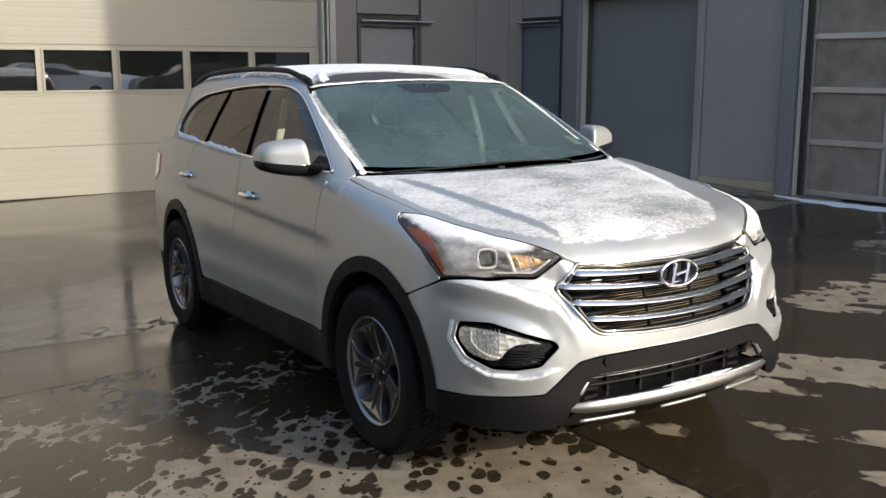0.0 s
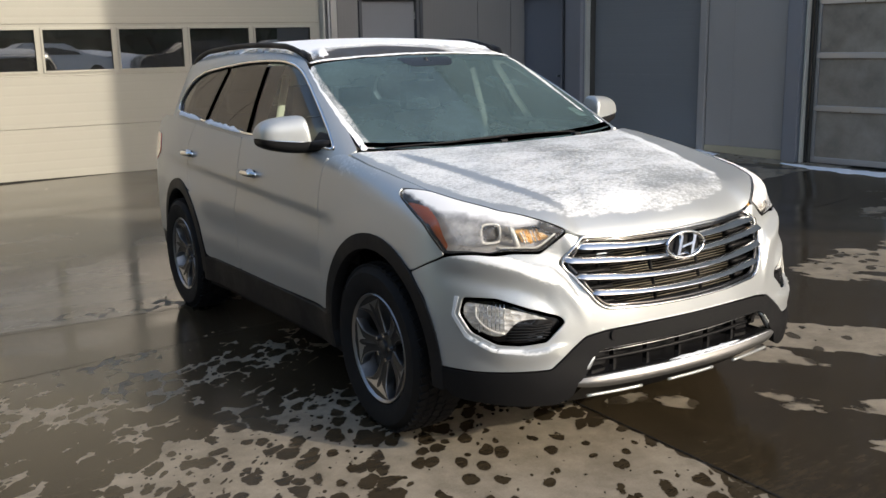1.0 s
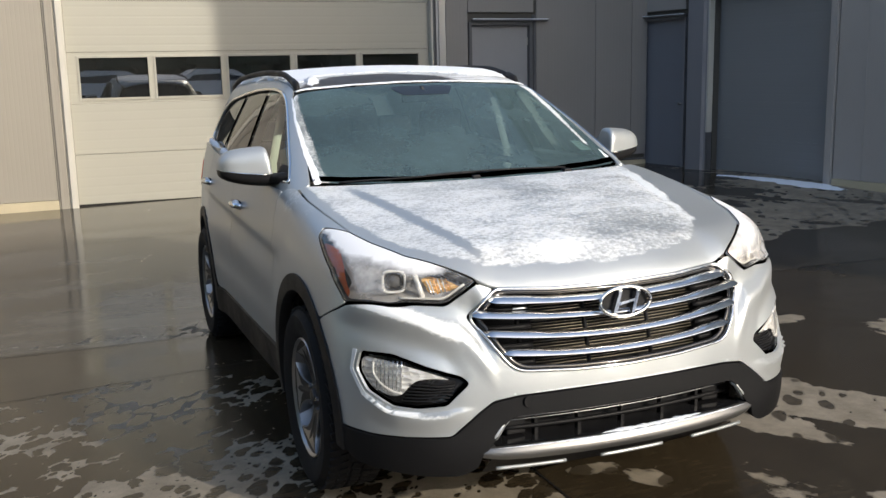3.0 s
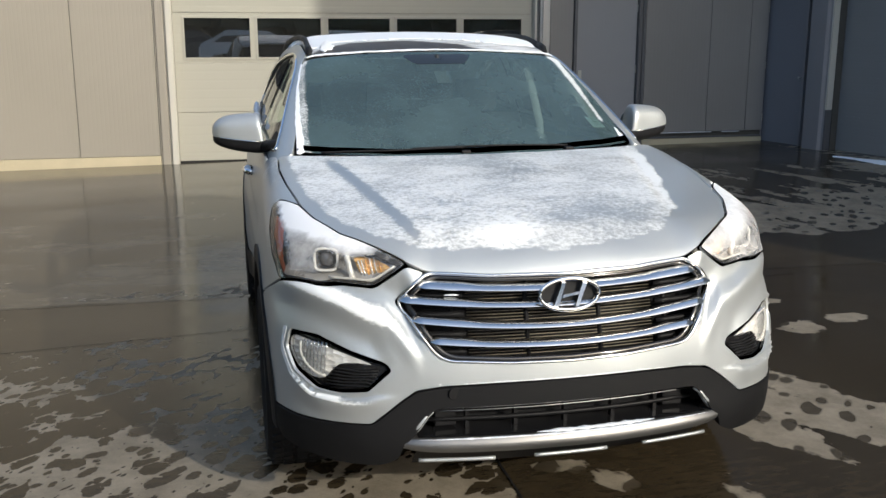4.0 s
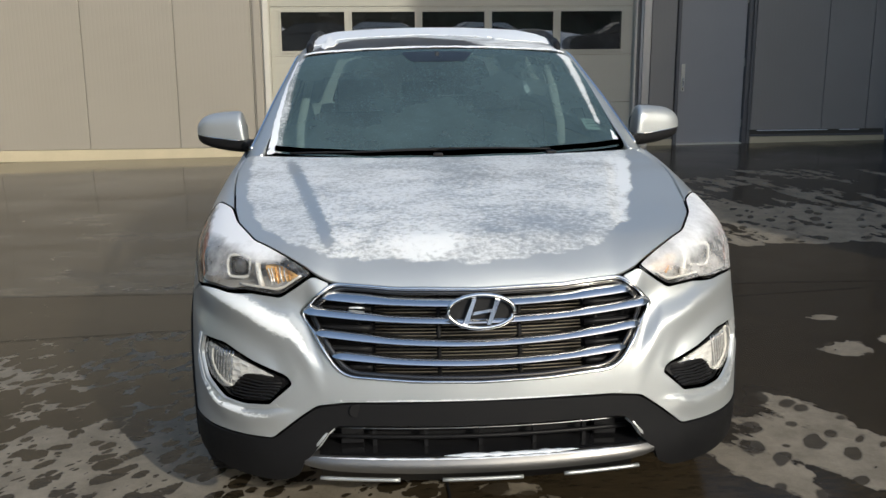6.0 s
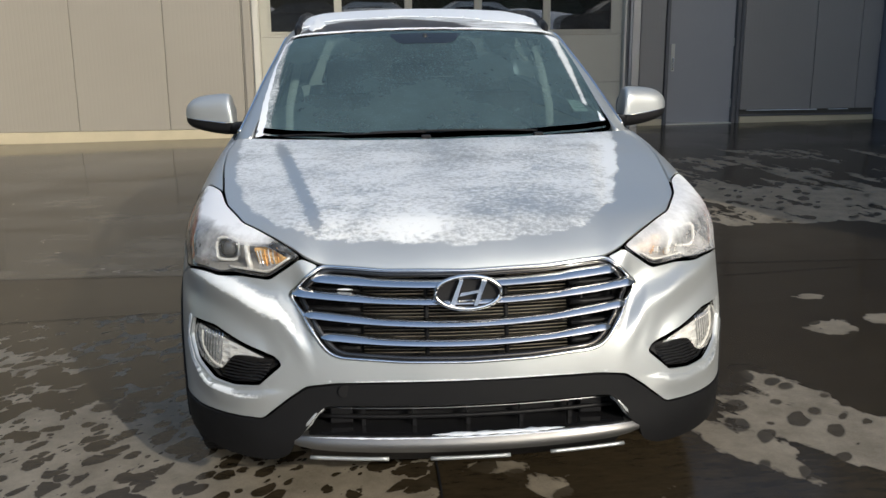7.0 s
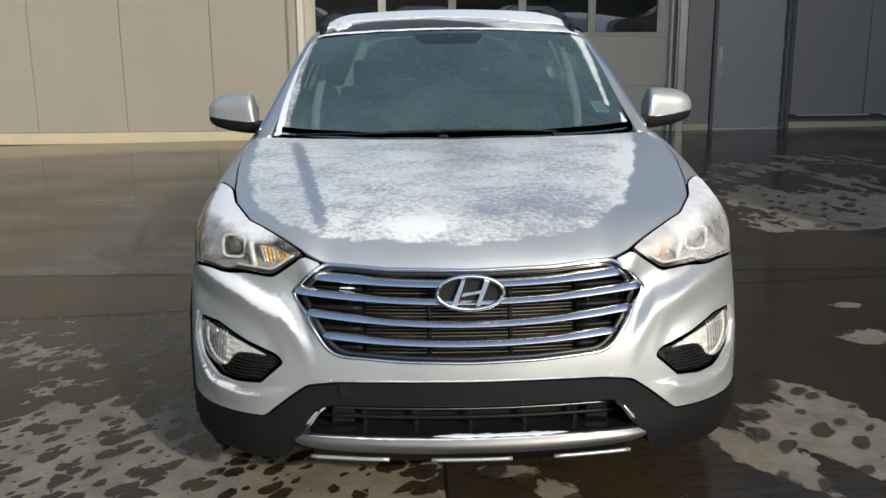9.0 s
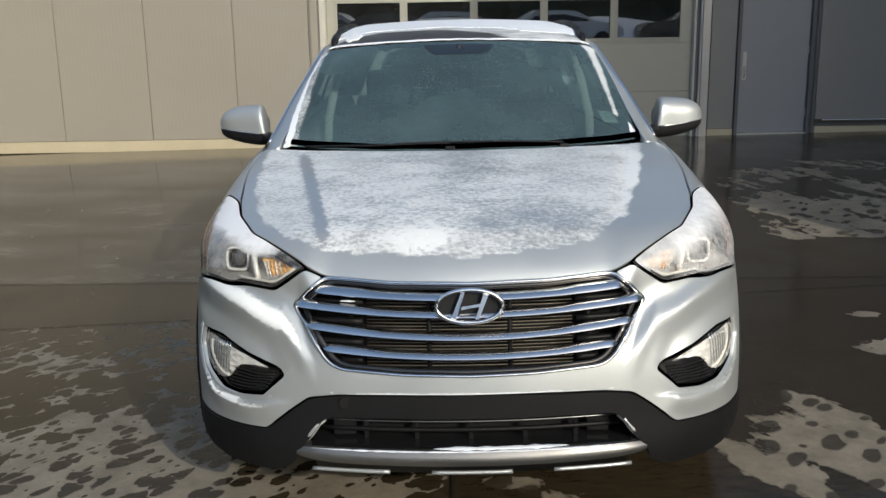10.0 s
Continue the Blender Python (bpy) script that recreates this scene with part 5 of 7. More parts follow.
def build_lower_bumper():
    low = [(x, y, z - 0.004) for x, y, z in LOW_EDGE]
    outline = mirrored([(0, -0.84, 0.545)] + low[::-1][1:] + [(0.92, -0.44, 0.41), (0.915, -0.435, 0.345), (0.87, -0.47, 0.302), (0.78, -0.62, 0.290), (0.60, -0.73, 0.288), (0.555, -0.76, 0.31), (0.545, -0.76, 0.335), (0.542, -0.78, 0.352), (0.515, -0.79, 0.376), (0.452, -0.80, 0.462), (0.43, -0.81, 0.470), (0, -0.85, 0.472)])
    panel("lower_bumper", outline, "nose", body_f, GREY_PLASTIC, CAR, "dark grey plastic lower bumper", space=0.022, off=0.004, thick=0.025, round_=0.025)
    bm = bmesh.new()
    at = Matrix.Translation((-0.385, float(front_y(np.array(0.385), np.array(0.52))) - 0.004, 0.520)) @ Matrix.Rotation(radians(9), 4, "Z") @ Matrix.Rotation(radians(90), 4, "X")
    bmesh.ops.create_cone(bm, cap_ends=True, segments=24, radius1=0.021, radius2=0.020, depth=0.006, matrix=at)
    part("tow_cover", bm, GREY_PLASTIC, CAR, "round tow eye cover", True)
    # silver skid bar, bright slits below it
    def at(u, v, o):
        x = 0.55 * u
        z = 0.326 + 0.046 * v * (1 - 0.35 * abs(u) ** 10) + 0.004 * u * u + 0.010 * abs(u) ** 10
        return (x, float(front_y(np.array(x), np.array(0.35))) - 0.012 - 0.010 * math.sin(math.pi * v) + 0.018 * abs(u) ** 12 + o, z)
    bm = bmesh.new()
    n, rows = 40, 6
    outer = [[bm.verts.new(at(-1 + 2 * i / n, j / rows, 0)) for i in range(n + 1)] for j in range(rows + 1)]
    inner = [[bm.verts.new(at(-1 + 2 * i / n, j, 0.05)) for i in range(n + 1)] for j in (0, 1)]
    for a, b in list(zip(outer, outer[1:])) + [(inner[0], outer[0]), (outer[-1], inner[1])]:
        for i in range(n):
            bm.faces.new((a[i], a[i + 1], b[i + 1], b[i]))
    part("skid_plate", bm, SATIN, CAR, "satin silver skid bar", True)
    for a, b in ((-0.50, -0.255), (-0.125, 0.125), (0.255, 0.50)):
        pts = [(x, float(front_y(np.array(x), np.array(0.30))) + 0.004, 0.295) for x in np.linspace(a, b, 12)]
        sweep("skid_strip", pts, 0.0065, PAINT, CAR, 6, label="bright strip under the skid bar")
    verts, faces = grid_sheet(lambda u, v: (0.50 * u, float(front_y(np.array(0.50 * u), np.array(0.30))) + 0.03 + 0.10 * (1 - v), 0.235 + 0.088 * v), 24, 3)
    finish("under_panel", verts, faces, BLACK, CAR)
    # lower grille: shelf, vents, beams
    verts, faces = grid_sheet(lambda u, v: (0.50 * u, float(front_y(np.array(0.5 * u), np.array(0.4))) + 0.005 + 0.13 * v, 0.374 + 0.006 * v), 24, 3)
    finish("grille_shelf", verts, faces, GLOSS_BLACK, CAR)
    verts, faces = grid_sheet(lambda u, v: (0.56 * u, float(front_y(np.array(0.56 * u), np.array(0.4))) + 0.14, 0.36 + 0.15 * v), 24, 3)
    finish("lower_grille_back", verts, faces, SHADE, CAR)
    for z, r in ((0.410, 0.008), (0.440, 0.002), (0.449, 0.002), (0.458, 0.002)):
        sweep("lower_slat", [(x, float(front_y(np.array(x), np.array(0.4))) + (0.075 if r > 0.004 else 0.068), z) for x in np.linspace(-0.47, 0.47, 15)], r, DEEP if r > 0.004 else ALLOY, CAR, 6)
    for x in (-0.33, -0.17, 0.0, 0.17, 0.33):
        box("lower_post", x - 0.006, x + 0.006, float(front_y(np.array(x), np.array(0.4))) + 0.075, float(front_y(np.array(x), np.array(0.4))) + 0.10, 0.378, 0.487, DEEP, CAR)
    for s in (1, -1):
        # Silver bead added in place of sunlight on the bumper's inner corner.
        pts = [(s * x, float(front_y(np.array(x), np.array(z))) + o, z) for x, z, o in ((0.522, 0.384, 0.012), (0.500, 0.412, 0.006), (0.474, 0.446, 0.004), (0.452, 0.458, 0.010))]
        sweep("lit_corner", pts, 0.0105, PAINT, CAR, 6, label="silver bead standing in for the sunlit inner corner of the bumper", taper=[0.9, 1.2, 0.9, 0.5])
        box("air_guide", s * 0.40 - 0.035, s * 0.40 + 0.035, -0.745, -0.70, 0.385, 0.475, DEEP, CAR, 0.004)


def arch_points(ay, r0, a0, a1, n=10, x=0.94):
    return [(x, ay + r0 * math.cos(radians(w)), WHEEL_Z + r0 * math.sin(radians(w))) for w in np.linspace(a0, a1, n)]


def veil(ob, amount):
    """How much blown snow lies where on a panel."""
    co = np.zeros(len(ob.data.vertices) * 3)
    ob.data.vertices.foreach_get("co", co)
    a = ob.data.attributes.new("snow", "FLOAT", "POINT")
    a.data.foreach_set("value", np.asarray(amount(co.reshape(-1, 3)), dtype=np.float32))


def build_sides():
    # hood with its snow
    outline = mirrored(HOOD_LINE)
    hood = panel("hood", outline, "hood", body_f, HOOD, CAR, "silver hood under a thin wind-blown layer of snow", space=0.022, thick=0.02, round_=0.02, gap=0.0026)[0]
    co = np.zeros(len(hood.data.vertices) * 3)
    hood.data.vertices.foreach_get("co", co)
    co = co.reshape(-1, 3)
    ax, y = np.abs(co[:, 0]), co[:, 1]
    x = co[:, 0]
    line = 0.478 + 0.205 * (y + 0.5)
    west = np.interp(y, (-0.70, -0.69, -0.667, -0.645, -0.58, -0.37, -0.05, 0.30), (0.0, 0.14, 0.315, 0.477, 0.615, 0.735, 0.80, 0.825))
    east = np.interp(y, (-0.70, -0.69, -0.659, -0.623, -0.477, -0.166, 0.10, 0.40), (0.0, 0.125, 0.304, 0.433, 0.535, 0.632, 0.705, 0.76))
    inside = np.where(x < 0, west, east) - ax
    cover = 0.55 * step(inside + 0.006 * np.sin(37 * y) + 0.004 * np.sin(71 * x), -0.004, 0.030)
    along = step(y, -0.66, -0.56) * (1 - step(y, 0.22, 0.36))
    cover = cover - 0.30 * bump(x, -line - 0.011, 0.014) * along - 0.42 * bump(x, -line + 0.004, 0.008) * along
    cover = cover + 0.20 * bump(x, line + 0.060, 0.030) * step(y, -0.62, -0.45) * (1 - step(y, 0.1, 0.4))
    cover = cover + 0.11 * np.exp(-(((x + 0.16) / 0.15) ** 2 + ((y + 0.615) / 0.055) ** 2) ** 2)
    cover = cover - 0.12 * np.exp(-(((x - 0.20) / 0.22) ** 2 + ((y + 0.52) / 0.16) ** 2) ** 2) - 0.10 * bump(x, 0.02, 0.12) * bump(y, 0.05, 0.25)
    a = hood.data.attributes.new("snow", "FLOAT", "POINT")
    a.data.foreach_set("value", cover.astype(np.float32))
    # fenders
    fender = [(0.804, -0.222, 1.056), (0.816, -0.12, 1.070), (0.836, 0.03, 1.10), (0.852, 0.24, 1.137), (0.842, 0.46, 1.16), (0.86, 0.525, 1.152), (0.890, 0.578, 1.12), (0.910, 0.602, 1.04), (0.92, 0.610, 0.95), (0.94, 0.614, 0.62), (0.93, 0.570, 0.43)]
    fender += arch_points(AXLE_Y[0], 0.495, 10, 122, 12)[1:]
    fender += [(0.92, -0.270, 0.759), (0.905, -0.39, 0.815), (0.897, -0.442, 0.843), (0.919, -0.328, 0.951), (0.898, -0.106, 1.043), (0.868, -0.085, 1.063)]
    for ob in panel("fender", fender, "shoulder", body_f, HOOD, CAR, "silver front fender with a little blown snow", both=True, space=0.026, round_=0.015):
        veil(ob, lambda p: 0.36 * step(p[:, 2], 1.03, 1.09) * step(p[:, 1], -0.05, 0.15))
    # doors, quarter panels
    front_door = [(0.92, 0.612, 0.95), (0.910, 0.604, 1.04), (0.893, 0.582, 1.12), (0.885, 0.57, 1.15), (0.90, 1.2, 1.175), (0.90, 1.668, 1.19), (0.93, 1.690, 0.95), (0.93, 1.745, 0.70), (0.93, 1.75, 0.425), (0.93, 1.2, 0.425), (0.93, 0.572, 0.432), (0.94, 0.616, 0.62)]
    panel("front_door", front_door, "side", body_f, PAINT, CAR, "silver front door", both=True, space=0.019, round_=0.02)
    rear_door = [(0.90, 1.672, 1.19), (0.90, 2.1, 1.215), (0.90, 2.52, 1.24), (0.92, 2.62, 1.10), (0.93, 2.60, 0.92), (0.93, 2.47, 0.80)] + arch_points(2.8, 0.505, 118, 172, 7)[0:] + [(0.93, 2.25, 0.425), (0.93, 1.754, 0.425), (0.93, 1.749, 0.70), (0.93, 1.694, 0.95)]
    panel("rear_door", rear_door, "side", body_f, PAINT, CAR, "silver rear door", both=True, space=0.021, round_=0.02)
    quarter = [(0.90, 2.524, 1.24), (0.87, 3.0, 1.265), (0.83, 3.45, 1.268), (0.80, 3.64, 1.21), (0.775, 3.78, 1.09), (0.76, 3.86, 0.95), (0.77, 3.88, 0.60), (0.78, 3.80, 0.42), (0.92, 3.32, 0.42)] + arch_points(2.8, 0.505, 8, 115, 12) + [(0.93, 2.475, 0.80), (0.93, 2.604, 0.92), (0.92, 2.624, 1.10)]
    panel("quarter_panel", quarter, "side", body_f, PAINT, CAR, "silver rear quarter panel", both=True, space=0.03, round_=0.015)
    # black arch mouldings and sills
    for ay, a0, a1 in ((AXLE_Y[0], -2, 186), (2.8, -6, 186)):
        v, f, n = skin(arch_points(ay, 0.499, a0, a1, 30) + arch_points(ay, 0.435, a1, a0, 30), "side", body_f, off=0.007, thick=0.05, space=0.03, round_=0.0, gap=0.0)
        for s in (1, -1):
            side = np.array((s, 1, 1))
            finish("arch_moulding", v * side, f if s > 0 else [t[::-1] for t in f], BLACK, CAR, "black plastic wheel arch moulding", n * side)
        for s in (1, -1):
            build_wheel_well(ay, s)
    sill = [(0.93, 0.50, 0.42), (0.93, 2.33, 0.42), (0.90, 2.36, 0.27), (0.90, 0.46, 0.27)]
    panel("sill", sill, "side", body_f, BLACK, CAR, "black plastic sill", both=True, off=0.006, thick=0.06, space=0.03, round_=0.02)
    low_rear = [(0.90, 3.31, 0.415), (0.86, 3.58, 0.415), (0.84, 3.54, 0.32), (0.88, 3.30, 0.29)]
    panel("rear_valance", low_rear, "side", body_f, BLACK, CAR, "", both=True, off=0.004, thick=0.04, space=0.04)
    # tail: one sheet with lamps
    tail = mirrored([(0, 4, 1.20), (0.56, 3.92, 1.20), (0.70, 3.86, 1.07), (0.76, 3.88, 0.6), (0.74, 3.88, 0.40), (0.5, 3.9, 0.36), (0, 4, 0.36)])
    v, f, n = skin(tail, "back", body_f, space=0.06, round_=0.04)
    v[:, 1] = 3.80 + 0.45 * (v[:, 1] - 3.84)
    v[:, 0] *= 0.96
    finish("tailgate", v, f, PAINT, CAR, "silver tailgate and rear bumper", n)
    lamp = [(0.85, 3.46, 1.00), (0.84, 3.50, 1.13), (0.78, 3.74, 1.14), (0.77, 3.78, 1.00), (0.80, 3.66, 0.92)]
    panel("tail_lamp", lamp, "side", body_f, RED, CAR, "red tail lamp", both=True, off=0.006, space=0.03, round_=0.03)
    # door handles
    for y, z in ((1.475, 1.005), (2.575, 1.045)):
        for s in (1, -1):
            w = float(half_width(np.array(y), np.array(z))) * s
            pts = [(w + s * o, y + dy, z + 0.02 * dy) for dy, o in ((-0.105, -0.005), (-0.09, 0.022), (-0.03, 0.034), (0.04, 0.034), (0.09, 0.022), (0.105, -0.005))]
            h = sweep("door_handle", pts, 0.015, CHROME, CAR, 8, label="chrome door handle with snow on it", flat=1.1, taper=[0.6, 1, 1, 1, 1, 0.6])
            sweep("cup", [(w - s * 0.003, y - 0.06, z - 0.004), (w - s * 0.001, y, z - 0.004), (w - s * 0.003, y + 0.06, z - 0.004)], 0.024, BLACK, h, 10, flat=0.9)


def build_wheel_well(ay, s):
    bm = bmesh.new()
    n = 24
    a, b = [], []
    for i in range(n + 1):
        w = radians(-15 + 210 * i / n)
        a.append(bm.verts.new((0.90 * s, ay + 0.455 * math.cos(w), WHEEL_Z + 0.455 * math.sin(w))))
        b.append(bm.verts.new((0.52 * s, ay + 0.455 * math.cos(w), WHEEL_Z + 0.455 * math.sin(w))))
    for i in range(n):
        bm.faces.new((a[i], a[i + 1], b[i + 1], b[i]))
    bm.faces.new(b)
    part("wheel_well", bm, SHADE, CAR)


def build_wheels():
    """One wheel with tyre, rim, spokes, hub, nuts and disc; copied to the other corners."""
    def one(x, ay, s):
        wheel = new("wheel")
        wheel.parent = CAR
        wheel.matrix_basis = Matrix.Translation((x * s, ay, WHEEL_Z - 0.004)) @ (Matrix.Rotation(math.pi, 4, "Z") if s < 0 else Matrix.Identity(4)) @ Matrix.Rotation(radians(23), 4, "X")
        return wheel
    w = one(0.834, AXLE_Y[0] + 0.018, -1)
    R = WHEEL_R
    bm = bmesh.new()
    revolve(bm, [(0.234, 0.085), (0.246, 0.106), (0.29, 0.122), (0.33, 0.122), (R - 0.018, 0.108), (R - 0.006, 0.092), (R - 0.001, 0.06), (R, 0.0), (R - 0.001, -0.06), (R - 0.006, -0.092), (R - 0.018, -0.108), (0.33, -0.122), (0.28, -0.12), (0.246, -0.09)], 72)
    tyre = part("tyre", bm, RUBBER, w, "black winter-worn tyre", True)
    bm = bmesh.new()
    for k in range(60):
        for j, o in enumerate((-0.085, -0.045, 0.0, 0.045, 0.085)):
            a = 2 * math.pi * (k + 0.5 * (j % 2)) / 60
            m = Matrix.Rotation(a, 4, "X") @ Matrix.Translation((o, 0, R + (0.0005 if abs(o) < 0.08 else -0.005))) @ Matrix.Rotation(radians(18 * (1 if o > 0 else -1)), 4, "Z") @ Matrix.Diagonal((0.034, 0.028, 0.012, 1))
            bmesh.ops.create_cube(bm, size=1, matrix=m)
    ob = part("tread", bm, RUBBER, tyre)
    ob["kind"] = "stuff"
    bm = bmesh.new()
    revolve(bm, [(0.238, 0.095), (0.240, 0.103), (0.236, 0.108), (0.231, 0.104), (0.226, 0.096)], 72)
    rim = part("rim", bm, ALLOY, w, "machined rim edge", True)
    bm = bmesh.new()
    revolve(bm, [(0.226, 0.0955), (0.219, 0.06), (0.209, 0.0), (0.206, -0.08)], 72)
    part("rim_barrel", bm, ALLOY, rim, "", True)
    for k in range(5):
        build_spoke(w, 72 * k)
    bm = bmesh.new()
    revolve(bm, [(0.0, 0.082), (0.030, 0.081), (0.033, 0.076), (0.034, 0.07), (0.062, 0.066), (0.075, 0.055), (0.078, 0.02)], 36)
    hub = part("hub", bm, ALLOY_MID, w, "dark alloy hub with a black centre cap", True)
    bm = bmesh.new()
    revolve(bm, [(0.0, 0.086), (0.022, 0.0855), (0.028, 0.083), (0.029, 0.079)], 28)
    part("centre_cap", bm, ALLOY_DARK, hub, "", True)
    for k in range(5):
        bm = bmesh.new()
        a = radians(72 * k + 36)
        bmesh.ops.create_cone(bm, cap_ends=True, segments=6, radius1=0.011, radius2=0.009, depth=0.028, matrix=Matrix.Translation((0.068, 0.057 * math.sin(a), 0.057 * math.cos(a))) @ Matrix.Rotation(radians(90), 4, "Y"))
        part("wheel_nut", bm, CHROME, hub)
    bm = bmesh.new()
    revolve(bm, [(0.07, 0.008), (0.155, 0.008), (0.157, 0.0), (0.16, -0.02), (0.07, -0.02)], 40)
    part("brake_disc", bm, STEEL, w, "", True)
    box("brake_caliper", -0.03, 0.035, -0.19, -0.12, -0.06, 0.07, ALLOY_DARK, w, 0.012)
    bm = bmesh.new()
    revolve(bm, [(0.0, -0.06), (0.225, -0.06)], 30)
    part("wheel_back", bm, SHADE, w)
    for x, ay, s, turn in ((0.834, AXLE_Y[0] + 0.018, 1, 40), (0.828, 2.80, -1, 5), (0.828, 2.80, 1, 62)):
        copy_thing(w, Matrix.Translation((x * s, ay, WHEEL_Z - 0.004)) @ (Matrix.Rotation(math.pi, 4, "Z") if s < 0 else Matrix.Identity(4)) @ Matrix.Rotation(radians(turn), 4, "X"))


def build_spoke(w, turn):
    """A broad dark spoke that flares to the rim, hollowed along its middle, with thin machined edges."""
    rs = np.array((0.050, 0.070, 0.095, 0.125, 0.155, 0.180, 0.200, 0.215, 0.227))
    wide = np.interp(rs, (0.050, 0.075, 0.110, 0.150, 0.185, 0.205, 0.227), (33.0, 25.0, 18.5, 17.5, 19.5, 24.0, 29.5))
    face = 0.064 + 0.032 * ((rs - 0.05) / 0.177) ** 1.5

    def sheet(name, marks, mat):
        """Marks across the spoke: share of its half width, depth from the face, inset in metres."""
        verts, faces = [], []
        for r, h, f in zip(rs, wide, face):
            for k, o, inset in marks:
                a = radians(turn + k * h) - math.copysign(inset / r, k) * (1 if k else 0)
                dip = 1 if 0.075 < r < 0.21 else 0.3
                verts.append((f + o * dip if abs(k) < 0.5 else f + o, r * math.sin(a), r * math.cos(a)))
        m = len(marks)
        for i in range(len(rs) - 1):
            for k in range(m - 1):
                faces.append((i * m + k, i * m + k + 1, (i + 1) * m + k + 1, (i + 1) * m + k))
        ob = finish(name, verts, faces, mat, w)
        ob.data.set_sharp_from_angle(angle=radians(25))
    sheet("spoke", [(-1, -0.045, -0.003), (-1, -0.003, 0), (-1, 0, 0.0014), (-1, 0, 0.0042), (1, 0, 0.0042), (1, 0, 0.0014), (1, -0.003, 0), (1, -0.045, -0.003)], ALLOY)
    sheet("spoke_face", [(-1, 0.0008, 0.0036), (-0.62, 0.0018, 0), (-0.28, 0.0014, 0), (0, 0.006, 0), (0.28, 0.0014, 0), (0.62, 0.0018, 0), (1, 0.0008, 0.0036)], ALLOY_MID)


# ---- cabin ----
DLO = [(0.842, 0.575, 1.172), (0.805, 0.70, 1.253), (0.764, 0.88, 1.358), (0.717, 1.08, 1.463), (0.688, 1.22, 1.531), (0.676, 1.35, 1.570), (0.670, 1.534, 1.590), (0.670, 1.776, 1.595), (0.676, 2.07, 1.590), (0.683, 2.40, 1.572), (0.690, 2.76, 1.545), (0.704, 2.91, 1.510), (0.726, 3.04, 1.448), (0.757, 3.14, 1.360), (0.790, 3.12, 1.292), (0.837, 2.45, 1.246), (0.858, 1.65, 1.203)]
SHIELD_LINE = [(0, 0.315, 1.165), (0.35, 0.345, 1.165), (0.62, 0.42, 1.168), (0.748, 0.475, 1.172), (0.725, 0.75, 1.30), (0.696, 1.00, 1.437), (0.672, 1.20, 1.575), (0.40, 1.195, 1.602), (0, 1.18, 1.615)]


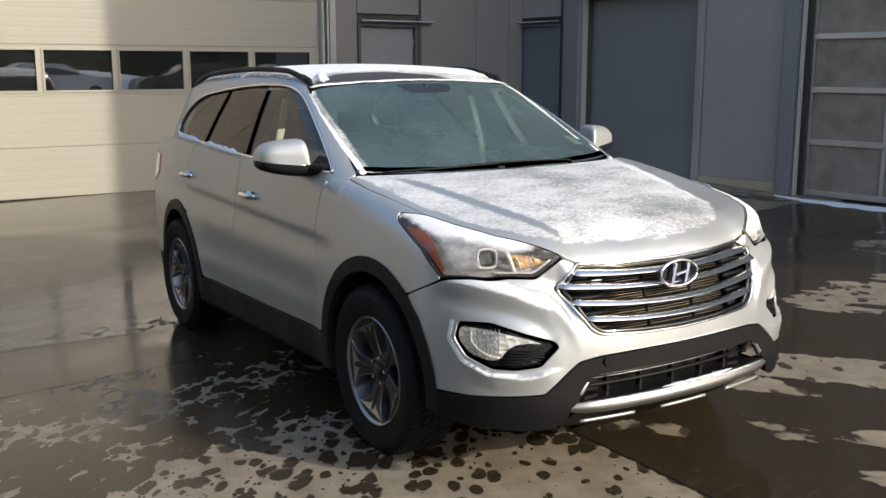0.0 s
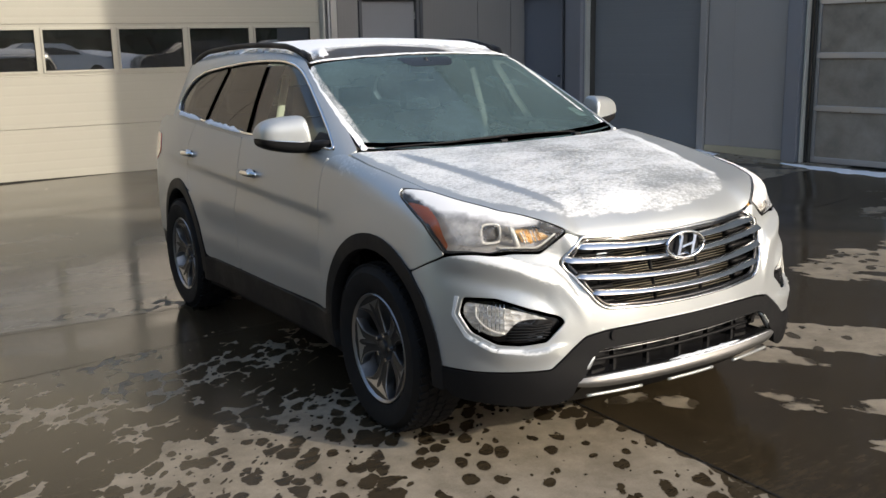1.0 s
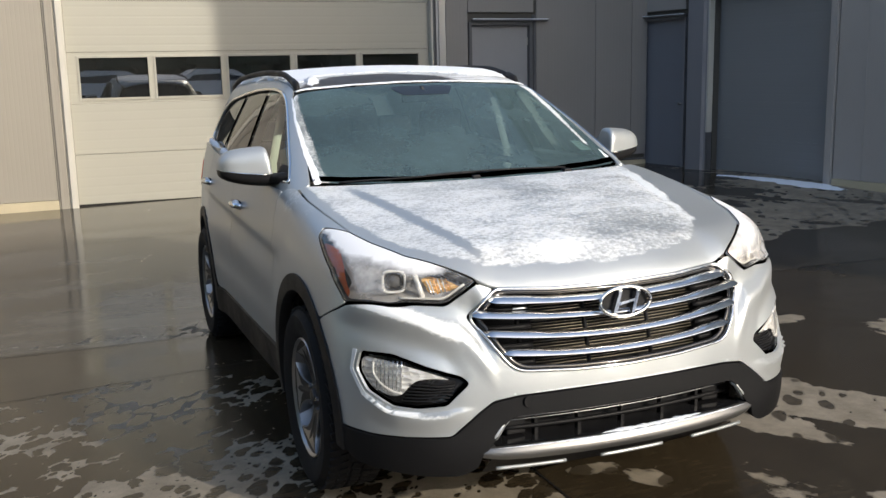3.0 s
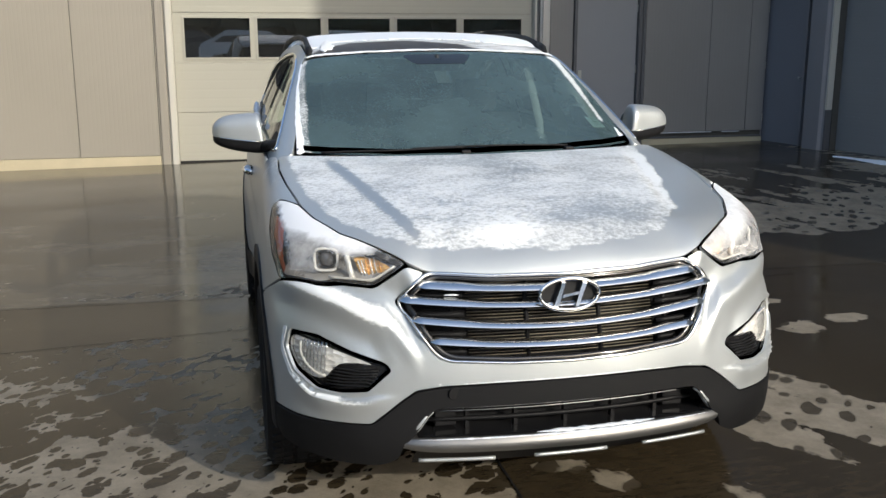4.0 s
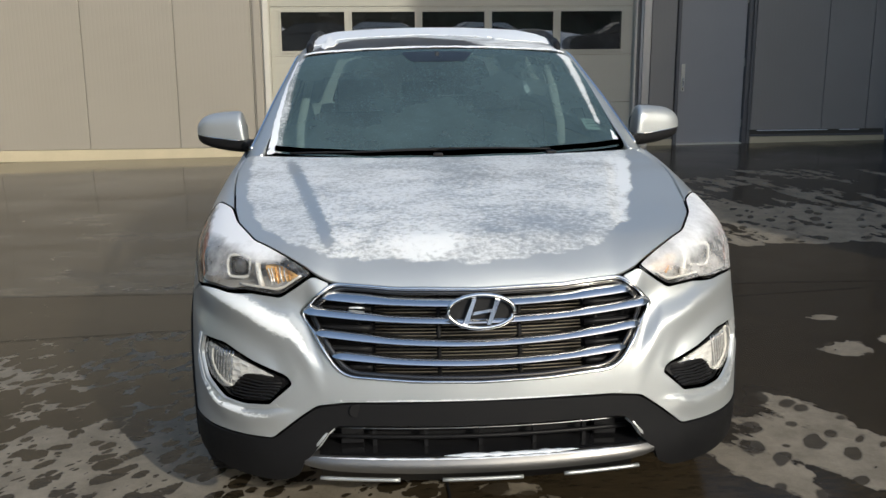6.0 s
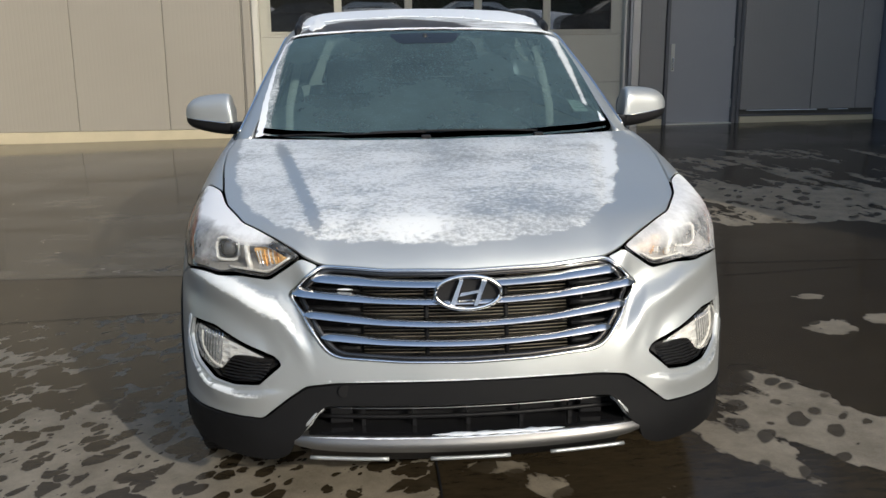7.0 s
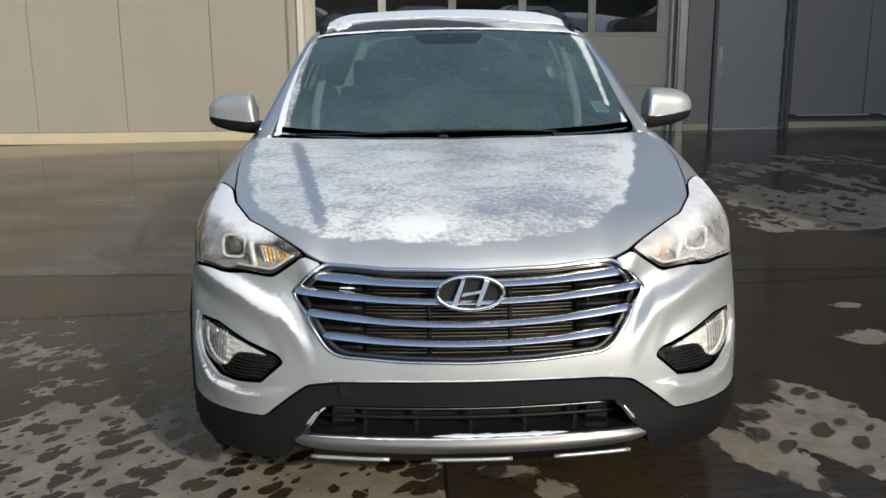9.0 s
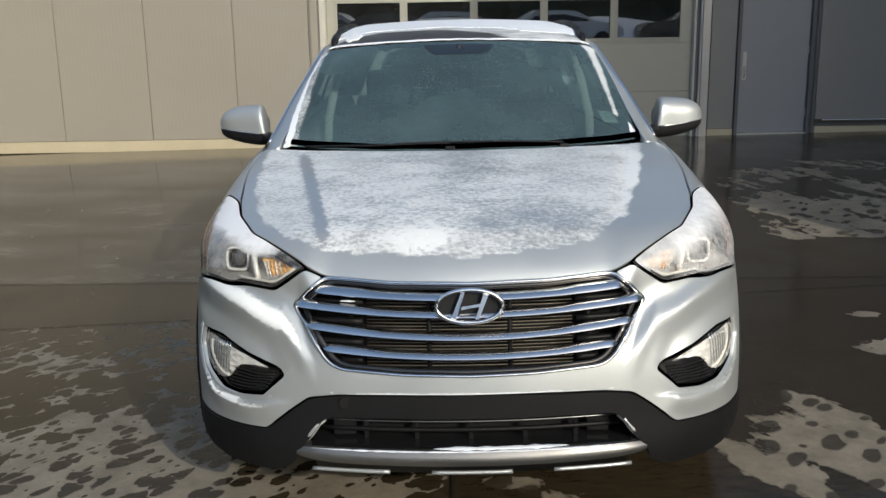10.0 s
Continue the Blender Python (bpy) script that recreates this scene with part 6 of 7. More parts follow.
def build_cabin():
    # painted frame: pillars and roof side
    frame = [(0.88, 0.50, 1.14), (0.775, 0.47, 1.165), (0.745, 0.60, 1.228), (0.720, 0.76, 1.310), (0.694, 1.0, 1.440), (0.672, 1.195, 1.570), (0.64, 1.30, 1.61), (0.615, 1.8, 1.64), (0.612, 2.6, 1.645), (0.61, 3.3, 1.60), (0.60, 3.48, 1.55), (0.72, 3.50, 1.38), (0.80, 3.50, 1.27), (0.85, 3.1, 1.258), (0.88, 2.45, 1.225), (0.89, 1.65, 1.18), (0.89, 0.66, 1.14)]
    panel("roof_side", frame, "shoulder", cabin_f, PAINT, CAR, "silver pillars and roof side", both=True, holes=[DLO], space=0.026, thick=0.03, round_=0.02)
    bead("window_trim", DLO, "shoulder", cabin_f, 0.016, 0.007, CHROME, CAR, "chrome strip round the side windows", both=True, round_=0.06)
    # glass: front, rear, quarter, with black pillars between
    def cut(y0a, y0b, y1a, y1b):
        pts = fillet([np.array(p) for p in DLO], 0.06)
        out = []
        for p in pts:
            t = (p[2] - 1.18) / 0.4
            lo, hi = y0a + (y0b - y0a) * t, y1a + (y1b - y1a) * t
            out.append((p[0], min(max(p[1], lo), hi), p[2]))
        return out
    for name, a, mat, label in (("front_window", (0.5, 0.5, 1.63, 1.685), SIDE_GLASS, "clear front side window"), ("rear_window", (1.69, 1.73, 2.42, 2.30), PRIVACY, "dark tinted rear side window"), ("quarter_window", (2.49, 2.36, 3.5, 3.5), PRIVACY, "dark tinted quarter window")):
        for ob in panel(name, cut(*a), "shoulder", lambda p: cabin_f(p) + 0.012, mat, CAR, label, both=True, space=0.05, thick=0.0, round_=0.0, gap=0.0):
            ob.visible_shadow = False
    for (ya, yb), w in (((1.662, 1.708), 0.052), ((2.455, 2.33), 0.050)):
        line = [(0.87, ya - 0.002 * (ya - yb), 1.19), (0.80, ya + (yb - ya) * 0.5, 1.385), (0.73, yb, 1.585)]
        p, n = trail(line, "shoulder", lambda p: cabin_f(p) + 0.008, 0.03, 0.0, False)
        for s in (1, -1):
            side = np.array((s, 1, 1))
            ribbon("pillar_cover", p * side, n * side, w, GLOSS_BLACK, CAR)
    # black sail at the mirror foot
    sail = [(0.842, 0.578, 1.174), (0.812, 0.69, 1.243), (0.815, 0.77, 1.245), (0.838, 0.80, 1.20), (0.848, 0.80, 1.182)]
    panel("mirror_sail", sail, "shoulder", lambda p: cabin_f(p) + 0.002, BLACK, CAR, "", both=True, space=0.03, thick=0.0, round_=0.005)
    # windscreen
    shield = panel("windscreen", mirrored(SHIELD_LINE), "shield", cabin_f, SHIELD, CAR, "frosted windscreen with flecks of snow", space=0.016, thick=0.0, round_=0.04)[0]

    def frost(p):
        """Blown snow along the edges of the glass, single flecks over the rest."""
        edge = np.interp(p[:, 1], (0.5, 0.62, 0.72, 0.97, 1.19), (0.700, 0.690, 0.684, 0.668, 0.645))
        strip = 0.90 * bump(p[:, 0], edge - 0.012, 0.020 + 0.018 * step(p[:, 1], 0.7, 1.15)) * step(p[:, 1], 0.58, 0.64)
        left = 0.70 * step(-p[:, 0], edge - 0.035, edge + 0.01)
        return -0.22 + strip + left + 0.30 * step(p[:, 1], 1.13, 1.20) + 0.10 * (1 - step(p[:, 1], 0.40, 0.62))
    veil(shield, frost)
    shield.visible_shadow = False
    p, n = trail(mirrored(SHIELD_LINE), "shield", lambda p: cabin_f(p) + 0.004, 0.03, 0.04)
    ribbon("black_band", p, n, 0.034, BAND, shield, True)
    low = [(-x, y, z) for x, y, z in reversed(SHIELD_LINE[1:4])] + SHIELD_LINE[:4]
    p, n = trail([(x, y + 0.03, z + 0.016) for x, y, z in low], "shield", lambda p: cabin_f(p) - 0.002, 0.04, 0.04, False)
    ribbon("black_band", p, n, 0.040, BAND, shield)
    p, n = trail([(x, y - 0.03, z - 0.016) for x, y, z in ((-0.655, 1.195, 1.570), (-0.40, 1.195, 1.602), (0, 1.18, 1.615), (0.40, 1.195, 1.602), (0.655, 1.195, 1.570))], "shield", lambda p: cabin_f(p) + 0.004, 0.04, 0.04, False)
    ribbon("black_band", p, n, 0.040, BAND, shield)
    top = [(-0.18, 1.15, 1.60), (0.18, 1.15, 1.60), (0.13, 1.05, 1.545), (-0.13, 1.05, 1.545)]
    panel("sensor_patch", top, "shield", lambda p: cabin_f(p) - 0.002, BAND, shield, "", space=0.05, thick=0.0, round_=0.04)
    tag = [(0.60, 0.66, 1.285), (0.66, 0.66, 1.285), (0.685, 0.585, 1.235), (0.615, 0.575, 1.235)]
    st = panel("sticker", tag, "shield", lambda p: cabin_f(p) + 0.006, STICKER, shield, "pale green paper sticker", space=0.03, thick=0.0, round_=0.003)[0]
    for k in range(3):
        p, n = trail([(0.622, 0.60 + 0.02 * k, 1.25 + 0.011 * k), (0.668, 0.605 + 0.02 * k, 1.25 + 0.011 * k)], "shield", lambda p: cabin_f(p) + 0.004, 0.02, 0, False)
        ribbon("print_bar", p, n, 0.005, INK, st)
    # cowl and wipers
    verts, faces = grid_sheet(lambda u, v: (0.80 * u, 0.265 + 0.20 * (0.8 * u) ** 2 + 0.17 * v, 1.142 + 0.045 * v - 0.020 * u * u), 24, 4)
    finish("cowl", verts, faces, BAND, CAR, "black cowl below the windscreen")
    for x0, x1, k in ((0.42, -0.28, 0), (-0.05, -0.66, 1)):
        lift = lambda p: cabin_f(p) - 0.012
        line = [(x0, 0.36 + 0.10 * x0 * x0, 1.180), ((x0 + x1) / 2, 0.36, 1.195), (x1, 0.36 + 0.13 * x1 * x1, 1.185)]
        p, n = trail(line, "shield", lift, 0.03, 0.1, False)
        arm = sweep("wiper", [tuple(q) for q in p], 0.0042, BLACK, CAR, 6, label="black wiper parked at the foot of the windscreen")
        sweep("wiper_blade", [tuple(q - m * 0.012 + np.array((0, 0.01, 0.004))) for q, m in zip(p, n)], 0.0042, RUBBER, arm, 6)
        box("wiper_pivot", x0 - 0.02, x0 + 0.02, 0.33 + 0.08 * x0 * x0, 0.37 + 0.08 * x0 * x0, 1.14, 1.178, BLACK, arm, 0.006)
    # roof: dark glass ahead, painted sheet behind, rails
    glass_top = mirrored([(0, 1.195, 1.63), (0.40, 1.212, 1.61), (0.635, 1.25, 1.59), (0.606, 1.8, 1.64), (0, 1.8, 1.69)])
    top = panel("roof_glass", glass_top, "top", cabin_f, ROOF_GLASS, CAR, "black panoramic roof glass under blown snow", space=0.02, round_=0.03)[0]
    veil(top, lambda p: -0.32 + 0.95 * step(p[:, 1], np.interp(p[:, 0], (-0.6, -0.4, -0.1, 0.15, 0.3, 0.6), (1.18, 1.30, 1.32, 1.20, 1.08, 1.02)), np.interp(p[:, 0], (-0.6, -0.4, -0.1, 0.15, 0.3, 0.6), (1.32, 1.50, 1.48, 1.36, 1.23, 1.18))) + 0.2 * (1 - step(p[:, 1], 1.20, 1.24)))
    back_top = mirrored([(0, 1.81, 1.69), (0.606, 1.81, 1.64), (0.603, 2.6, 1.64), (0.60, 3.3, 1.6), (0.55, 3.62, 1.55), (0, 3.70, 1.6)])
    panel("roof_panel", back_top, "top", cabin_f, PAINT, CAR, "silver roof panel", space=0.06, round_=0.03)
    tail_glass = mirrored([(0, 3.70, 1.55), (0.52, 3.62, 1.52), (0.70, 3.75, 1.26), (0, 3.9, 1.24)])
    panel("tail_window", tail_glass, "back", cabin_f, PRIVACY, CAR, "dark rear window", space=0.08, round_=0.04)
    for s in (1, -1):
        pts = []
        for t in np.linspace(0, 1, 25):
            y = 1.27 + 1.95 * t
            base = roof_height(0.615 - 0.015 * math.sin(math.pi * t), y)
            lift = 0.036 * min(1, 6 * t, 6 * (1 - t)) ** 0.7 - 0.004
            pts.append((s * (0.618 - 0.015 * math.sin(math.pi * t)), y, base + lift))
        rail = sweep("roof_rail", pts, 0.0145, BLACK, CAR, 8, label="black roof rail", taper=[0.5] + [1.0] * 23 + [0.5], flat=1.1)
        sweep("rail_foot", [(s * 0.617, y, roof_height(0.617, y) + o) for y, o in ((1.265, -0.006), (1.31, 0.012), (1.38, 0.022))], 0.020, BLACK, rail, 8, taper=[0.5, 1, 0.8])


def roof_height(x, y):
    q, _ = unroll(flatten(np.array([(x, y, 1.6)]), "top"), "top", cabin_f)
    return float(q[0, 2])


def build_mirrors():
    """Door mirrors: painted cap, black underside, lamp strip, arm to the sail."""
    for s in (1, -1):
        m = new("door_mirror")
        m.parent = CAR
        m["label"] = "silver door mirror with a black underside"
        def half_shell(name, up, mat, grow=0.0, low=0.0):
            """Upper or lower half of the mirror's housing, section by section from the arm outwards."""
            n, rows = 20, 22
            bm = bmesh.new()
            loops = []
            for j in range(rows + 1):
                u = -math.cos(math.pi * j / rows)
                k = (u + 1) / 2
                r = max(0.0, 1 - abs(u) ** (4.6 if u > 0 else 9.0)) ** (1 / 4.6 if u > 0 else 1 / 9.0)
                seam = 1.206 + 0.012 * k + 0.012 * k * k + low
                top, foot = 1.332 - 0.012 * k - 0.030 * k**5, 1.150 + 0.040 * k**2
                loop = []
                for i in range(n + 1):
                    w = math.pi * i / n
                    cy, cz = math.copysign(abs(math.cos(w)) ** 0.62, math.cos(w)), abs(math.sin(w)) ** 0.62
                    y = 0.85 + 0.035 * u + (0.058 if cy > 0 else 0.088) * cy * r * (1 + grow)
                    reach = (top - seam if up else foot - seam) * (1 + grow)
                    z = seam + reach * cz * (0.25 + 0.75 * r if u < 0 else r)
                    loop.append(bm.verts.new((s * (0.992 + (0.112 + 0.1 * grow) * u + 0.014 * (z - seam) / 0.1 * max(0.0, -u)), y, z)))
                loops.append(loop)
            for a, b in zip(loops, loops[1:]):
                for i in range(n):
                    bm.faces.new((a[i], a[i + 1], b[i + 1], b[i]))
            bm.faces.new(loops[0])
            bmesh.ops.remove_doubles(bm, verts=bm.verts[:], dist=0.0003)
            bmesh.ops.recalc_face_normals(bm, faces=bm.faces[:])
            return part(name, bm, mat, m, "", True)
        half_shell("mirror_cap", True, PAINT, 0.02, 0.003)
        half_shell("mirror_base", False, BLACK)
        sweep("mirror_arm", [(s * 0.93, 0.85, 1.183), (s * 0.885, 0.79, 1.182), (s * 0.850, 0.71, 1.190), (s * 0.822, 0.645, 1.200)], 0.034, BLACK, m, 10, taper=[0.9, 1.0, 1.0, 0.6], flat=0.8)
        line = [(s * (0.992 + 0.110 * u), 0.85 + 0.035 * u - 0.090 * max(0.0, 1 - abs(u) ** 4) ** 0.25, 1.206 + 0.012 * (u + 1) / 2 + 0.012 * ((u + 1) / 2) ** 2) for u in np.linspace(-0.97, 0.97, 21)]
        sweep("mirror_trim", line, 0.0035, CHROME, m, 6, label="bright line below the cap")
        bm = bmesh.new()
        ring = [bm.verts.new((s * (0.985 + 0.10 * math.copysign(abs(math.cos(w)) ** 0.6, math.cos(w))), 0.912 + 0.022 * math.cos(w), 1.235 + 0.060 * math.copysign(abs(math.sin(w)) ** 0.6, math.sin(w)))) for w in np.linspace(0, 2 * math.pi, 24, endpoint=False)]
        bm.faces.new(ring)
        part("mirror_glass", bm, CHROME, m)


def build_interior():
    # dashboard, wheel, seats, trims
    verts, faces = grid_sheet(lambda u, v: (0.74 * u, 0.40 + 0.42 * v + 0.06 * u * u, 1.135 + 0.035 * math.sin(math.pi * v) - 0.10 * v**3), 24, 8)
    finish("dashboard", verts, faces, DASH, CAR, "dark dashboard")
    box("dash_front", -0.74, 0.74, 0.80, 0.86, 0.70, 1.07, DASH, CAR, 0.02)
    ring = [(0.37 + 0.185 * math.cos(w), 0.93 + 0.06 * math.sin(w), 1.02 + 0.175 * math.sin(w)) for w in np.linspace(0, 2 * math.pi, 32, endpoint=False)]
    sw = sweep("steering_wheel", ring, 0.016, DASH, CAR, 8, True, "dark steering wheel")
    sweep("spokes", [(0.20, 0.93, 1.02), (0.37, 0.95, 1.01), (0.54, 0.93, 1.02)], 0.022, DASH, sw, 8)
    bm = bmesh.new()
    add_box(bm, 0.30, 0.44, 0.91, 0.97, 0.95, 1.07, 0.02)
    part("airbag_pad", bm, DASH, sw)
    def seat(x, y, wide):
        st = new("seat")
        st.parent = CAR
        box("cushion", x - wide, x + wide, y, y + 0.52, 0.58, 0.74, SEAT_CLOTH, st, 0.04, smooth=True)
        bm = bmesh.new()
        add_box(bm, x - wide, x + wide, -0.07, 0.07, 0, 0.60, 0.05)
        bm.transform(Matrix.Translation((0, y + 0.50, 0.68)) @ Matrix.Rotation(radians(-16), 4, "X"))
        part("backrest", bm, SEAT_CLOTH, st, "", True)
        return st
    for x in (-0.38, 0.38):
        st = seat(x, 1.15, 0.26)
        box("headrest", x - 0.13, x + 0.13, 1.80, 1.90, 1.26, 1.45, SEAT_CLOTH, st, 0.04, smooth=True)
    st = seat(0, 2.15, 0.66)
    for x in (-0.42, 0, 0.42):
        box("headrest", x - 0.12, x + 0.12, 2.80, 2.88, 1.26, 1.40, SEAT_CLOTH, st, 0.03, smooth=True)
    seat(0, 3.0, 0.6)
    for s in (1, -1):
        for ya, yb, w in ((1.60, 1.64, 0.22), (2.455, 2.33, 0.14)):
            p, n = trail([(0.87, ya, 1.16), (0.80, (ya + yb) / 2, 1.385), (0.70, yb, 1.60)], "shoulder", lambda p: cabin_f(p) + 0.035, 0.04, 0, False)
            side = np.array((s, 1, 1))
            ribbon("pillar_trim", p * side, -n * side, w, BEIGE, CAR)
        p, n = trail([(0.79, 0.55, 1.20), (0.74, 0.9, 1.40), (0.66, 1.25, 1.57)], "shoulder", lambda p: cabin_f(p) + 0.04, 0.04, 0, False)
        ribbon("pillar_trim", p * side, -n * side, 0.07, BEIGE, CAR)
        sweep("seat_belt", [(s * 0.625, 1.60, 1.51), (s * 0.70, 1.60, 1.2), (s * 0.72, 1.60, 0.8)], 0.0025, BELT, CAR, 6, label="pale seat belt hanging at the pillar", flat=10.0)
    verts, faces = grid_sheet(lambda u, v: (0.56 * u, 1.24 + 2.35 * v, 1.595 + 0.06 * math.sin(math.pi * v) - 0.06 * u * u), 10, 10)
    finish("headliner", verts, faces, BEIGE, CAR, "pale headliner")
    verts, faces = grid_sheet(lambda u, v: (0.80 * u, 0.6 + 3.1 * v, 0.45), 4, 6)
    finish("cabin_floor", verts, faces, DASH, CAR)
    for s in (1, -1):
        verts, faces = grid_sheet(lambda u, v: (s * (0.80 + 0.03 * v - 0.06 * ((u + 1) / 2) ** 3), 0.62 + 2.7 * (u + 1) / 2, 0.45 + 0.68 * v), 12, 4)
        finish("door_card", verts, faces, BEIGE, CAR, "pale inner door trim")
    rv = box("rear_view_mirror", -0.115, 0.115, 1.10, 1.13, 1.50, 1.56, SHADE, CAR, 0.015, "dark rear-view mirror", None, True)
    sweep("stalk", [(0, 1.115, 1.55), (0, 1.13, 1.58)], 0.012, DASH, rv, 6)


def build_snow():
    """Loose snow that lies on the car: one object each where it gathers."""
    def lay(label, pts, mode, f, off, thick, ragged, seed, both=False, space=0.022, dome=0.0):
        for ob in panel("snow_patch", pts, mode, f, SNOW, None, "", both, off=off, thick=thick, ragged=ragged, space=space, round_=0.02, seed=seed, gap=0.0, dome=dome):
            ob.matrix_basis = CAR.matrix_basis.copy()
            tagged(ob, label, "snow", "snow on the car", "stuff")
    lay("white snow lying over the roof, ragged along its front", [(0, 1.60, 1.65), (0.10, 1.55, 1.64), (0.20, 1.52, 1.63), (0.30, 1.42, 1.62), (0.45, 1.38, 1.61), (0.585, 1.36, 1.60), (0.590, 2.2, 1.63), (0.57, 3.3, 1.6), (0, 3.5, 1.6), (-0.57, 3.3, 1.6), (-0.590, 2.2, 1.63), (-0.59, 1.38, 1.61), (-0.53, 1.42, 1.61), (-0.49, 1.56, 1.62), (-0.35, 1.64, 1.64), (-0.17, 1.60, 1.64), (-0.08, 1.66, 1.64)], "top", cabin_f, 0.030, 0.006, 0.055, 3, space=0.022, dome=0.09)
    lay("clump of snow beside a roof rail", [(-0.56, 1.29, 1.60), (-0.50, 1.30, 1.61), (-0.47, 1.38, 1.62), (-0.55, 1.40, 1.61)], "top", cabin_f, 0.050, 0.006, 0.03, 17, space=0.02, dome=0.03)
    lay("thin line of snow along the top of the windscreen", mirrored([(0, 1.193, 1.625), (0.35, 1.200, 1.612), (0.64, 1.225, 1.585), (0.65, 1.245, 1.585), (0.35, 1.217, 1.618), (0, 1.206, 1.63)]), "top", cabin_f, 0.005, 0.003, 0.006, 5)
    lay("strip of snow packed along the windscreen pillar", [(-0.758, 0.455, 1.172), (-0.738, 0.72, 1.29), (-0.708, 0.97, 1.42), (-0.682, 1.19, 1.56), (-0.672, 1.19, 1.56), (-0.694, 0.97, 1.42), (-0.716, 0.72, 1.30), (-0.722, 0.46, 1.185)], "shield", cabin_f, 0.005, 0.003, 0.004, 9, dome=0.03, space=0.014)
    lay("small clump of snow at the foot of the windscreen", [(0.722, 0.60, 1.23), (0.716, 0.52, 1.20), (0.735, 0.48, 1.18), (0.745, 0.50, 1.18)], "shield", cabin_f, 0.008, 0.004, 0.008, 23, dome=0.02)

    def heap(label, line, width, height, seed, across=1):
        """A small uneven ridge of snow along a line."""
        pts = dense([np.array(q) for q in line], 0.012, False)
        verts, faces, m = [], [], 7
        for i, q in enumerate(pts):
            t = i / (len(pts) - 1)
            grow = min(1, 6 * t + 0.1, 6 * (1 - t) + 0.1) * (0.75 + 0.5 * noise.noise((i * 0.35, seed, 1)))
            for k in range(m):
                w = math.pi * k / (m - 1)
                jag = 1 + 0.35 * noise.noise((i * 0.6, k * 0.9, seed))
                o = -width * math.cos(w) * grow * jag
                verts.append((q[0] + (o if across == 0 else 0), q[1] + (o if across == 1 else 0), q[2] - 0.002 + height * math.sin(w) * grow * jag))
        for i in range(len(pts) - 1):
            for k in range(m - 1):
                a = i * m + k
                faces.append((a, a + 1, a + m + 1, a + m))
        ob = finish("snow_patch", verts, faces, SNOW)
        ob.matrix_basis = CAR.matrix_basis.copy()
        tagged(ob, label, "snow", "snow on the car", "stuff")

    def ahead(x, z, o=0.0):
        return (x, float(front_y(np.array(x), np.array(z))) + o, z)
    heap("snow heaped on the top of the skid bar", [ahead(x, 0.376, 0.012) for x in np.linspace(-0.12, 0.30, 9)], 0.017, 0.006, 3)
    heap("thin snow along the edge of the skid bar", [ahead(x, 0.375, -0.010) for x in np.linspace(-0.50, 0.50, 15)], 0.007, 0.003, 8)
    for z, x0, x1, k in ((0.823, -0.40, -0.35, 22),):
        heap("snow caught on the end of a grille bar", [ahead(x, z, 0.008) for x in np.linspace(x0, x1, 5)], 0.009, 0.004, k)
    for s in (1, -1):
        for y0, y1, seed in ((1.74, 2.40, 41), (2.50, 2.98, 47)):
            rise = [(y0 + (y1 - y0) * t, 1.203 + 0.056 * (y0 + (y1 - y0) * t - 1.65)) for t in np.linspace(0, 1, 9)]
            belt = [(s * (0.878 - 0.37 * (z - 1.15) - 0.015 * max(y - 1.9, 0) ** 2 + 0.010), y, z) for y, z in rise]
            heap("snow along the belt below a rear window", belt, 0.022, 0.026, seed, 0)
    for y, z in ((1.475, 1.005), (2.575, 1.045)):
        w = float(half_width(np.array(y), np.array(z)))
        heap("snow lying on a door handle", [(-w - 0.022, y + d, z + 0.011 + 0.02 * d) for d in (-0.085, -0.05, -0.02)], 0.022, 0.024, 31 + y, 0)


build_shell()
build_nose()
build_lamps()
build_fogs()
build_lower_bumper()
build_sides()
build_wheels()
build_cabin()
build_mirrors()
build_interior()
build_snow()


# ---- beyond the yard, behind the camera: what the panes and the paint mirror ----
def build_trees():
    """A far belt of spruces, too many to count, with unseen nearer ones added in the west."""
    rng = np.random.default_rng(4)
    verts, faces = [], []
    for k in range(210):
        a = radians(150 + 190 * (k + rng.uniform(-0.4, 0.4)) / 210)
        # West trees are added close and tall to keep sky light off the doors.
        west = a < radians(222)
        d = rng.uniform(14, 20) if west else rng.uniform(42, 60)
        x, y, h = 3 + d * math.cos(a), d * math.sin(a), rng.uniform(9, 13) if west else rng.uniform(9, 15)
        for j in range(6):
            z0, z1 = 0.6 + h * 0.15 * j, 0.6 + h * (0.15 * j + 0.26)
            r = h * 0.22 * (1 - j / 6.4)
            m, at = 9, len(verts)
            for i in range(m):
                w = 2 * math.pi * i / m + rng.uniform(-0.2, 0.2)
                q = r * rng.uniform(0.65, 1.15)
                verts.append((x + q * math.cos(w), y + q * math.sin(w), z0 + rng.uniform(-0.2, 0.2)))
            verts.append((x, y, z1))
            faces += [(at + i, at + (i + 1) % m, at + m) for i in range(m)]
    ob = finish("spruces", verts, faces, PINE, smooth=False)
    tagged(ob, "dark belt of spruces beyond the yard, its near west part added to dim the car's side", "trees", "", "stuff")


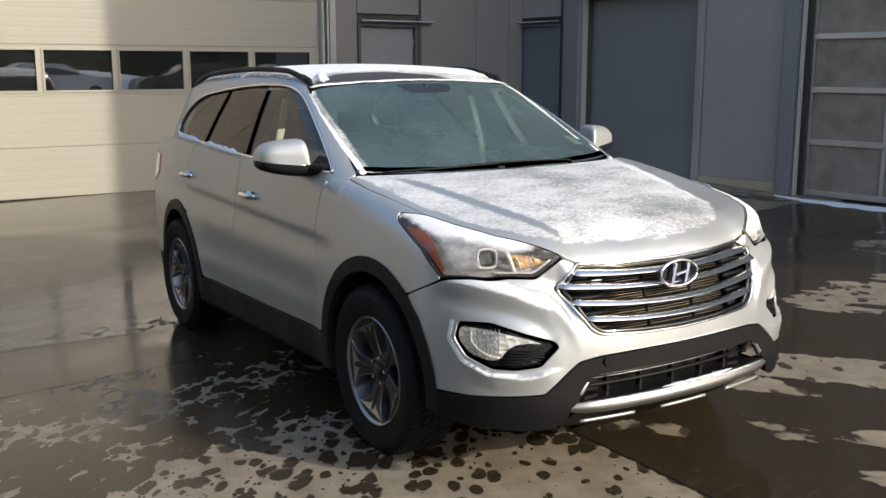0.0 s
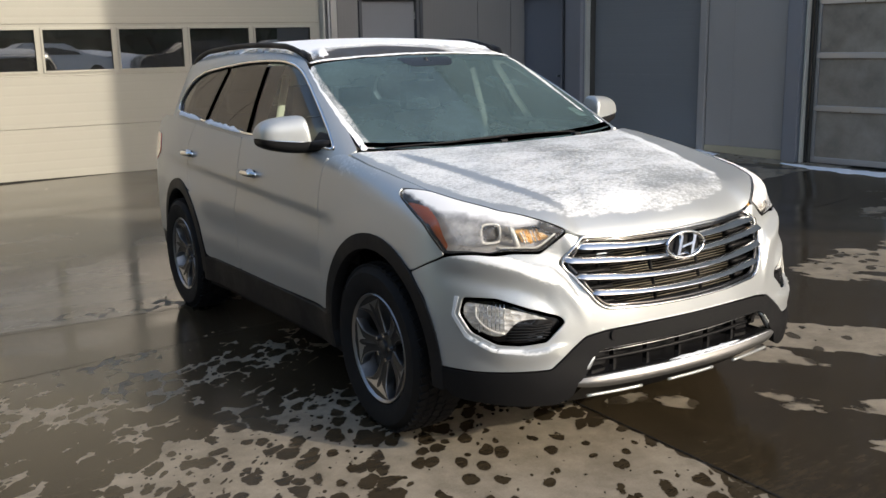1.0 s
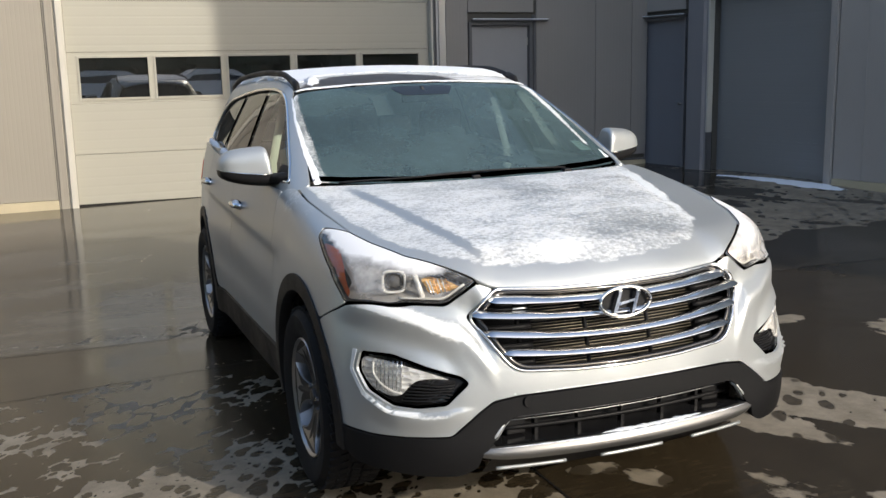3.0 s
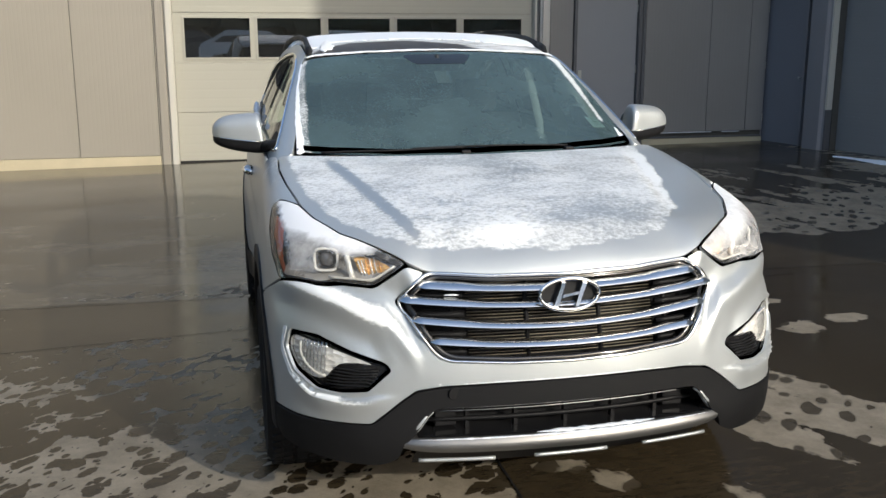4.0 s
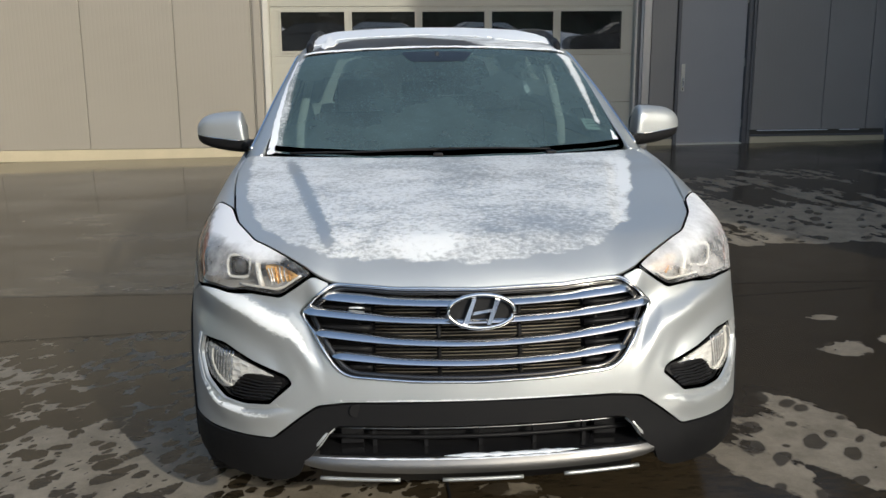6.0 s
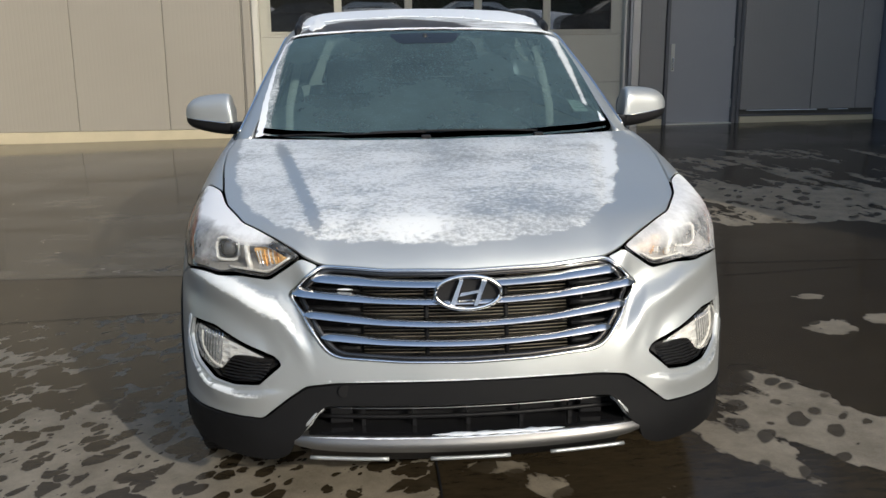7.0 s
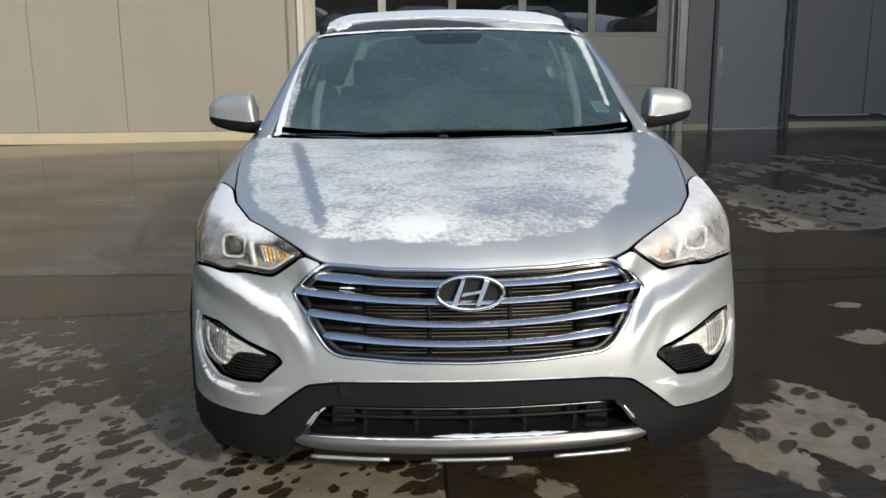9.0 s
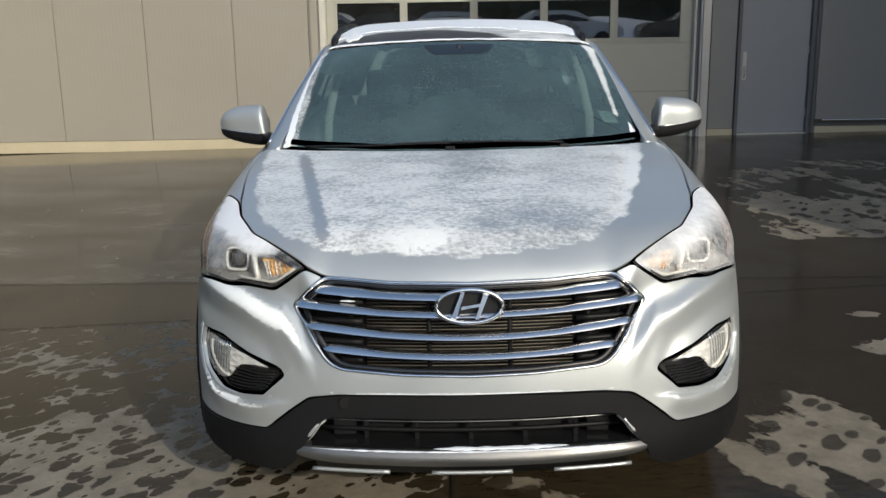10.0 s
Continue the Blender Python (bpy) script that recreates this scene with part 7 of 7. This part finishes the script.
def build_bank():
    """A raised lot across the yard: a snowy slope, a level where the cars stand, ploughed snow behind them."""
    n, m = 150, 26
    verts, faces = [], []
    for i in range(n + 1):
        x = -45 + 90 * i / n
        for j in range(m + 1):
            t = j / m
            mound = 1.5 * math.exp(-((t - 0.72) / 0.16) ** 2) * max(0.1, 0.75 + 1.1 * noise.noise((x * 0.22, t * 2, 3)))
            h = LOT_Z * float(step(np.array(t), 0.0, 0.2)) * (1 - float(step(np.array(t), 0.88, 1.0))) + mound
            verts.append((x, -9 - 17 * t, h - 0.02))
    for i in range(n):
        for j in range(m):
            a = i * (m + 1) + j
            faces.append((a, a + 1, a + m + 2, a + m + 1))
    ob = finish("snow_bank", verts, faces, SNOW)
    tagged(ob, "snowy bank and ploughed mounds along the lot across the yard", "snow", "", "stuff")


LOT_Z = 0.35


def build_parked():
    """Parked cars far across the lot, known from the door panes."""
    def one(at, paint, label):
        car = thing("parked_car", at, label, "car", "cars across the lot")
        bm = bmesh.new()
        side = [(-2.3, 0.35), (-2.35, 0.70), (-2.1, 0.95), (-1.0, 1.02), (-0.35, 1.50), (1.3, 1.55), (2.1, 1.05), (2.35, 0.95), (2.35, 0.40)]
        a = [bm.verts.new((x, -0.9 + (0.16 if z > 1.2 else 0), z)) for x, z in side]
        b = [bm.verts.new((x, 0.9 - (0.16 if z > 1.2 else 0), z)) for x, z in side]
        bm.faces.new(a)
        bm.faces.new(b[::-1])
        for i in range(len(side)):
            j = (i + 1) % len(side)
            bm.faces.new((a[j], a[i], b[i], b[j]))
        bmesh.ops.bevel(bm, geom=bm.edges[:], offset=0.07, segments=2, affect="EDGES")
        part("body", bm, paint, car, "", True)
        for s in (-1, 1):
            bm = bmesh.new()
            vs = [bm.verts.new((x, s * (0.905 - 0.17 * (z - 1.0) / 0.5), z)) for x, z in ((-0.85, 1.06), (-0.32, 1.42), (1.2, 1.46), (1.75, 1.08))]
            bm.faces.new(vs)
            part("side_glass", bm, GLOSS_BLACK, car)
            for x in (-1.4, 1.4):
                bm = bmesh.new()
                revolve(bm, [(0.0, 0.10), (0.24, 0.10), (0.32, 0.09), (0.33, 0.0), (0.32, -0.1), (0.0, -0.1)], 20)
                bm.transform(Matrix.Translation((x, s * 0.84, 0.33)) @ Matrix.Rotation(radians(90 * s), 4, "Z"))
                part("wheel", bm, RUBBER, car, "", True)
        return car
    dark = one(pose(-6, -14.5, LOT_Z), FAR_PAINT, "dark parked car in front of a snow bank")
    for x, y, turn in ((0.5, -15.0, -3), (13.5, -14.1, 2)):
        copy_thing(dark, pose(x, y, LOT_Z, 0, 0, turn))
    white = one(pose(-11.5, -14.0, LOT_Z, 0, 0, 4), FAR_WHITE, "white parked car in front of a snow bank")
    for x, y, turn in ((-2.2, -17.5, 8), (4.2, -14.2, 186), (8.6, -16.5, 176), (17.5, -15.0, 12)):
        copy_thing(white, pose(x, y, LOT_Z, 0, 0, turn))


FAR_WHITE = worn("far_white_paint", (0.80, 0.80, 0.80), 0.30, 0.0, 0.05)
FAR_PAINT = worn("far_car_paint", (0.05, 0.055, 0.065), 0.25, 0.3, 0.1)
build_trees()
build_bank()
build_parked()
